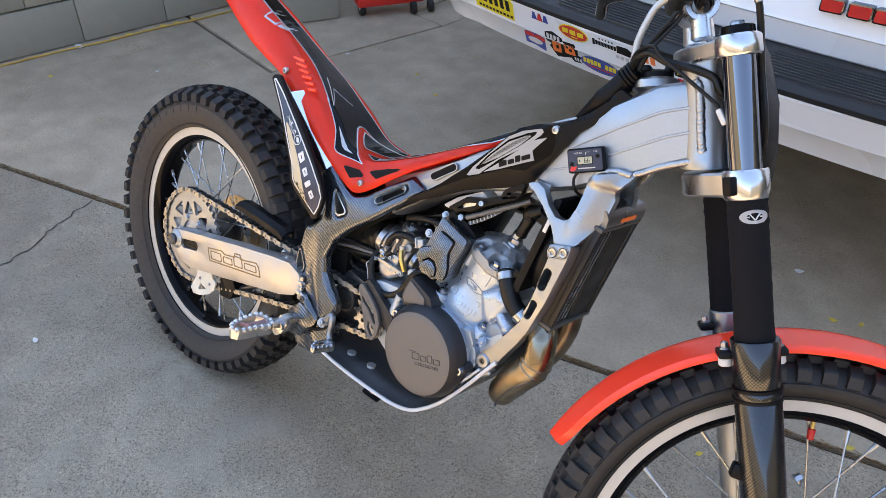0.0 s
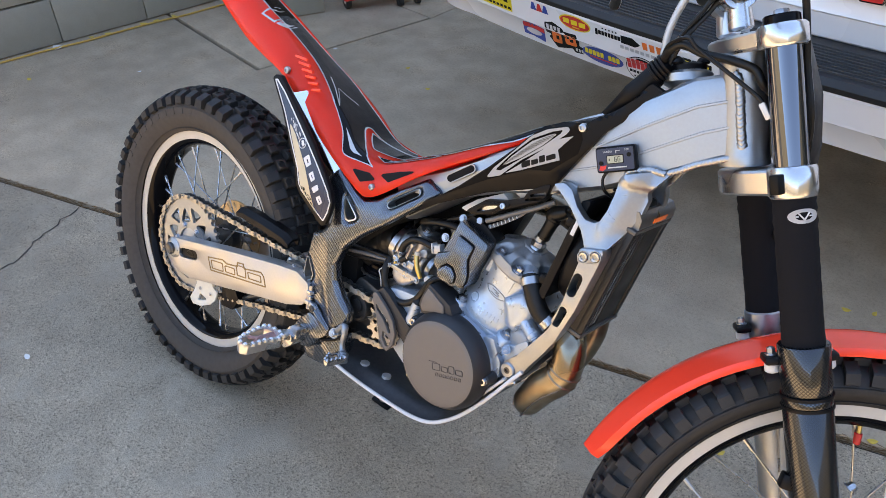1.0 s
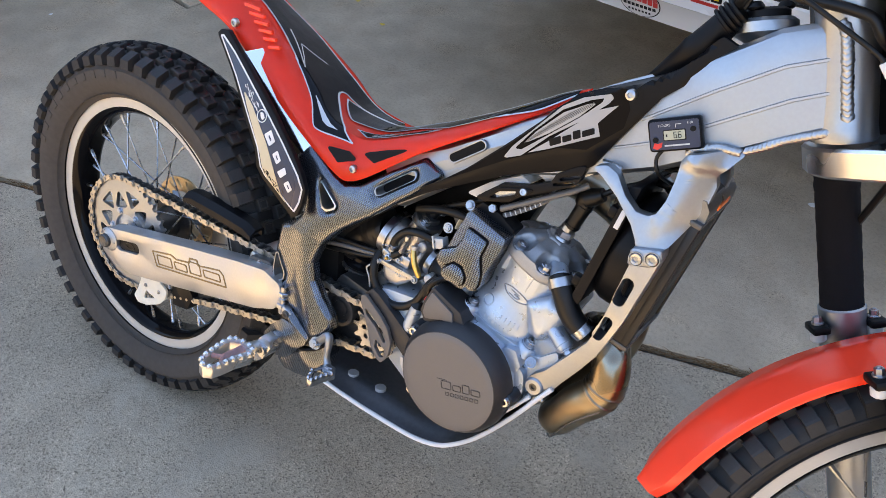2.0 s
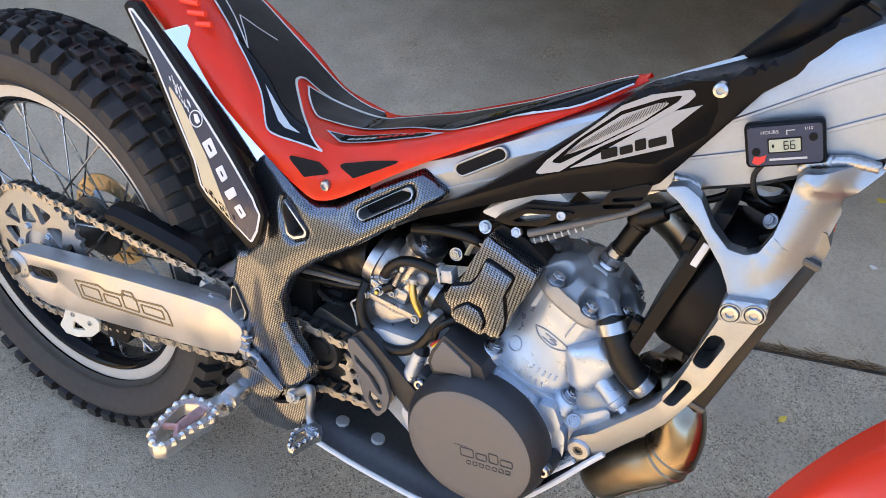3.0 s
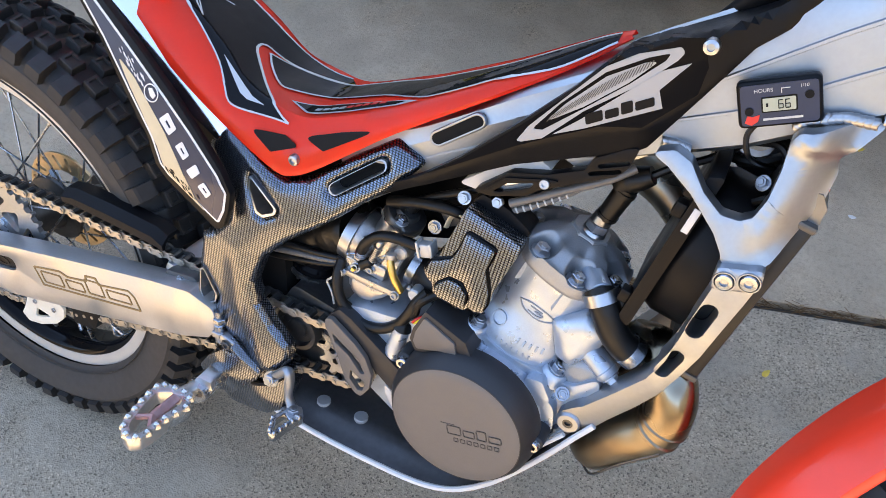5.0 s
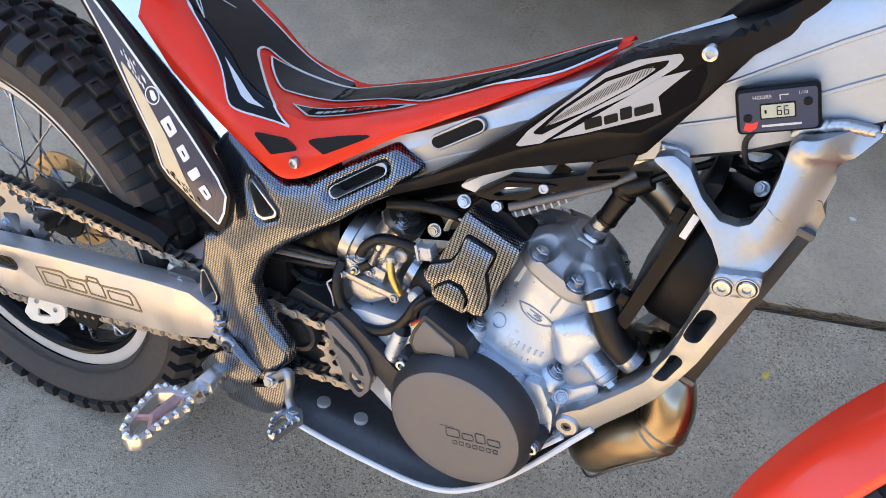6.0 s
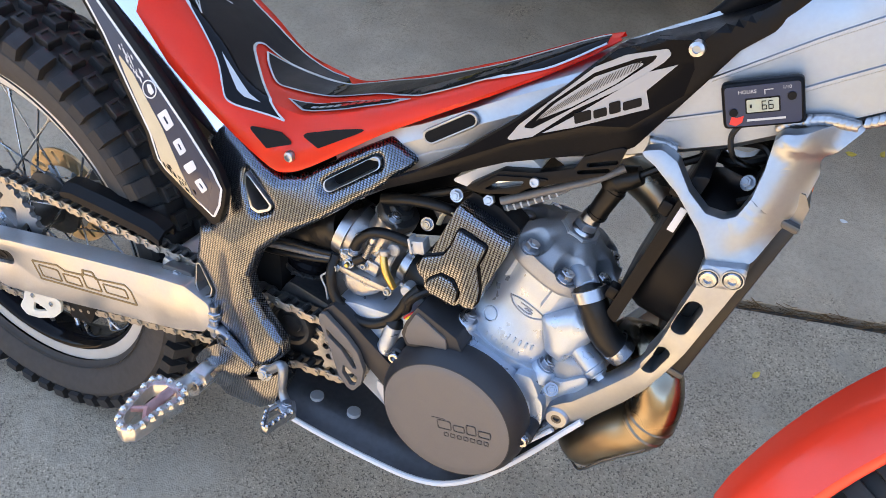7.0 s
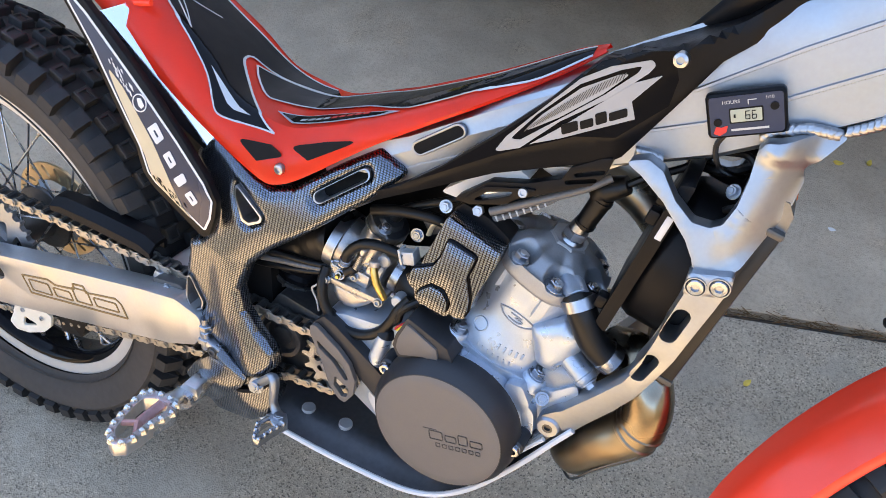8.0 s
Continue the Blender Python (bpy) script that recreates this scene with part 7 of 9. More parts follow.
# thin pale spikes on the back of the seat
wrap(ribbon([(0.2890, 0.4490), (0.3140, 0.4330), (0.3480, 0.4066)], 0.0011), SILVERSTICK, "spike_line", "thin pale spike lines", 0.0010, SLANT)
wrap(ribbon([(0.3480, 0.4066), (0.3340, 0.4210), (0.3150, 0.4386)], 0.0008), SILVERSTICK, "spike_line", "", 0.0010, SLANT)
wrap(ribbon([(0.3150, 0.4386), (0.3340, 0.4390), (0.3510, 0.4414)], 0.0008), SILVERSTICK, "spike_line", "", 0.0010, SLANT)
# dark mesh windows in the flank
wrap(rounded([(0.4295, 0.6530), (0.4560, 0.6380), (0.4840, 0.6500), (0.4665, 0.6565)], 0.003), DARK, "flank_window", "black mesh window", 0.0006)
wrap(rounded([(0.4870, 0.6605), (0.5112, 0.6560), (0.5630, 0.6935), (0.5260, 0.6790)], 0.003), DARK, "flank_window", "black mesh window", 0.0006)
# model mark on the tail: three slanted silver frames
for a, b in (((0.112, 0.838), (0.148, 0.830)), ((0.152, 0.830), (0.188, 0.822)), ((0.192, 0.822), (0.232, 0.812))):
    (x0, z0), (x1, z1) = a, b
    o = [(x0, z0), (x1, z1), (x1 + 0.008, z1 + 0.014), (x0 + 0.008, z0 + 0.014)]
    i = [(x0 + 0.0045, z0 + 0.0022), (x1 - 0.0022, z1 + 0.0036), (x1 + 0.0035, z1 + 0.0118), (x0 + 0.010, z0 + 0.0104)]
    wrap(o, SILVERSTICK, "model_mark", "silver outlined model mark", 0.0008, holes=[i])


# ---- engine ----
CYL_UP = V(0.27, 0, 0.963).normalized()
CYL_TOP = V(0.758, 0.006, 0.6195)  # middle of the head's rim
cyl_pose = Matrix(((CYL_UP.z, 0, CYL_UP.x, CYL_TOP.x), (0, 1, 0, CYL_TOP.y), (-CYL_UP.x, 0, CYL_UP.z, CYL_TOP.z), (0, 0, 0, 1)))


def lathe(name, prof, mat, label="", n=48, m=None, parent=None):
    return part(name, revolve(fresh(), prof, m or cyl_pose, n), mat, parent or bike, label)


BOLTS = [radians(-74 + 360 / 7 * k) for k in range(7)]
BOLT_R = 0.0485


# barrel: slim under the head, flaring to its foot flange
engine = lathe("cylinder", [(0, -0.165), (0.058, -0.165), (0.0640, -0.140), (0.0650, -0.122), (0.0635, -0.112), (0.0600, -0.098), (0.0545, -0.083), (0.0525, -0.068), (0.0530, -0.045), (0.0545, -0.0265), (0, -0.0265)], CAST, "bare cast alloy cylinder", 72)
# head: a dome with a flat pocket scooped out round each bolt
NA, RINGS = 240, [0.0, 0.006, 0.010, 0.013, 0.016, 0.020, 0.024, 0.028] + [0.030 + 0.00125 * k for k in range(23)]
bm = fresh()
grid = []
for r in RINGS:
    row = []
    for i in range(NA):
        a = 2 * math.pi * i / NA
        dome = 0.014 - 0.009 * smooth_step(0.014, 0.040, r) - 0.013 * smooth_step(0.036, 0.0575, r)
        near = min(math.hypot(r * math.cos(a) - BOLT_R * math.cos(b), r * math.sin(a) - BOLT_R * math.sin(b)) for b in BOLTS)
        ray = min(abs((a - b + math.pi) % (2 * math.pi) - math.pi) for b in BOLTS)
        if r > 0.02:
            dome -= 0.004 * math.exp(-(ray * r / 0.006) ** 2) * smooth_step(0.02, 0.034, r)
        h = -0.0135 + (dome + 0.0135) * smooth_step(0.0098, 0.0150, near)
        bulge = 1 + 0.035 * math.exp(-(ray * 0.05 / 0.010) ** 2) * smooth_step(0.045, 0.0575, r)
        row.append(V(r * bulge * math.cos(a), r * bulge * math.sin(a), h))
    grid.append(row)
for dr, h in ((1.012, -0.0165), (1.015, -0.0215), (1.012, -0.0252), (0.985, -0.0265)):
    grid.append([V(p.x * dr, p.y * dr, min(h, p.z - 0.001) if h > -0.02 else h) for p in grid[len(RINGS) - 1]])
loft(bm, [[cyl_pose @ p for p in row] for row in grid[1:]])
head_ob = part("cylinder_head", bm, HEADGREY, bike, "grey domed cylinder head with bolted rim", smooth=75)
for k, a in enumerate(BOLTS):
    c = V(BOLT_R * math.cos(a), BOLT_R * math.sin(a), -0.0136)
    bm = hexbolt(fresh(), cyl_pose @ c, CYL_UP, 0.0072, 0.0085)
    part("head_bolt", bm, STEEL, head_ob, "zinc flange bolt")
# flat bar that runs from a bolt boss down the barrel
for a in (BOLTS[0], BOLTS[6] - 0.08):
    d_, t_ = V(math.cos(a), math.sin(a), 0), V(-math.sin(a), math.cos(a), 0)
    bm = fresh()
    loft(bm, [[cyl_pose @ (d_ * (0.050 + e) + t_ * w * 0.0052 + V(0, 0, z)) for w, e in ((-1, 0), (-0.9, 0.0085), (0.9, 0.0085), (1, 0))] for z in (-0.050, -0.047, -0.020)])
    part("stud_bar", bm, CAST, engine, smooth=30)
# foot flange with its bolt lugs
FOOT = [(-0.050, -0.052), (-0.049, -0.066), (-0.036, -0.071), (-0.026, -0.064), (-0.010, -0.0665), (0.012, -0.0665), (0.030, -0.062), (0.040, -0.060), (0.052, -0.058), (0.062, -0.050), (0.064, -0.036), (0.066, 0.030), (0.050, 0.060), (-0.046, 0.062), (-0.062, 0.030), (-0.062, -0.030)]
LIE = Matrix(((1, 0, 0, 0), (0, 0, 1, 0), (0, 1, 0, 0), (0, 0, 0, 1)))
bm = plate(fresh(), rounded(FOOT, 0.010), -0.134, -0.120, edge=0.003)
part("cylinder_foot", bm, CAST, engine, "cast foot flange with bolt lugs", cyl_pose @ LIE, 50)
bm = plate(fresh(), rounded([(x * 1.01, y * 1.01) for x, y in FOOT], 0.010), -0.1365, -0.1335)
part("foot_gasket", bm, HEADGREY, engine, "", cyl_pose @ LIE, 50)
for lx, ly, r in ((-0.0395, -0.059, 0.0115), (0.052, -0.047, 0.0135)):
    bm = revolve(fresh(), [(r + 0.003, -0.128), (r + 0.001, -0.121), (r, -0.116), (r - 0.002, -0.114), (0, -0.114)], cyl_pose @ Matrix.Translation((lx, ly, 0)), 28)
    part("foot_lug", bm, CAST, engine)
    part("foot_bolt", hexbolt(fresh(), cyl_pose @ V(lx, ly, -0.114), CYL_UP, 0.0075, 0.007), STEEL, engine)
# cast block that holds the exhaust and water passages at the front
PORT = [(0.7560, 0.5540), (0.7881, 0.5748), (0.8067, 0.5678), (0.8139, 0.5547), (0.8048, 0.5275), (0.7899, 0.5070), (0.7700, 0.5130)]
bm = bend(forged(rounded(PORT, 0.008), -0.052, 0.040, step=0.0035, radius=0.016, depth=0.012), lambda c: V(c.x, c.y + 0.25 * max(0.0, c.x - 0.79), c.z))
part("exhaust_port", bm, CAST, engine, "cast exhaust port", smooth=60)
# plug, nut, cap
pl0 = V(0.763, 0.003, 0.6275)
plug_dir = V(0.22, -0.02, 0.97).normalized()
boss = [(0.021 * math.cos(radians(22.5 + 45 * k)), 0.021 * math.sin(radians(22.5 + 45 * k))) for k in range(8)]
bm = loft(fresh(), [[cyl_pose @ V(x * f, y * f, h) for x, y in boss] for f, h in ((1.12, 0.006), (1.0, 0.0135), (0.93, 0.0150))])
part("plug_boss", bm, HEADGREY, head_ob, "eight-sided boss round the plug", smooth=20)
bm = fresh()
cyl(bm, pl0, pl0 + plug_dir * 0.010, 0.0125, 0.0115, 24, 0.001)
cyl(bm, pl0 + plug_dir * 0.010, pl0 + plug_dir * 0.019, 0.0118, n=6, edge=0.0012)
cyl(bm, pl0 + plug_dir * 0.019, pl0 + plug_dir * 0.028, 0.0098, 0.0092, 20, 0.001)
plug = part("spark_plug", bm, STEEL, bike, "zinc spark plug body")
bm = tube(fresh(), [(0.7708, 0.003, 0.6520), (0.7740, 0.003, 0.6640), (0.7785, 0.003, 0.6800), (0.7806, 0.003, 0.6890)], [0.0098, 0.0100, 0.0104, 0.0106], 20, 6)
tube(bm, [(0.7755, 0.003, 0.6850), (0.7800, 0.003, 0.6950), (0.7900, 0.003, 0.7015), (0.7985, 0.003, 0.7075)], [0.0098, 0.0128, 0.0112, 0.0086], 20, 6)
for p, r in ((V(0.7716, 0.003, 0.6550), 0.0106), (V(0.7795, 0.003, 0.6840), 0.0114)):
    revolve(bm, [(0.007, -0.002), (r, -0.0016), (r, 0.0016), (0.007, 0.002)], axes(p, p + V(0.28, 0, 0.96))[0], 24, True)
part("plug_cap", bm, HOSE, plug, "black rubber plug cap with a bent head")
part("plug_lead", tube(fresh(), [(0.797, 0.003, 0.7065), (0.815, 0.006, 0.722), (0.84, 0.012, 0.738), (0.87, 0.02, 0.77)], 0.0038, 8), HOSE, plug)

# crankcase halves, neck and bosses
CASE = [(0.5630, 0.4820), (0.5980, 0.4870), (0.6380, 0.4980), (0.6880, 0.4960), (0.7430, 0.4810), (0.7880, 0.4660), (0.7930, 0.4350), (0.7780, 0.3900), (0.7430, 0.3550), (0.6880, 0.3420), (0.6280, 0.3480), (0.5830, 0.3750), (0.5430, 0.4100), (0.5280, 0.4550), (0.5430, 0.4750)]
bm = plate(fresh(), rounded(CASE, 0.02), -0.062, 0.062, edge=0.014)
case = part("crankcase", bm, CAST, bike, "bare cast alloy crankcase", smooth=50)
bm = plate(fresh(), rounded([(0.7630, 0.4820), (0.7980, 0.4900), (0.8200, 0.5120), (0.8240, 0.4900), (0.8040, 0.4520), (0.7900, 0.4150), (0.7680, 0.3900), (0.7430, 0.4200)], 0.010), -0.050, 0.050, edge=0.008)
part("case_front", bm, CAST, case, "cast front of the crankcase", smooth=50)
bm = plate(fresh(), rounded([(0.7500, 0.4900), (0.7700, 0.4930), (0.7820, 0.4740), (0.7780, 0.4600), (0.7620, 0.4660)], 0.006), -0.066, -0.045, edge=0.005)
part("case_rib", bm, CAST, case)
part("case_bolt", hexbolt(fresh(), (0.7905, -0.056, 0.481), (0.2, -0.7, 0.6), 0.0055, 0.006), STEEL, case)
# maker's roundel and cast blocks on the cylinder
side_of = lambda az, up, r=0.0532: cyl_pose @ V(r * math.cos(az), r * math.sin(az), up)
FACE = radians(-88)
def cast_line(pts, r=0.0010):
    return tube(fresh(), [side_of(FACE + a, u) for a, u in pts], r, 6, 3)


part("cast_mark", cast_line([(-0.40, -0.064), (-0.15, -0.0585), (0.20, -0.0605), (0.38, -0.067), (0.12, -0.0725), (-0.22, -0.0705), (-0.40, -0.064)], 0.0008), HEADGREY, engine, "cast emblem outline")
part("cast_mark", cast_line([(-0.15, -0.0625), (0.10, -0.0630), (-0.03, -0.0655), (0.14, -0.0665), (0.05, -0.0695), (-0.16, -0.0685)], 0.0008), HEADGREY, engine)
bm = fresh()
for k in range(5):
    a = FACE + 0.02 + 0.11 * k
    tube(bm, [side_of(a, -0.098, 0.0602), side_of(a, -0.104, 0.0620)], 0.0012, 6, 1)
for k in range(7):
    a = FACE - 0.30 + 0.10 * k
    tube(bm, [side_of(a, -0.111, 0.0636), side_of(a + 0.02, -0.115, 0.0644)], 0.0009, 6, 1)
part("cast_bar", bm, CAST, engine, "raised cast marks, not readable")
bm = tube(fresh(), [side_of(FACE - 0.46 + 0.13 * math.cos(t), -0.096 + 0.007 * math.sin(t), 0.0598 - 0.0025 * math.sin(t)) for t in (2 * math.pi * k / 10 for k in range(11))], 0.0009, 6, 2)
part("cast_ring", bm, CAST, engine)

# flywheel cover: bronze-grey disc with dark rim
CC = V(0.704, 0, 0.4235)
at = Matrix.Translation((CC.x, 0, CC.z)) @ SIDE
bm = revolve(fresh(), [(0.06, 0.072), (0.0815, 0.072), (0.0820, 0.080), (0.0795, 0.092), (0.0735, 0.1020), (0.0715, 0.1045), (0.060, 0.1045)], at, 72)
part("cover_seat", revolve(fresh(), [(0.070, 0.045), (0.0790, 0.048), (0.0770, 0.0725), (0.060, 0.0725)], at, 64), CAST, case, "cast ring that carries the cover")
rim_ob = part("cover_rim", bm, COVERRIM, bike, "dark flywheel cover rim")
bm = revolve(fresh(), [(0.0, 0.1062), (0.060, 0.1058), (0.0700, 0.1050), (0.0716, 0.1040), (0.0716, 0.100)], at, 72)
part("flywheel_cover", bm, COVER, bike, "bronze-grey flywheel cover with moulded mark")
fly = bike.children[-1]
# mark as thin outlined bars, and a row of small bars
d, n = Vector((0.955, 0.296)), Vector((-0.296, 0.955))
u0 = Vector((0.699, 0.4125))
at2 = lambda a, b: u0 + d * a + n * b
for a0, a1, h0 in ((0.0, 0.016, 0.012), (0.018, 0.031, 0.009), (0.033, 0.044, 0.013), (0.046, 0.060, 0.009)):
    part("mark_bar", plate(fresh(), rounded([at2(a0, 0), at2(a1, 0), at2(a1, h0), at2(a0, h0)], 0.002), -0.1068, -0.105, [rounded([at2(a0 + 0.001, 0.001), at2(a1 - 0.001, 0.001), at2(a1 - 0.001, h0 - 0.001), at2(a0 + 0.001, h0 - 0.001)], 0.002)]), GREYLINE, fly)
for k in range(7):
    part("mark_bar", plate(fresh(), rounded([at2(0.006 + 0.0075 * k, -0.0095), at2(0.0115 + 0.0075 * k, -0.0095), at2(0.0115 + 0.0075 * k, -0.004), at2(0.006 + 0.0075 * k, -0.004)], 0.001), -0.1066, -0.105,
                             [[at2(0.0069 + 0.0075 * k, -0.0087), at2(0.0106 + 0.0075 * k, -0.0087), at2(0.0106 + 0.0075 * k, -0.0048), at2(0.0069 + 0.0075 * k, -0.0048)]]), GREYLINE, fly)
part("mark_line", tube(fresh(), [V(*at2(-0.006, 0.0135)[:1], -0.1060, at2(-0.006, 0.0135)[1]), V(at2(0.010, 0.0135)[0], -0.1060, at2(0.010, 0.0135)[1])], 0.0006, 6, 1), GREYLINE, fly)
for x, z, y in ((0.783, 0.4306, -0.086), (0.630, 0.4585, -0.084), (0.636, 0.355, -0.070)):
    bm = cyl(fresh(), (x, y + 0.03, z), (x, y, z), 0.0098, 0.0090, 20, 0.002)
    b = part("cover_lug", bm, COVERRIM, rim_ob)
    part("cover_bolt", hexbolt(fresh(), (x, y, z), (0, -1, 0), 0.0068, 0.006, False, True), STEEL, rim_ob)
# angular box over the stator leads
IGN = [(0.6450, 0.5350), (0.6910, 0.5180), (0.6995, 0.5040), (0.6930, 0.4900), (0.6730, 0.4920), (0.6410, 0.4810), (0.6330, 0.4940), (0.6350, 0.5090)]
bm = plate(fresh(), rounded(IGN, 0.003), -0.086, -0.046, edge=0.004)
part("stator_cover", bm, COVERRIM, bike, "dark stator lead cover")
bm = plate(fresh(), rounded([(0.6460, 0.5290), (0.6810, 0.5130), (0.6850, 0.4990), (0.6690, 0.4970), (0.6430, 0.4870), (0.6380, 0.4950), (0.6390, 0.5080)], 0.003), -0.0885, -0.084, edge=0.0012)
part("stator_plate", bm, COVER, bike, "bronze-grey face of the lead cover")
# case guard, sprocket guard
bm = plate(fresh(), rounded([(0.5320, 0.4650), (0.5450, 0.4800), (0.5600, 0.4735), (0.6227, 0.4335), (0.6340, 0.4060), (0.6230, 0.3960), (0.5700, 0.4359), (0.5450, 0.4520)], 0.003), -0.076, -0.058, edge=0.003)
part("case_guard", bm, COVERRIM, bike, "black case guard band")
GUARD = [(0.5325, 0.4660), (0.5395, 0.4690), (0.5702, 0.4490), (0.5850, 0.4350), (0.5945, 0.4150), (0.5935, 0.3925), (0.5844, 0.3765), (0.5765, 0.3785), (0.5625, 0.3935), (0.5510, 0.4225), (0.5335, 0.4550)]
bm = plate(fresh(), rounded(GUARD, 0.004), -0.083, -0.077, [rounded([(0.5415, 0.4510), (0.5530, 0.4435), (0.5770, 0.4295), (0.5865, 0.4125), (0.5815, 0.4105), (0.5640, 0.4290), (0.5460, 0.4395)], 0.002), rounded([(0.5680, 0.4100), (0.5880, 0.3995), (0.5864, 0.3868), (0.5800, 0.3840), (0.5686, 0.3960)], 0.002)], edge=0.0015)
part("sprocket_guard", bm, COVER, bike, "bronze-grey sprocket guard with windows")
bm = plate(fresh(), rounded([(0.604, 0.394), (0.622, 0.380), (0.640, 0.362), (0.636, 0.352), (0.618, 0.362), (0.606, 0.38)], 0.003), -0.066, -0.058, edge=0.001)
part("white_tab", bm, WHITE, bike, "white plastic tab behind the cover")
# gearbox sprocket boss and swingarm pivot
bm = revolve(fresh(), [(0, 0.063), (0.012, 0.063), (0.013, 0.060), (0.0205, 0.060), (0.0220, 0.066), (0.0270, 0.066), (0.0290, 0.062), (0.0290, 0.030)], Matrix.Translation((0.484, 0, 0.410)) @ SIDE, 40)
part("pivot_cap", bm, DARKSTEEL, bike, "dark swingarm pivot cap")
bm = plate(fresh(), rounded([(0.47, 0.46), (0.53, 0.45), (0.56, 0.41), (0.54, 0.36), (0.47, 0.345), (0.44, 0.40)], 0.01), -0.05, 0.05, edge=0.006)
part("gearbox_back", bm, DARKSTEEL, bike, "dark rear of the gearbox")

# carbon ignition cover
CDI = [(0.6550, 0.6430), (0.7140, 0.6260), (0.7120, 0.6118), (0.7010, 0.5748), (0.6998, 0.5577), (0.6961, 0.5473), (0.6868, 0.5446), (0.6805, 0.5470), (0.6774, 0.5421), (0.6701, 0.5406), (0.6487, 0.5437), (0.6411, 0.5484), (0.6396, 0.5560), (0.6318, 0.5603),
       (0.6275, 0.5676), (0.6316, 0.5773), (0.6407, 0.5871), (0.6423, 0.5960), (0.6520, 0.6309)]
cdi_y = lambda c: V(c.x, c.y - 0.050 + 0.16 * (c.z - 0.60), c.z)
bm = plate(fresh(), rounded(CDI, 0.004), -0.010, 0.022, edge=0.003)
bend(bm, cdi_y)
cdi = part("ignition_cover", bm, CARBON, bike, "carbon-look ignition cover")
for shape in ([(0.6623, 0.6218), (0.6928, 0.6149), (0.6887, 0.5933), (0.6972, 0.5709), (0.6981, 0.5583), (0.6956, 0.5513), (0.6875, 0.5491), (0.6825, 0.5510), (0.6798, 0.5630), (0.6708, 0.5738), (0.6567, 0.5745), (0.6479, 0.5665), (0.6426, 0.5626), (0.6331, 0.5658), (0.6308, 0.5701),
               (0.6346, 0.5808), (0.6538, 0.5908), (0.6592, 0.6027)],
              [(0.6440, 0.5568), (0.6490, 0.5628), (0.6570, 0.5700), (0.6680, 0.5690), (0.6762, 0.5610), (0.6770, 0.5500), (0.6710, 0.5454), (0.6503, 0.5487), (0.6445, 0.5530)]):
    line = rounded(shape, 0.004)
    # black bead paints the dark ground reflected in the panel's bevel
    bm = tube(fresh(), [cdi_y(V(x, -0.0105, z)) for x, z in line + line[:1]], 0.0021, 8, 1)
    part("panel_groove", bm, GLOSSBLACK, cdi, "black line for the dark reflection in the raised panel's bevel")
    bm = plate(fresh(), line, -0.0150, 0.0, edge=0.002)
    bend(bm, cdi_y)
    part("raised_panel", bm, CARBON, cdi)
bm = plate(fresh(), rounded([(0.652, 0.640), (0.662, 0.652), (0.690, 0.646), (0.714, 0.632), (0.712, 0.620), (0.690, 0.630)], 0.004), -0.036, -0.010, edge=0.003)
part("coil_bracket", bm, PLASTIC, bike, "black coil bracket")
for p in ((0.6774, -0.032, 0.6484),):
    part("bracket_bolt", hexbolt(fresh(), p, (0, -1, 0.3), 0.0058, 0.006, False), STEEL, bike)
part("hose", tube(fresh(), [(0.690, -0.038, 0.655), (0.71, -0.036, 0.668), (0.735, -0.034, 0.685), (0.765, -0.03, 0.705), (0.785, -0.02, 0.72)], 0.0042, 10), SMOKE, bike, "smoky ribbed breather hose")

# carburettor, boot, hoses
YC = -0.022
BORE = V(0.975, 0, -0.222).normalized()  # intake runs back to front and down
B0 = V(0.530, YC, 0.5465)
S0, S1 = V(0.549, YC, 0.506), V(0.5815, YC, 0.5860)  # slide chamber
CUP = (S1 - S0).normalized()
bm = cyl(fresh(), B0, B0 + BORE * 0.026, 0.0285, 0.0255, 32, 0.002)
cyl(bm, B0 + BORE * 0.022, B0 + BORE * 0.062, 0.0215, 0.0195, 30, 0.002)
cyl(bm, S0, S1, 0.0225, 0.0190, 32, 0.002)
for a, b in ((-1, -0.3), (0.3, 1)):
    box(bm, S0.lerp(S1, 0.42) + V(0.012 * (a + b), -0.018, -0.002 * (a + b)), (0.012, 0.014, 0.034), (0, 22, 0), 0.003)
box(bm, (0.560, -0.040, 0.527), (0.040, 0.020, 0.018), (0, 8, 0), 0.003)
box(bm, (0.5395, -0.044, 0.523), (0.016, 0.016, 0.018), (0, 12, 0), 0.003)
carb = part("carburettor", bm, CARB, bike, "cast alloy carburettor")
# round bowl that hangs from a flange
BOWL = [(0.5400, 0.5150), (0.5395, 0.4990), (0.5460, 0.4890), (0.5570, 0.4845), (0.5690, 0.4870), (0.5800, 0.4955), (0.5900, 0.5060), (0.5940, 0.5130)]
bm = bend(forged(rounded(BOWL, 0.008), 0.0, 0.052, step=0.004, radius=0.009, depth=0.006), lambda c: V(c.x, c.y - 0.056, c.z))
bowl = part("float_bowl", bm, CARB, carb, "round cast float bowl", smooth=60)
bm = plate(fresh(), rounded([(0.5300, 0.5175), (0.5300, 0.5115), (0.5640, 0.5085), (0.6010, 0.5085), (0.6010, 0.5155), (0.5640, 0.5165)], 0.002), -0.0565, 0.012, edge=0.002)
part("bowl_flange", bm, CARB, carb)
part("bowl_nut", hexbolt(fresh(), (0.5570, -0.030, 0.4850), (0.05, -0.25, -1), 0.0085, 0.007, True), BRASS, bowl)
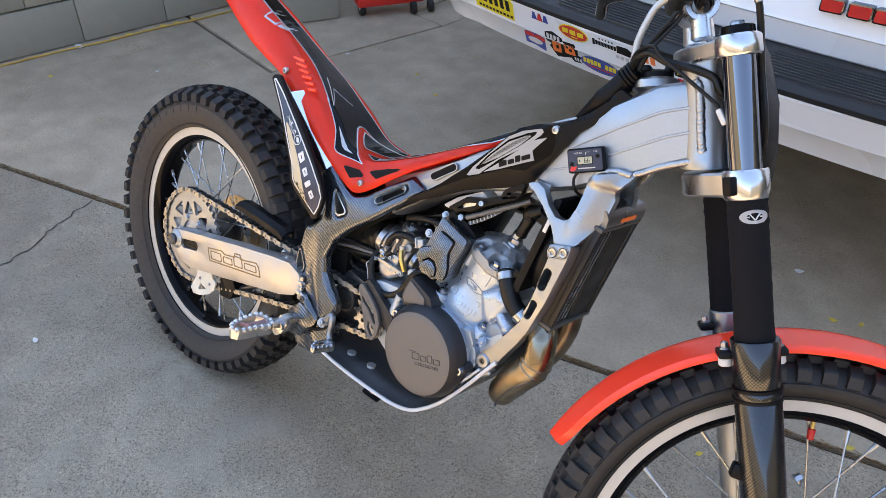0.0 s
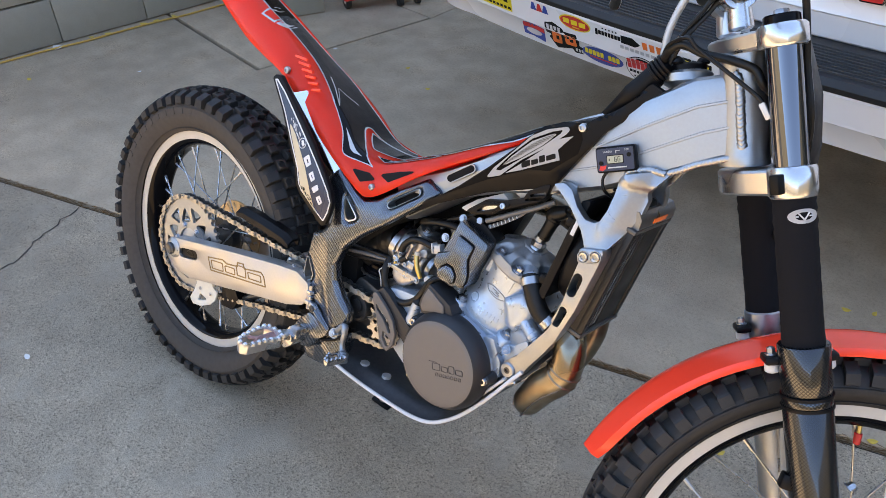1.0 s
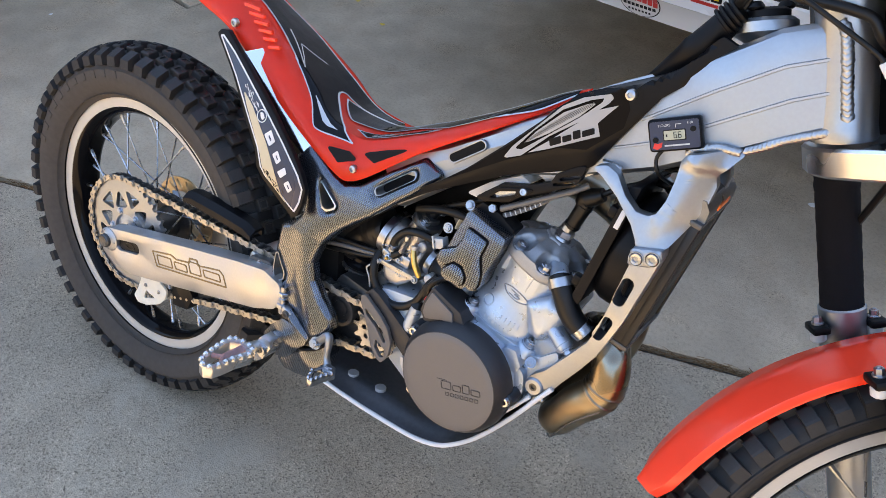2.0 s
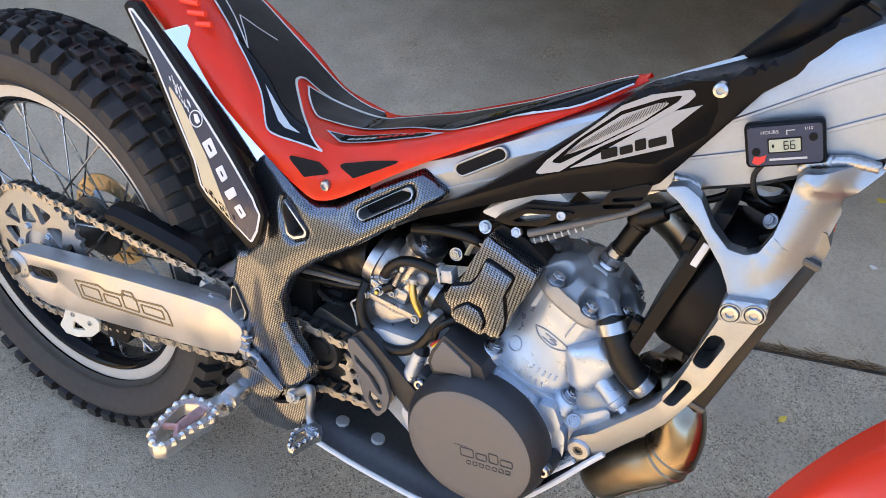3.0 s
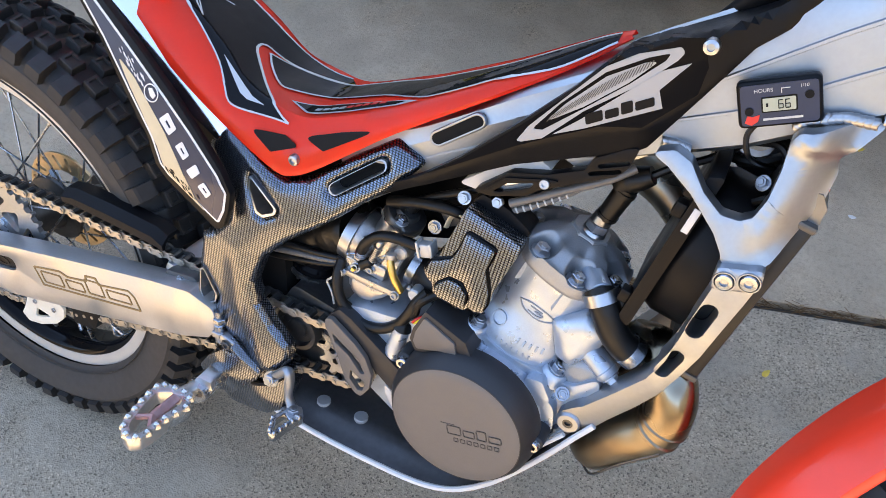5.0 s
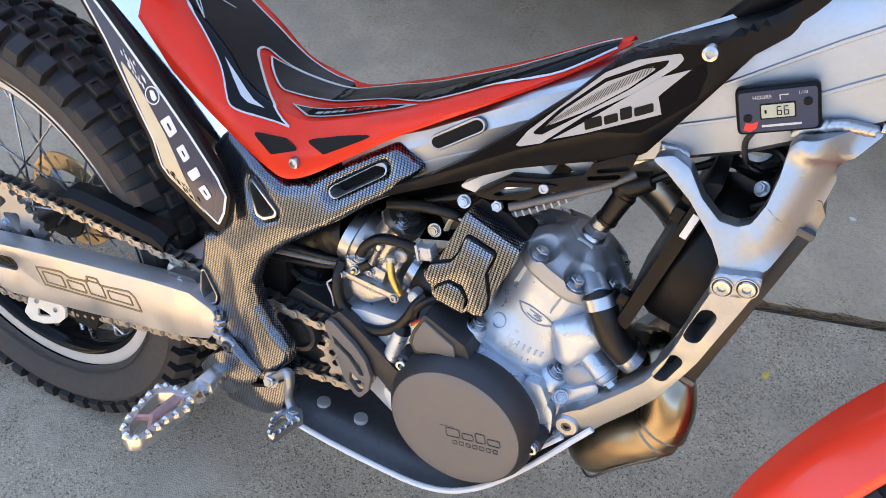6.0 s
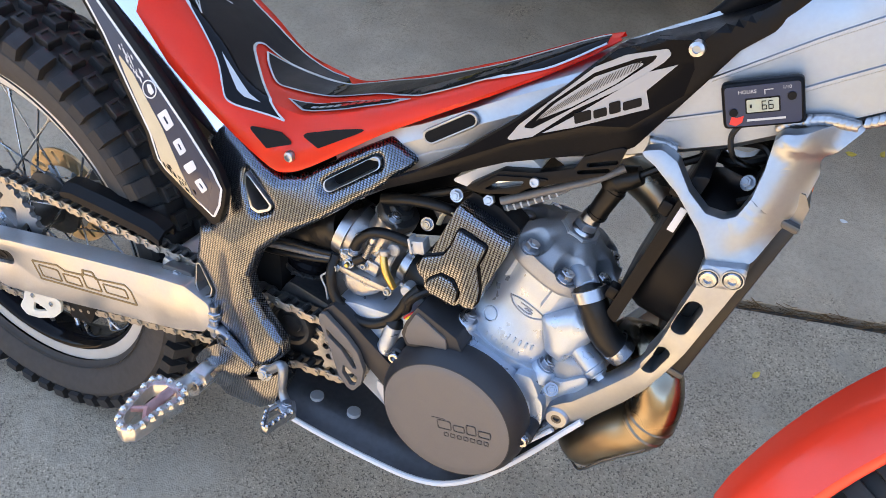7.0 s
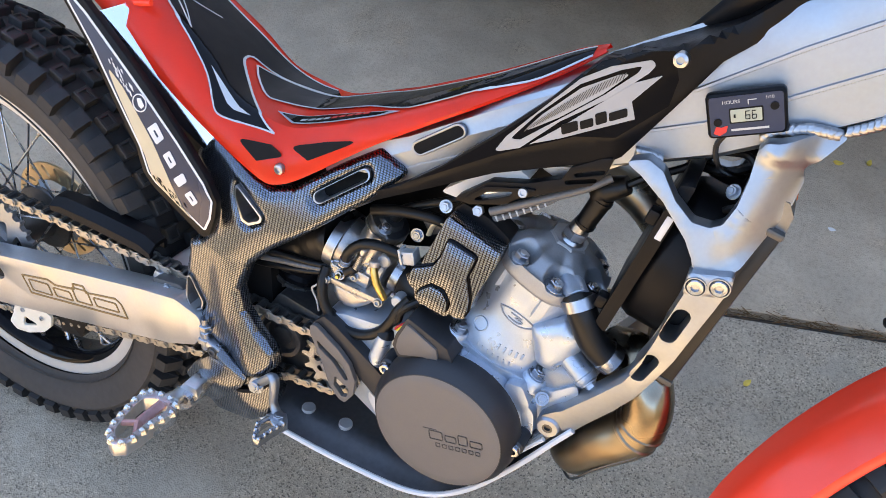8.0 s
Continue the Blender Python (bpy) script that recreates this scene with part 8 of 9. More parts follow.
for p, ax, r in (((0.533, -0.057, 0.513), (0, -1, 0.2), 0.0040), ((0.547, -0.053, 0.5235), (0, -1, 0.3), 0.0044), ((0.5975, -0.057, 0.5125), (0, -1, 0.2), 0.0040), ((0.5640, -0.051, 0.5265), (0, -1, 0.2), 0.0036)):
    part("carburettor_screw", hexbolt(fresh(), p, ax, r, 0.004, True, True), STEEL, carb)
part("brass_jet", cyl(fresh(), (0.547, -0.054, 0.5235), (0.547, -0.060, 0.524), 0.0030, 0.0024, 14, 0.0005), BRASS, carb)
# chamber lid with two ears and bolts
flat_of = axes(S1, S1 + CUP)[0]
LID = [(0.0225 * math.cos(a) * (1.28 if k in (2, 3, 4, 14, 15, 16) else 1.0), 0.0225 * math.sin(a) * (1.0 if k not in (3, 15) else 1.06)) for k, a in ((k, 2 * math.pi * k / 24) for k in range(24))]
bm = loft(fresh(), [[flat_of @ V(x * f, y * f, h) for x, y in LID] for f, h in ((0.96, -0.004), (1.0, -0.003), (1.0, 0.004), (0.95, 0.0055), (0.62, 0.0060), (0.52, 0.011), (0.40, 0.012))])
lid = part("chamber_lid", bm, DARKSTEEL, carb, "dark lid of the slide chamber", smooth=40)
part("lid_gasket", loft(fresh(), [[flat_of @ V(x * 1.03, y * 1.03, h) for x, y in LID] for h in (-0.0062, -0.0036)]), CARB, carb)
for p in ((0.5855, -0.038, 0.5905), (0.5935, -0.012, 0.6020)):
    part("lid_bolt", hexbolt(fresh(), p, CUP + V(0, -0.25, 0), 0.0056, 0.006, True), STEEL, carb)
part("throttle_cable", tube(fresh(), [S1 + CUP * 0.008, S1 + CUP * 0.024 + V(0.004, 0, 0), (0.612, -0.022, 0.622), (0.650, -0.02, 0.645), (0.70, -0.01, 0.68)], [0.0070, 0.0062, 0.0045, 0.0042, 0.0042], 10), HOSE, bike, "black throttle cable")
# sprung idle screw, choke tube
bm = fresh()
m, h = axes((0.5645, -0.052, 0.5400), (0.5710, -0.052, 0.5640))
for k in range(8):
    revolve(bm, [(0.0026, 0.0026 * k), (0.0041, 0.0026 * k + 0.0006), (0.0041, 0.0026 * k + 0.0014), (0.0026, 0.0026 * k + 0.0020)], m, 14)
cyl(bm, m @ V(0, 0, -0.003), m @ V(0, 0, h), 0.0025, n=12)
cyl(bm, m @ V(0, 0, h - 0.002), m @ V(0, 0, h + 0.005), 0.0046, n=14, edge=0.0008)
part("idle_screw", bm, STEEL, carb, "sprung idle screw")
part("screw_boss", cyl(fresh(), m @ V(0, 0.008, -0.014), m @ V(0, 0, -0.001), 0.0058, 0.0050, 16, 0.001), HOSE, carb)
bm = tube(fresh(), [(0.5862, -0.055, 0.5560), (0.5885, -0.057, 0.5480), (0.5930, -0.058, 0.5370), (0.5985, -0.057, 0.5270), (0.6025, -0.055, 0.5190)], [0.0036, 0.0042, 0.0044, 0.0044, 0.0040], 12, 5)
part("choke_tube", bm, BRASS, carb, "yellow brass choke tube")
part("choke_collar", cyl(fresh(), (0.5855, -0.053, 0.5590), (0.5870, -0.055, 0.5530), 0.0058, 0.0052, 18, 0.001), CARB, carb)
part("side_boss", cyl(fresh(), (0.5930, -0.026, 0.5555), (0.5930, -0.048, 0.5585), 0.0085, 0.0075, 20, 0.0015), CARB, carb)
# clips round the two rubbers
for c, r, w in ((B0 + BORE * 0.001, 0.0335, 0.0125), (V(0.6035, YC, 0.5325), 0.0212, 0.0100)):
    m, h = axes(c - BORE * w / 2, c + BORE * w / 2)
    bm = revolve(fresh(), [(r - 0.002, 0), (r, 0.0006), (r, h - 0.0006), (r - 0.002, h)], m, 40, True)
    q = c - CUP * (r + 0.003) + V(0, -0.010, 0)
    cyl(bm, q - BORE * 0.010, q + BORE * 0.010, 0.0032, n=12)
    box(bm, q, (0.010, 0.008, 0.009), (0, 13, 0), 0.0015)
    part("hose_clip", bm, STEEL, bike, "steel hose clip")
bm = fresh()
centre = spline([V(0.455, -0.012, 0.498), V(0.475, -0.014, 0.514), V(0.500, -0.018, 0.535), V(0.515, YC, 0.545), B0 - BORE * 0.006], 5)
n_of = len(centre)
rings = []
for i, p in enumerate(centre):
    d_ = (centre[min(i + 1, n_of - 1)] - centre[max(i - 1, 0)]).normalized()
    r = 0.0330 - 0.0030 * i / n_of - 0.0016 * (i % 6 == 3)
    m = axes(p, p + d_)[0]
    rings.append([m @ V(r * math.cos(t), r * math.sin(t), 0) for t in (2 * math.pi * k / 36 for k in range(36))])
part("intake_boot", loft(bm, rings), HOSE, bike, "black rubber intake boot with grooves", smooth=50)
m, h = axes(V(0.598, YC, 0.5335), V(0.640, YC, 0.5240))
part("inlet_stub", revolve(fresh(), [(0.019, 0), (0.020, 0.012), (0.0215, 0.014), (0.026, h)], m, 30), HOSE, bike, "black inlet rubber")
# hoses
part("fuel_hose", tube(fresh(), [(0.5515, -0.050, 0.5400), (0.5526, -0.054, 0.5470), (0.5565, -0.056, 0.5590), (0.5666, -0.056, 0.5720), (0.5784, -0.056, 0.5790), (0.5955, -0.055, 0.5815), (0.6160, -0.052, 0.5790)], 0.0056, 14), HOSE, bike, "black fuel hose")
m = axes((0.5518, -0.053, 0.5440), (0.5535, -0.0545, 0.5500))[0]
bm = fresh()
for k in range(3):
    revolve(bm, [(0.0054, -0.0035 + 0.003 * k), (0.0066, -0.0030 + 0.003 * k), (0.0066, -0.0018 + 0.003 * k), (0.0054, -0.0013 + 0.003 * k)], m, 16, True)
tube(bm, [m @ V(0.0066, 0, 0), m @ V(0.013, 0.002, 0.001), m @ V(0.016, 0.0, 0.004)], 0.0011, 6, 3)
tube(bm, [m @ V(-0.0066, 0, 0), m @ V(-0.012, 0.002, -0.001), m @ V(-0.015, 0.0, 0.002)], 0.0011, 6, 3)
part("wire_clip", bm, STEEL, bike, "sprung wire clip on the fuel hose")
bm = fresh()
box(bm, (0.6215, -0.051, 0.5795), (0.0155, 0.011, 0.0150), (0, -18, 0), 0.002)
box(bm, (0.6150, -0.052, 0.5795), (0.003, 0.014, 0.0175), (0, -18, 0), 0.001)
box(bm, (0.6285, -0.050, 0.5815), (0.003, 0.014, 0.0170), (0, -18, 0), 0.001)
part("hose_joint", bm, SILVERSTICK, bike, "pale grey fuel joint")
part("joint_bolt", hexbolt(fresh(), (0.6200, -0.034, 0.5960), (0, -1, 0.2), 0.0056, 0.004, True), STEEL, bike, "zinc bolt behind the fuel joint")
part("vent_hose", tube(fresh(), [(0.5290, -0.050, 0.5240), (0.5305, -0.060, 0.5080), (0.5370, -0.064, 0.4870), (0.5520, -0.064, 0.4700), (0.5710, -0.064, 0.4630), (0.5920, -0.064, 0.4690), (0.6090, -0.064, 0.4840), (0.6190, -0.064, 0.5030), (0.6245, -0.062, 0.5190), (0.6330, -0.056, 0.5330)], 0.0060, 14), HOSE, bike, "black vent hose loop")
for k in range(3):
    part("drain_hose", tube(fresh(), [(0.430, -0.048 - 0.004 * k, 0.488 + 0.0085 * k), (0.447, -0.050, 0.492 + 0.0085 * k), (0.474, -0.050, 0.499 + 0.008 * k), (0.504, -0.048, 0.506 + 0.006 * k), (0.531, -0.040, 0.512 + 0.003 * k)], 0.0038, 10), SMOKE if k == 1 else HOSE, bike, "grey hose" if k == 1 else "black hose")
part("wire_loom", tube(fresh(), [(0.620, -0.064, 0.500), (0.627, -0.066, 0.510), (0.629, -0.067, 0.522), (0.638, -0.066, 0.5345), (0.652, -0.058, 0.545)], 0.0042, 8), HOSE, bike, "black wire loom")
for k, mat in enumerate((STICKRED, YELLOW, STICKERWHITE)):
    part("wire", tube(fresh(), [(0.627 + 0.002 * k, -0.070, 0.500), (0.630 + 0.003 * k, -0.072, 0.506), (0.636 + 0.002 * k, -0.068, 0.511)], 0.0015, 6), mat, bike)
part("clip_ring", tube(fresh(), [(0.630, -0.030, 0.598), (0.634, -0.030, 0.612), (0.644, -0.030, 0.616), (0.651, -0.030, 0.606)], 0.0030, 8, 6, 0.5), SAND, bike, "worn pale cable clip")
part("bracket", plate(fresh(), rounded([(0.618, 0.612), (0.640, 0.622), (0.648, 0.606), (0.630, 0.596)], 0.004), -0.026, -0.020, edge=0.001), DARKSTEEL, bike, "dark bracket behind the ignition cover")
part("overflow_wire", tube(fresh(), [(0.533, -0.060, 0.515), (0.524, -0.062, 0.504), (0.5195, -0.062, 0.497), (0.526, -0.062, 0.485), (0.530, -0.062, 0.471)], 0.0012, 6), SILVERSTICK, bike, "thin bent steel wire")
part("drain_plug", cyl(fresh(), (0.619, -0.044, 0.522), (0.619, -0.060, 0.5245), 0.0074, 0.0066, 18, 0.0015), SILVERSTICK, bike, "pale round drain plug")
bm = cyl(fresh(), (0.6135, -0.062, 0.4800), (0.6065, -0.066, 0.4330), 0.0092, 0.0096, 22, 0.002)
part("starter_pipe", bm, CAST, bike, "short alloy pipe")
part("pipe_collar", cyl(fresh(), (0.6155, -0.061, 0.4900), (0.6133, -0.062, 0.4790), 0.0080, 0.0110, 22, 0.0015), HOSE, bike)

bm = plate(fresh(), rounded([(0.50, 0.555), (0.55, 0.615), (0.62, 0.660), (0.70, 0.700), (0.745, 0.715), (0.715, 0.660), (0.695, 0.600), (0.66, 0.560), (0.58, 0.530)], 0.008), 0.030, 0.062, edge=0.004)
part("inner_guard", bm, PLASTIC, bike, "black plastic guard on the far side")
# shock absorber behind the carburettor
m, h = axes((0.445, 0.0, 0.375), (0.500, 0.0, 0.600))
prof = [(0.018, 0), (0.026, 0.004), (0.026, 0.090), (0.034, 0.094), (0.034, 0.100)]
for k in range(5):
    prof += [(0.0300, 0.104 + 0.018 * k), (0.0340, 0.108 + 0.018 * k), (0.0340, 0.114 + 0.018 * k), (0.0300, 0.118 + 0.018 * k)]
part("shock_absorber", revolve(fresh(), prof + [(0.02, h)], m, 36), GLOSSBLACK, bike, "black shock absorber with coil spring")
bm = revolve(fresh(), [(0.034, 0.086), (0.0365, 0.087), (0.0365, 0.092), (0.034, 0.093)], m, 30, True)
for k in range(18):
    a = 2 * math.pi * k / 18
    cyl(bm, m @ V(0.0365 * math.cos(a), 0.0365 * math.sin(a), 0.086), m @ V(0.0365 * math.cos(a), 0.0365 * math.sin(a), 0.093), 0.002, n=6)
part("spring_collar", bm, DARKSTEEL, bike, "notched spring collar")

# water hose at the front of the head
part("hose_stub", cyl(fresh(), (0.776, -0.020, 0.606), (0.7925, -0.042, 0.602), 0.0115, 0.0120, 22, 0.001), CAST, bike, "cast water outlet")
HOSE_LINE = [V(0.7905, -0.0405, 0.6035), V(0.7945, -0.0440, 0.5995), V(0.8031, -0.046, 0.5880), V(0.8140, -0.046, 0.5710), V(0.8260, -0.044, 0.5580), V(0.8430, -0.040, 0.5480)]
bm = tube(fresh(), HOSE_LINE, [0.0140, 0.0142, 0.0145, 0.0145, 0.0142, 0.0138], 22, 6)
part("water_hose", bm, HOSE, bike, "black bent water hose")
for c, d_ in ((V(0.7945, -0.0440, 0.5995), V(0.55, -0.25, -0.70)), (V(0.8370, -0.041, 0.5515), V(0.80, 0.15, -0.45))):
    m, h = axes(c - d_.normalized() * 0.0060, c + d_.normalized() * 0.0060)
    bm = revolve(fresh(), [(0.0146, 0), (0.0160, 0.0005), (0.0160, h - 0.0005), (0.0146, h)], m, 30, True)
    cyl(bm, m @ V(0.017, -0.006, h / 2), m @ V(0.017, 0.008, h / 2), 0.0042, n=10)
    part("hose_clip", bm, STEEL, bike)
bm = cyl(fresh(), (0.798, -0.036, 0.532), (0.822, -0.043, 0.519), 0.0115, 0.0112, 24, 0.001)
cyl(bm, (0.820, -0.0425, 0.520), (0.827, -0.0445, 0.5165), 0.0122, 0.0110, 24, 0.0015)
hexbolt(bm, (0.827, -0.0445, 0.5165), (0.80, -0.25, -0.45), 0.0068, 0.008)
part("water_spigot", bm, CAST, bike, "alloy water spigot")
bm = revolve(fresh(), [(0, 0.045), (0.017, 0.0445), (0.024, 0.041), (0.0275, 0.034), (0.0285, 0.0)], Matrix.Translation((0.803, 0, 0.4935)) @ SIDE, 40)
part("water_pump", bm, HEADGREY, bike, "dark water pump cover")

# exhaust
PIPE = [(0.838, 0.000, 0.535), (0.862, -0.022, 0.550), (0.881, -0.039, 0.534), (0.8885, -0.045, 0.503), (0.8815, -0.045, 0.476), (0.860, -0.042, 0.447), (0.840, -0.032, 0.408), (0.828, -0.002, 0.392), (0.832, 0.034, 0.405), (0.842, 0.050, 0.434),
        (0.862, 0.054, 0.470), (0.873, 0.056, 0.506), (0.875, 0.057, 0.535), (0.869, 0.060, 0.565), (0.856, 0.067, 0.600), (0.842, 0.075, 0.635), (0.800, 0.084, 0.665), (0.740, 0.082, 0.680), (0.680, 0.075, 0.676), (0.600, 0.070, 0.665), (0.500, 0.070, 0.630)]
WIDE = [0.022, 0.0230, 0.0235, 0.0245, 0.0255, 0.0258, 0.0235, 0.023, 0.024, 0.021, 0.019, 0.018, 0.018, 0.0185, 0.020, 0.021, 0.023, 0.023, 0.023, 0.024, 0.026]
pipe = part("exhaust_pipe", tube(fresh(), PIPE, WIDE, 28, 8), BURN, bike, "heat-tinted bronze exhaust pipe")
for c, d_, r in (((0.8875, -0.0452, 0.494), (-0.20, 0, -1), 0.0246), ((0.8845, -0.0452, 0.483), (-0.45, 0, -1), 0.0252)):
    m, h = axes(Vector(c), Vector(c) + Vector(d_))
    part("weld_seam", revolve(fresh(), [(r, -0.0028), (r + 0.0018, -0.001), (r + 0.0018, 0.001), (r, 0.0028)], m, 36, True), BURN, pipe)
# seam where the two pressed halves of the bend meet
bm = tube(fresh(), [(0.8950, -0.0650, 0.470), (0.8800, -0.0665, 0.4530), (0.8620, -0.0640, 0.4270), (0.8450, -0.0550, 0.3920), (0.8310, -0.0250, 0.3690)], 0.0015, 8)
part("weld_seam", bm, DARKSTEEL, pipe)

# radiator, guard, fan
RU, RN = V(0.17, 0, 0.985).normalized(), V(0.985, 0, -0.17).normalized()
RC = V(0.906, 0.008, 0.648)
rad = Matrix(((RN.x, 0, RU.x, RC.x), (0, 1, 0, RC.y), (RN.z, 0, RU.z, RC.z), (0, 0, 0, 1)))
bm = box(fresh(), (-0.014, 0, 0), (0.028, 0.120, 0.176), edge=0.003)
radiator = part("radiator", bm, FINS, bike, "black radiator with slatted guard", rad)
for k in range(4):
    y = -0.0455 + 0.0105 * k
    bm = box(fresh(), (0.0005, y, 0), (0.0045, 0.0022, 0.170), edge=0.0006)
    part("slat", bm, PLASTIC, radiator, "", rad)
part("guard_panel", box(fresh(), (0.0005, 0.017, 0), (0.006, 0.058, 0.170), edge=0.001), FINS, radiator, "black panel over the core", rad)
for y in (-0.0403, -0.0298, -0.0193):
    bm = fresh()
    for k in range(46):
        box(bm, (0.0008, y, -0.080 + 0.0035 * k), (0.003, 0.0070, 0.0011), (0, 24, 0))
    part("cooling_core", bm, CARB, radiator, "fine cooling fins", rad)
for z in (-0.090, 0.088):
    part("guard_bar", box(fresh(), (-0.010, 0, z), (0.034, 0.122, 0.007), edge=0.002), GUARDGREY, radiator, "", rad)
for y, w in ((-0.0545, 0.012), (0.0535, 0.013)):
    part("guard_side", box(fresh(), (0.0, y, 0), (0.012, w, 0.174), edge=0.003), FINS, radiator, "", rad)
bm = fresh()
loft(bm, [[V(x, y, z) for x, z in ((-0.026, 0.088), (0.002, 0.088), (0.006, 0.092), (0.004, 0.106), (-0.004, 0.114), (-0.022, 0.114), (-0.028, 0.102))] for y in (-0.054, -0.050, 0.060, 0.064)])
tank = part("header_tank", bm, TANKGREY, radiator, "grey radiator header tank", rad, 40)
part("orange_stripe", box(fresh(), (0.0058, 0.012, 0.099), (0.002, 0.044, 0.0075), edge=0.0006), STICKORANGE, radiator, "orange stripe", rad)
bm = revolve(fresh(), [(0.0, -0.070), (0.054, -0.070), (0.060, -0.066), (0.063, -0.058), (0.063, -0.020), (0.0, -0.020)], rad @ Matrix.Diagonal((1, 0.95, 1.22, 1)) @ Matrix.Rotation(radians(90), 4, "Y"), 44)
fan = part("fan", bm, PLASTIC, bike, "black radiator fan housing")
bm = fresh()
plate(bm, rounded([(-0.081, -0.070), (-0.069, -0.076), (-0.069, 0.094), (-0.081, 0.088)], 0.003), -0.060, 0.060, edge=0.004)
part("fan_frame", bm, PLASTIC, fan, "square black fan frame", rad)
part("fan_label", box(fresh(), (-0.0735, -0.0606, 0.048), (0.006, 0.0012, 0.024), edge=0.0004), STICKERWHITE, fan, "white label", rad)
for z in (0.070, 0.050, -0.05):
    part("frame_clip", box(fresh(), (-0.086, -0.052, z), (0.010, 0.012, 0.014), edge=0.002), PLASTIC, fan, "", rad)
bm = box(fresh(), (0.905, 0.0, 0.752), (0.030, 0.05, 0.03), (0, -14, 0), 0.006)
part("thermostat", bm, PLASTIC, bike, "black thermostat housing")
part("sensor", hexbolt(fresh(), (0.882, -0.016, 0.742), (-0.5, -0.7, 0.4), 0.0050, 0.005), STEEL, bike, "zinc sensor")
for pts, r in (([(0.87, 0.02, 0.77), (0.90, 0.0, 0.762), (0.905, -0.01, 0.735)], 0.006), ([(0.86, 0.0, 0.765), (0.885, -0.012, 0.772), (0.90, -0.02, 0.745), (0.88, -0.02, 0.725)], 0.0032), ([(0.84, 0.02, 0.74), (0.87, 0.01, 0.745), (0.90, 0.02, 0.76)], 0.0045)):
    part("cable", tube(fresh(), pts, r, 8), HOSE, bike, "black cable")


# ---- handlebar, controls and cables ----
bm = fresh()
for s in (-1, 1):
    p, q = stem_at(0.748, 0.030, s * 0.034), stem_at(0.782, 0.030, s * 0.034)
    cyl(bm, p, q, 0.0150, 0.0135, 20, 0.003)
    m, h = axes(stem_at(0.792, 0.030, s * 0.034 - 0.012), stem_at(0.792, 0.030, s * 0.034 + 0.012))
    revolve(bm, [(0.0145, 0), (0.0205, 0), (0.0215, 0.002), (0.0215, h - 0.002), (0.0205, h), (0.0145, h)], m, 28, True)
part("bar_clamp", bm, POLISH, bike, "polished alloy handlebar clamp", STEER)
bars = bike.children[-1]
for s in (-1, 1):
    for a in (-0.020, 0.020):
        part("clamp_bolt", hexbolt(fresh(), stem_at(0.802, 0.030 + a, s * 0.034), STEM_UP, 0.0048, 0.008, True, True), STEEL, bars, "", STEER)
bm = tube(fresh(), [stem_at(0.865, -0.075, -0.40), stem_at(0.872, -0.065, -0.28), stem_at(0.848, 0.000, -0.16), stem_at(0.798, 0.027, -0.075), stem_at(0.792, 0.030, -0.03), stem_at(0.792, 0.030, 0.03), stem_at(0.798, 0.027, 0.075), stem_at(0.848, 0.000, 0.16), stem_at(0.872, -0.065, 0.28), stem_at(0.865, -0.075, 0.40)], [0.011, 0.011, 0.011, 0.0135, 0.0142, 0.0142, 0.0135, 0.011, 0.011, 0.011], 20, 6)
part("handlebar", bm, GLOSSBLACK, bike, "black tapered handlebar", STEER)
bm = fresh()
box(bm, (0, 0, 0), (0.040, 0.15, 0.040), edge=0.014, seg=3)
part("bar_pad", bm, PLASTIC, bike, "black bar pad", STEER @ Matrix.Translation(stem_at(0.812, 0.016, -0.01)) @ Matrix.Rotation(-RAKE, 4, "Y"))
# number mask ahead of the fork
bm = fresh()
rings = []
for up, w, f in ((0.560, 0.050, 0.112), (0.600, 0.068, 0.120), (0.660, 0.074, 0.124), (0.720, 0.070, 0.116), (0.745, 0.050, 0.108)):
    rings.append([stem_at(up, f - 0.030 * (a * a), w * a) for a in (-1, -0.9, -0.5, 0, 0.5, 0.9, 1)] + [stem_at(up, f - 0.004 - 0.030 * (a * a), w * a) for a in (1, 0.9, 0.5, 0, -0.5, -0.9, -1)])
loft(bm, rings)
part("headlight_mask", bm, PLASTIC, bike, "black front mask ahead of the fork", STEER)
# cables
for pts, r, lab in (([(0.876, -0.010, 0.952), (0.886, -0.026, 0.966), (0.905, -0.036, 0.9785), (0.9314, -0.036, 0.9736), (0.9618, -0.036, 0.9747), (0.9961, -0.036, 0.9722), (1.0105, -0.036, 0.9589), (1.020, -0.020, 0.950)], 0.0052, "black sheathed loom"),
                    ([(0.872, -0.010, 0.952), (0.885, -0.030, 0.974), (0.9118, -0.048, 0.9881), (0.9268, -0.048, 0.9792), (0.9714, -0.048, 0.9617), (1.0144, -0.050, 0.9448), (1.0230, -0.050, 0.9370)], 0.0026, "black wire")):
    part("control_cable", tube(fresh(), pts, r, 10), HOSE, bike, lab)
bm = box(fresh(), (0, 0, 0), (0.007, 0.007, 0.021), edge=0.0015)
part("wire_connector", bm, WHITE, bike, "white wire connector", Matrix.Translation((1.0280, -0.050, 0.9320)) @ Matrix.Rotation(radians(-45), 4, "Y"))
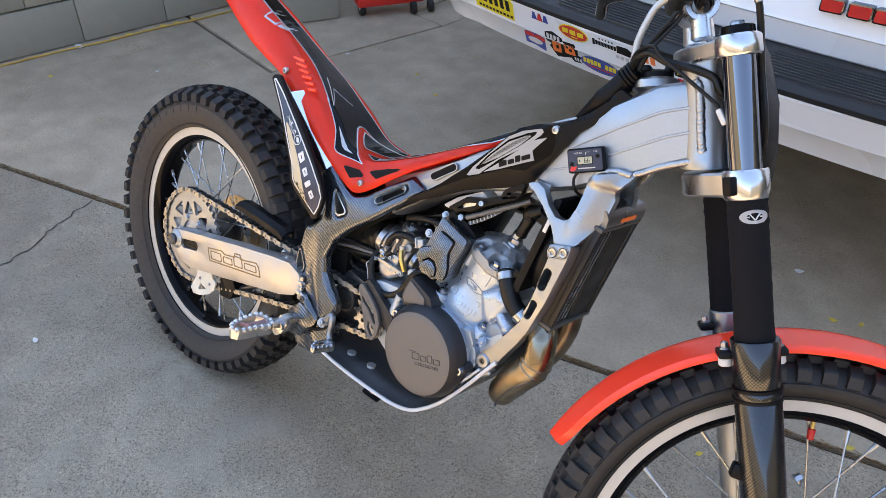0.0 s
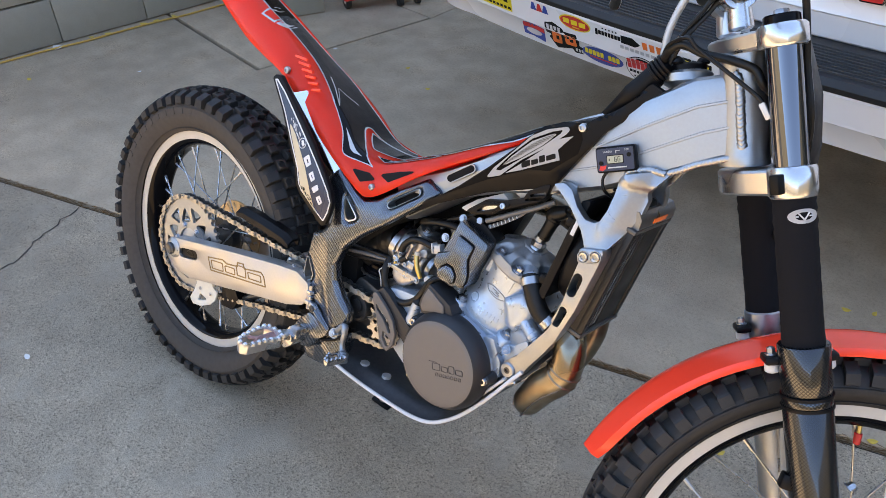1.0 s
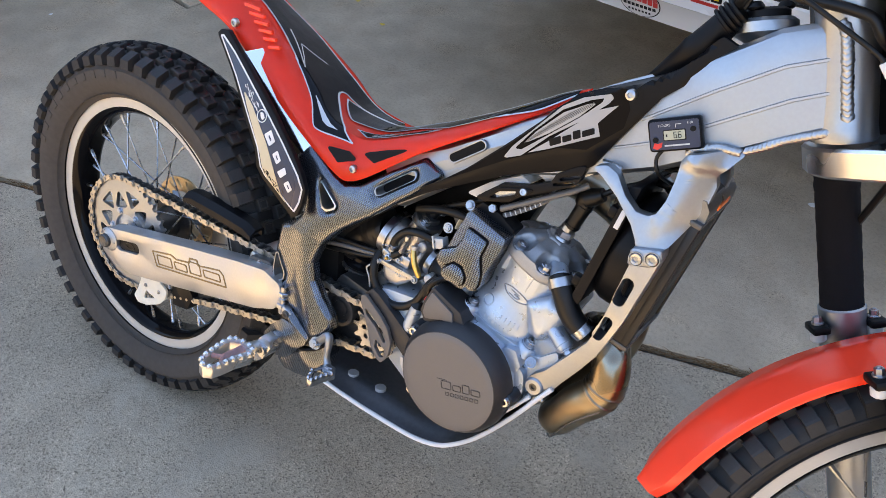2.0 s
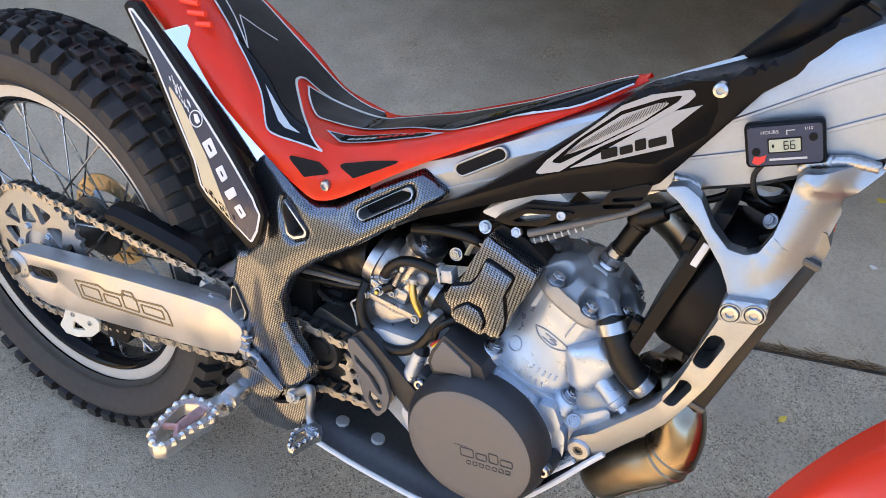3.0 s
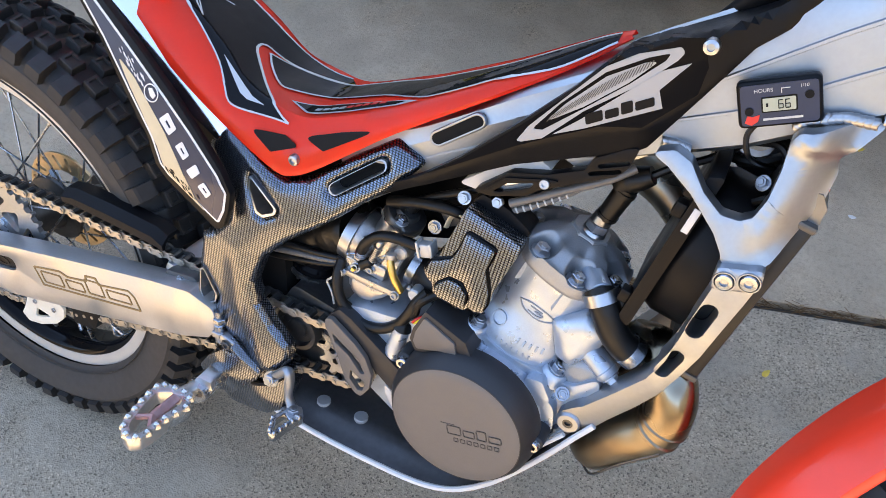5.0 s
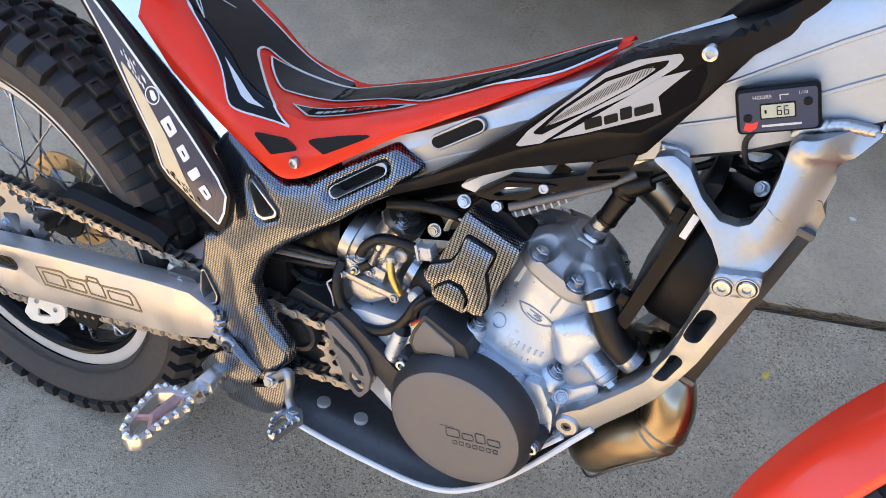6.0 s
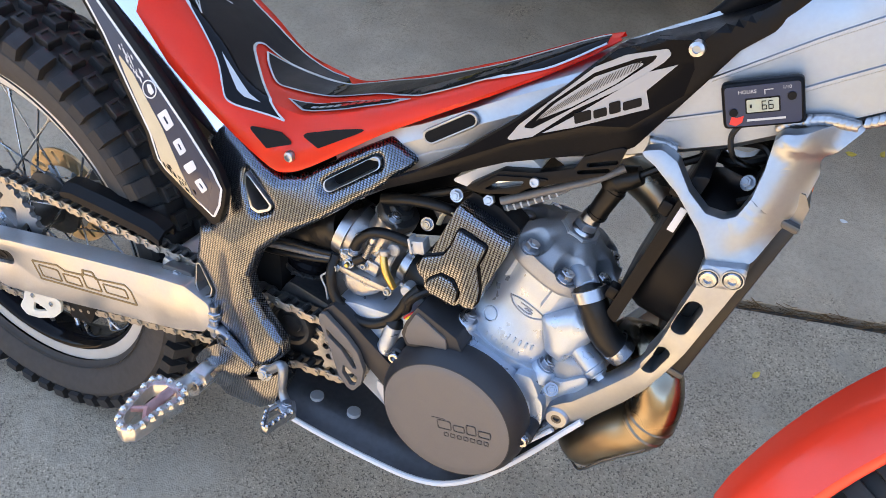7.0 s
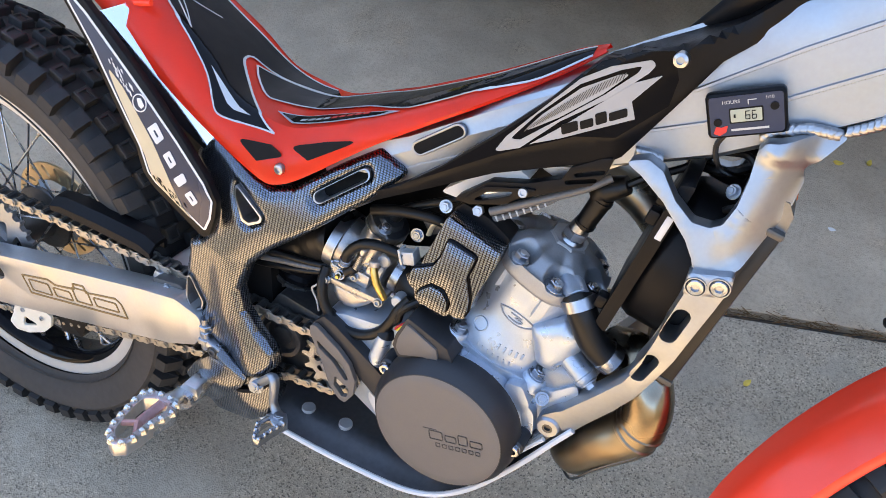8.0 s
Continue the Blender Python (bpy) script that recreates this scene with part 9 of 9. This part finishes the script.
# rubber boot with grey cable on the spar
bm = fresh()
tube(bm, [V(0.806, 0.002, 0.848), V(0.828, -0.002, 0.872), V(0.850, -0.006, 0.898), V(0.870, -0.004, 0.932)], [0.006, 0.0120, 0.0185, 0.0155], 18, 6, 0.8)
m, h = axes(V(0.866, -0.004, 0.930), V(0.880, -0.001, 0.950))
prof = []
for k in range(4):
    prof += [(0.0135, 0.0055 * k), (0.0165, 0.0055 * k + 0.0012), (0.0165, 0.0055 * k + 0.0038), (0.0135, 0.0055 * k + 0.005)]
revolve(bm, [(0, 0)] + prof + [(0.006, 0.024), (0, 0.024)], m, 24)
part("cable_boot", bm, PLASTIC, bike, "black ribbed rubber cable boot")
part("clutch_cable", tube(fresh(), [(0.8700, 0.004, 0.944), (0.8660, 0.005, 0.966), (0.8646, 0.005, 0.990), (0.8717, 0.006, 1.026), (0.8836, 0.008, 1.045), (0.915, 0.012, 1.075)], 0.0050, 10), SILVERSTICK, bike, "grey braided cable")
for k in range(2):
    d_ = 0.006 * k
    part("control_cable", tube(fresh(), [(0.8742 + d_, 0.0, 0.948), (0.8837 + d_, 0.0, 0.983), (0.8998 + d_, 0.002 + d_, 1.018), (0.9114 + d_, 0.005 + d_, 1.040), (0.95, 0.02 + d_, 1.07)], 0.0034, 8), HOSE, bike, "black cable")
part("brake_line", tube(fresh(), [stem_at(0.86, 0.05, -0.10), stem_at(0.80, 0.080, -0.105), stem_at(0.70, 0.088, -0.080), stem_at(0.60, 0.088, -0.060), stem_at(0.45, 0.075, 0.10)], 0.0042, 8), HOSE, bike, "black front brake line", STEER)
part("clutch_lever", tube(fresh(), [stem_at(0.86, 0.03, -0.115), stem_at(0.80, 0.075, -0.115), stem_at(0.775, 0.082, -0.114)], 0.0065, 10), STEEL, bike, "grey cable sheath", STEER)
# brake disc and caliper on the far fork leg, bolt at the axle
bm = plate(fresh(), disc((0, 0), 0.092, 60), 0.044, 0.048, [disc((0, 0), 0.064, 40)] + [slot((0.070 * math.cos(a), 0.070 * math.sin(a)), (0.085 * math.cos(a + 0.1), 0.085 * math.sin(a + 0.1)), 0.0028, 4) for a in (2 * math.pi * k / 16 for k in range(16))])
part("brake_disc", bm, DISC, front_wheel, "bronze slotted brake disc", STEER @ Matrix.Translation(FRONT))
bm = box(fresh(), tuple(fork_at(-1, 0.20, -0.030, 0.088)), (0.016, 0.016, 0.02), edge=0.003)
part("line_clip", bm, PLASTIC, bike, "black line clip", STEER)
part("clip_bolt", hexbolt(fresh(), fork_at(-1, 0.185, 0.040, 0.088), STEM_FWD + STEM_UP * 0.6, 0.006, 0.009), STEEL, bike, "", STEER)
